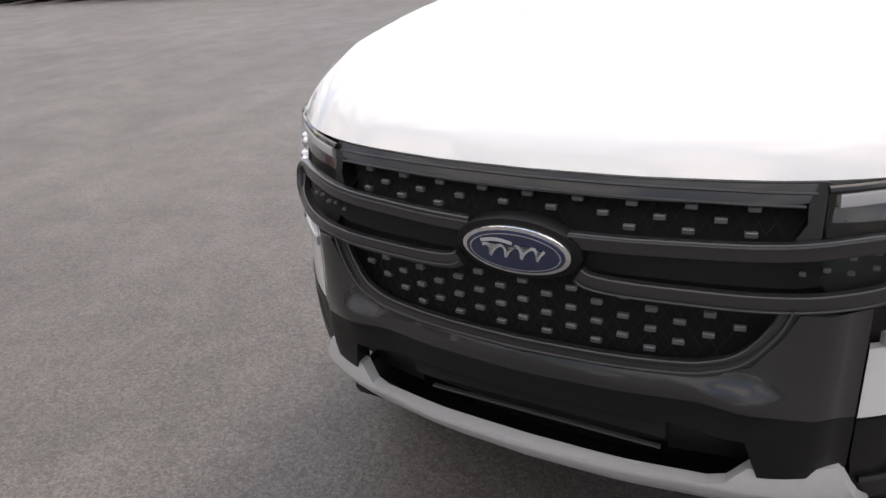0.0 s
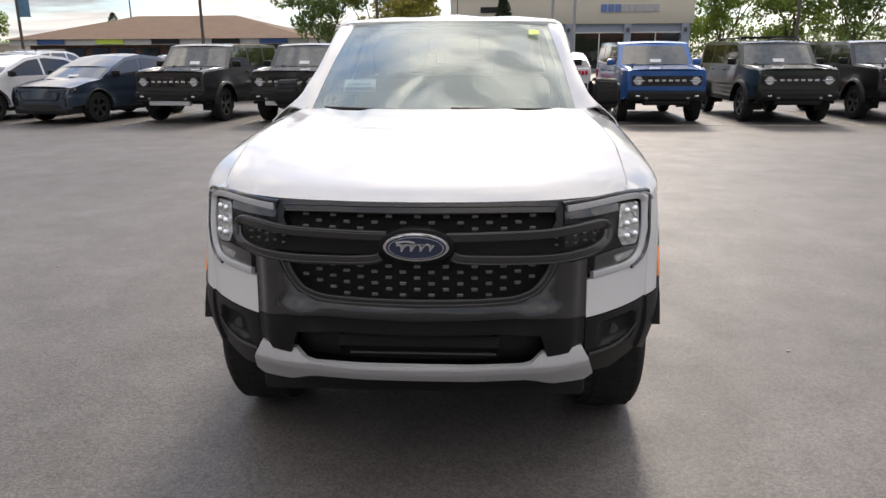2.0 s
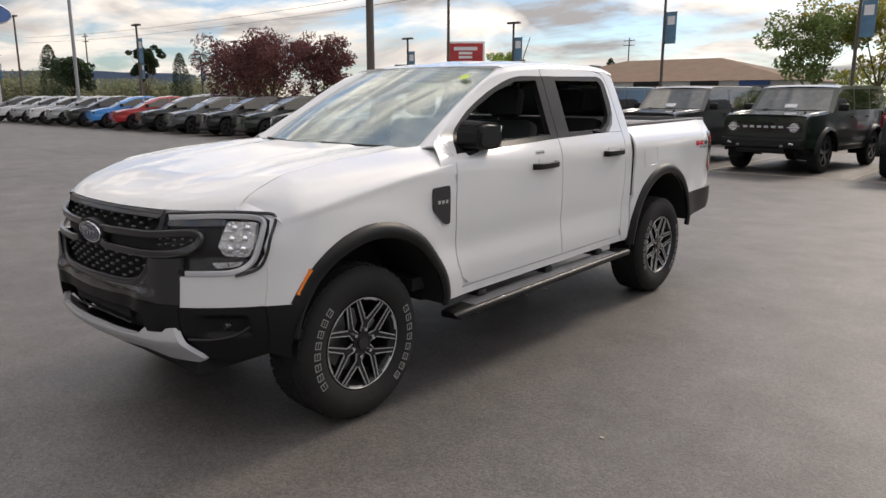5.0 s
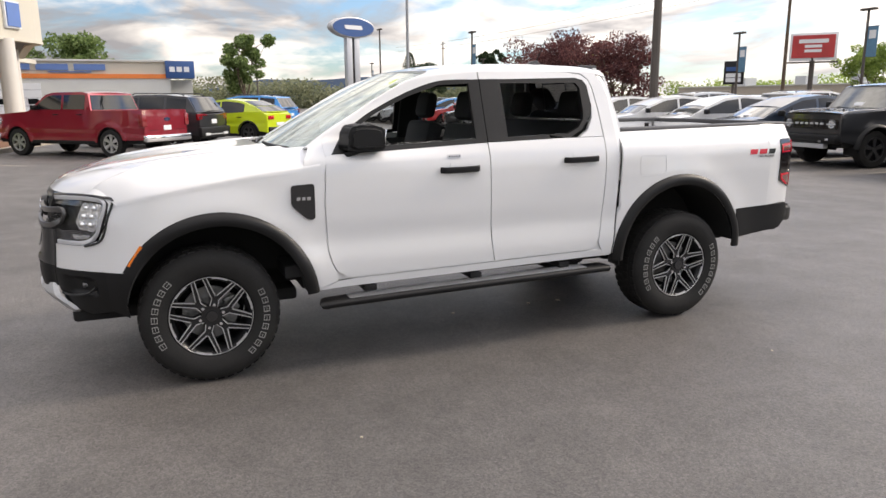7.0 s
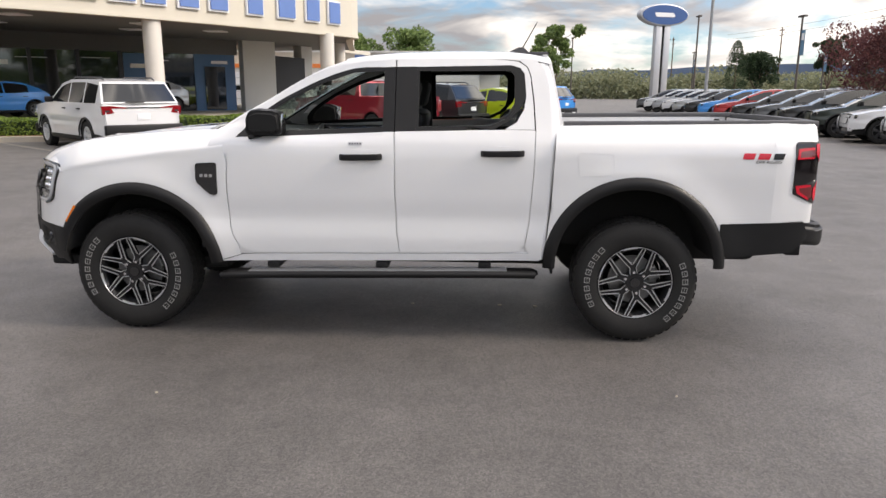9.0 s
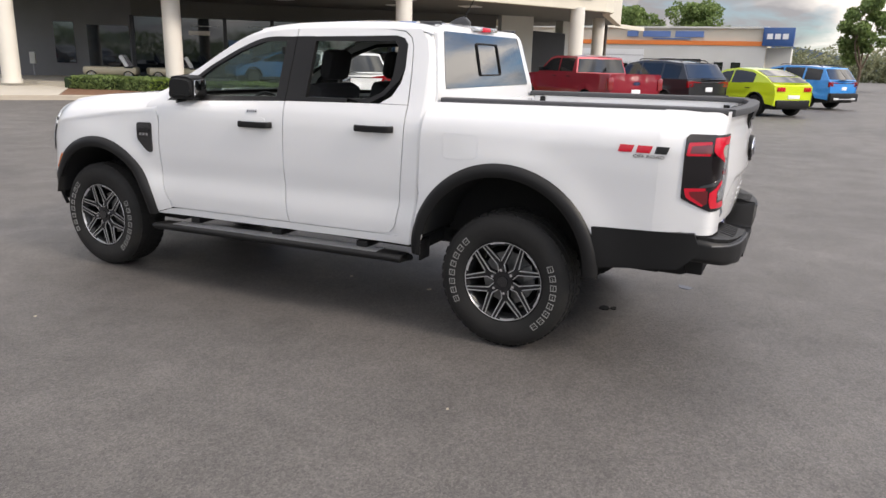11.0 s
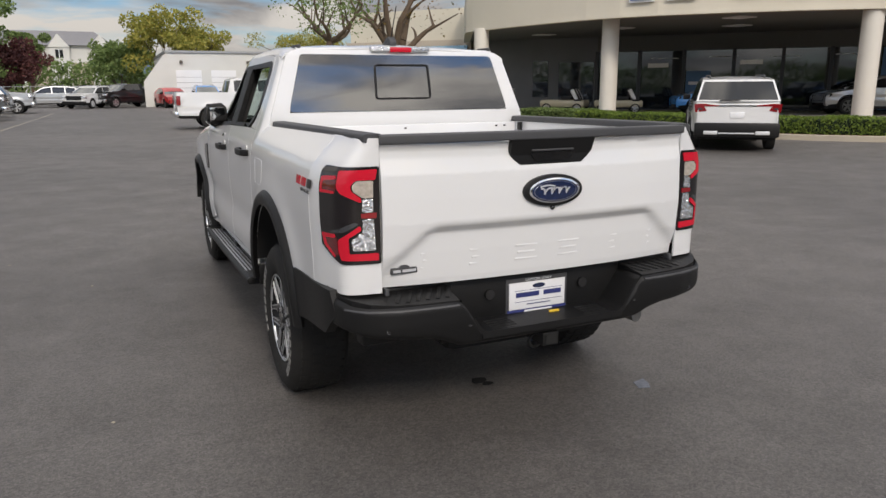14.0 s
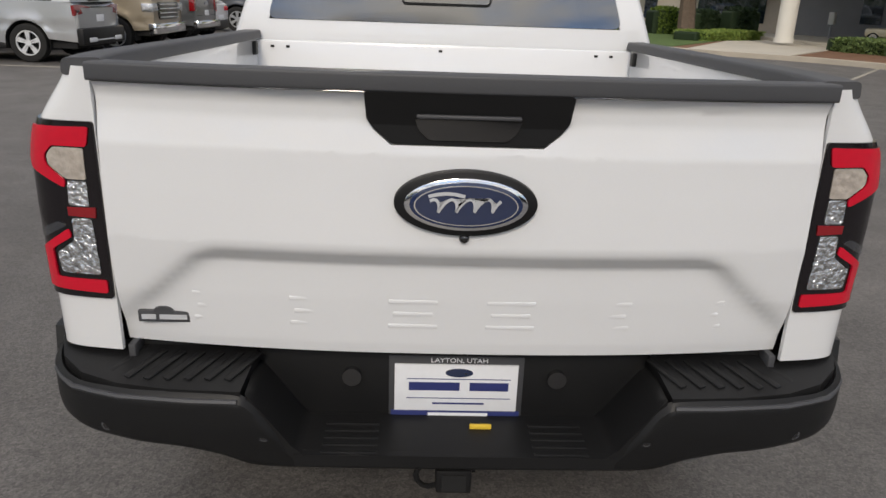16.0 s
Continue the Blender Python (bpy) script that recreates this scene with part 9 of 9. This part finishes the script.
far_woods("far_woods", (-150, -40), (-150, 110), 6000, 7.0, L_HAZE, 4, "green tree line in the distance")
far_woods("far_woods", (-140, 118), (-40, 135), 5000, 6.0, L_BRIGHT, 5, "bright green tree line in the distance")
far_woods("far_woods", (-30, 125), (110, 110), 6000, 8.0, L_GREEN, 6, "green tree line in the distance")
far_woods("far_woods", (-60, -110), (60, -118), 6000, 7.0, L_GREEN, 8, "green tree line in the distance")
far_woods("far_woods", (60, -110), (80, 110), 7000, 7.0, L_GREEN, 9, "green tree line in the distance")
# ridge on the horizon; its blue is distance haze put into the colour
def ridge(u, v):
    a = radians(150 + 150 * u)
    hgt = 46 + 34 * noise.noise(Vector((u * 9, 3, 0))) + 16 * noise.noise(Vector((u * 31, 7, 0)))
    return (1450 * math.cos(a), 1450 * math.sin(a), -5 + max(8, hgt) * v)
place("far_ridge", patch(ridge, 90, 3), M_RIDGE, None, "mountain ridge on the horizon, coloured with blue distance haze", "structure")

# -- small things on the asphalt --
rng = random.Random(5)
def litter(x, y, r, material, name, label):
    bm = bmesh.new()
    pts = [(x + r * (0.7 + .5 * rng.random()) * math.cos(a), y + r * (.5 + .4 * rng.random()) * math.sin(a)) for a in [2 * math.pi * i / 7 for i in range(7)]]
    tagged(part(name, prism(pts, "z", .001, .006), material, None, label), category="litter", group="litter on the asphalt")
for x, y, r in ((.19, 2.70, .022), (.18, 2.44, .02), (.19, 1.79, .014), (1.75, 3.35, .010), (2.6, -.5, .010), (3.4, 1.2, .008), (-2.2, -1.2, .012), (2.4, 5.6, .009), (3.0, 4.3, .008), (-1.5, 5.6, .012), (1.9, .6, .01), (-3.1, 2.0, .015)):
    litter(x, y, r, M_GRIT, "dry_leaf", "small pale dry leaf lying on the asphalt")
for x, y, r in ((-.07, 3.64, .045), (-.10, 3.70, .03)):
    litter(x, y, r, M_WELL, "debris", "dark scrap lying on the asphalt")
flat("chalk_mark", [(-.90, 4.00), (-.82, 4.02), (-.80, 4.09), (-.86, 4.11), (-.89, 4.06)], .001, .0035, M_BLUEMARK, "faint blue paint mark on the asphalt")
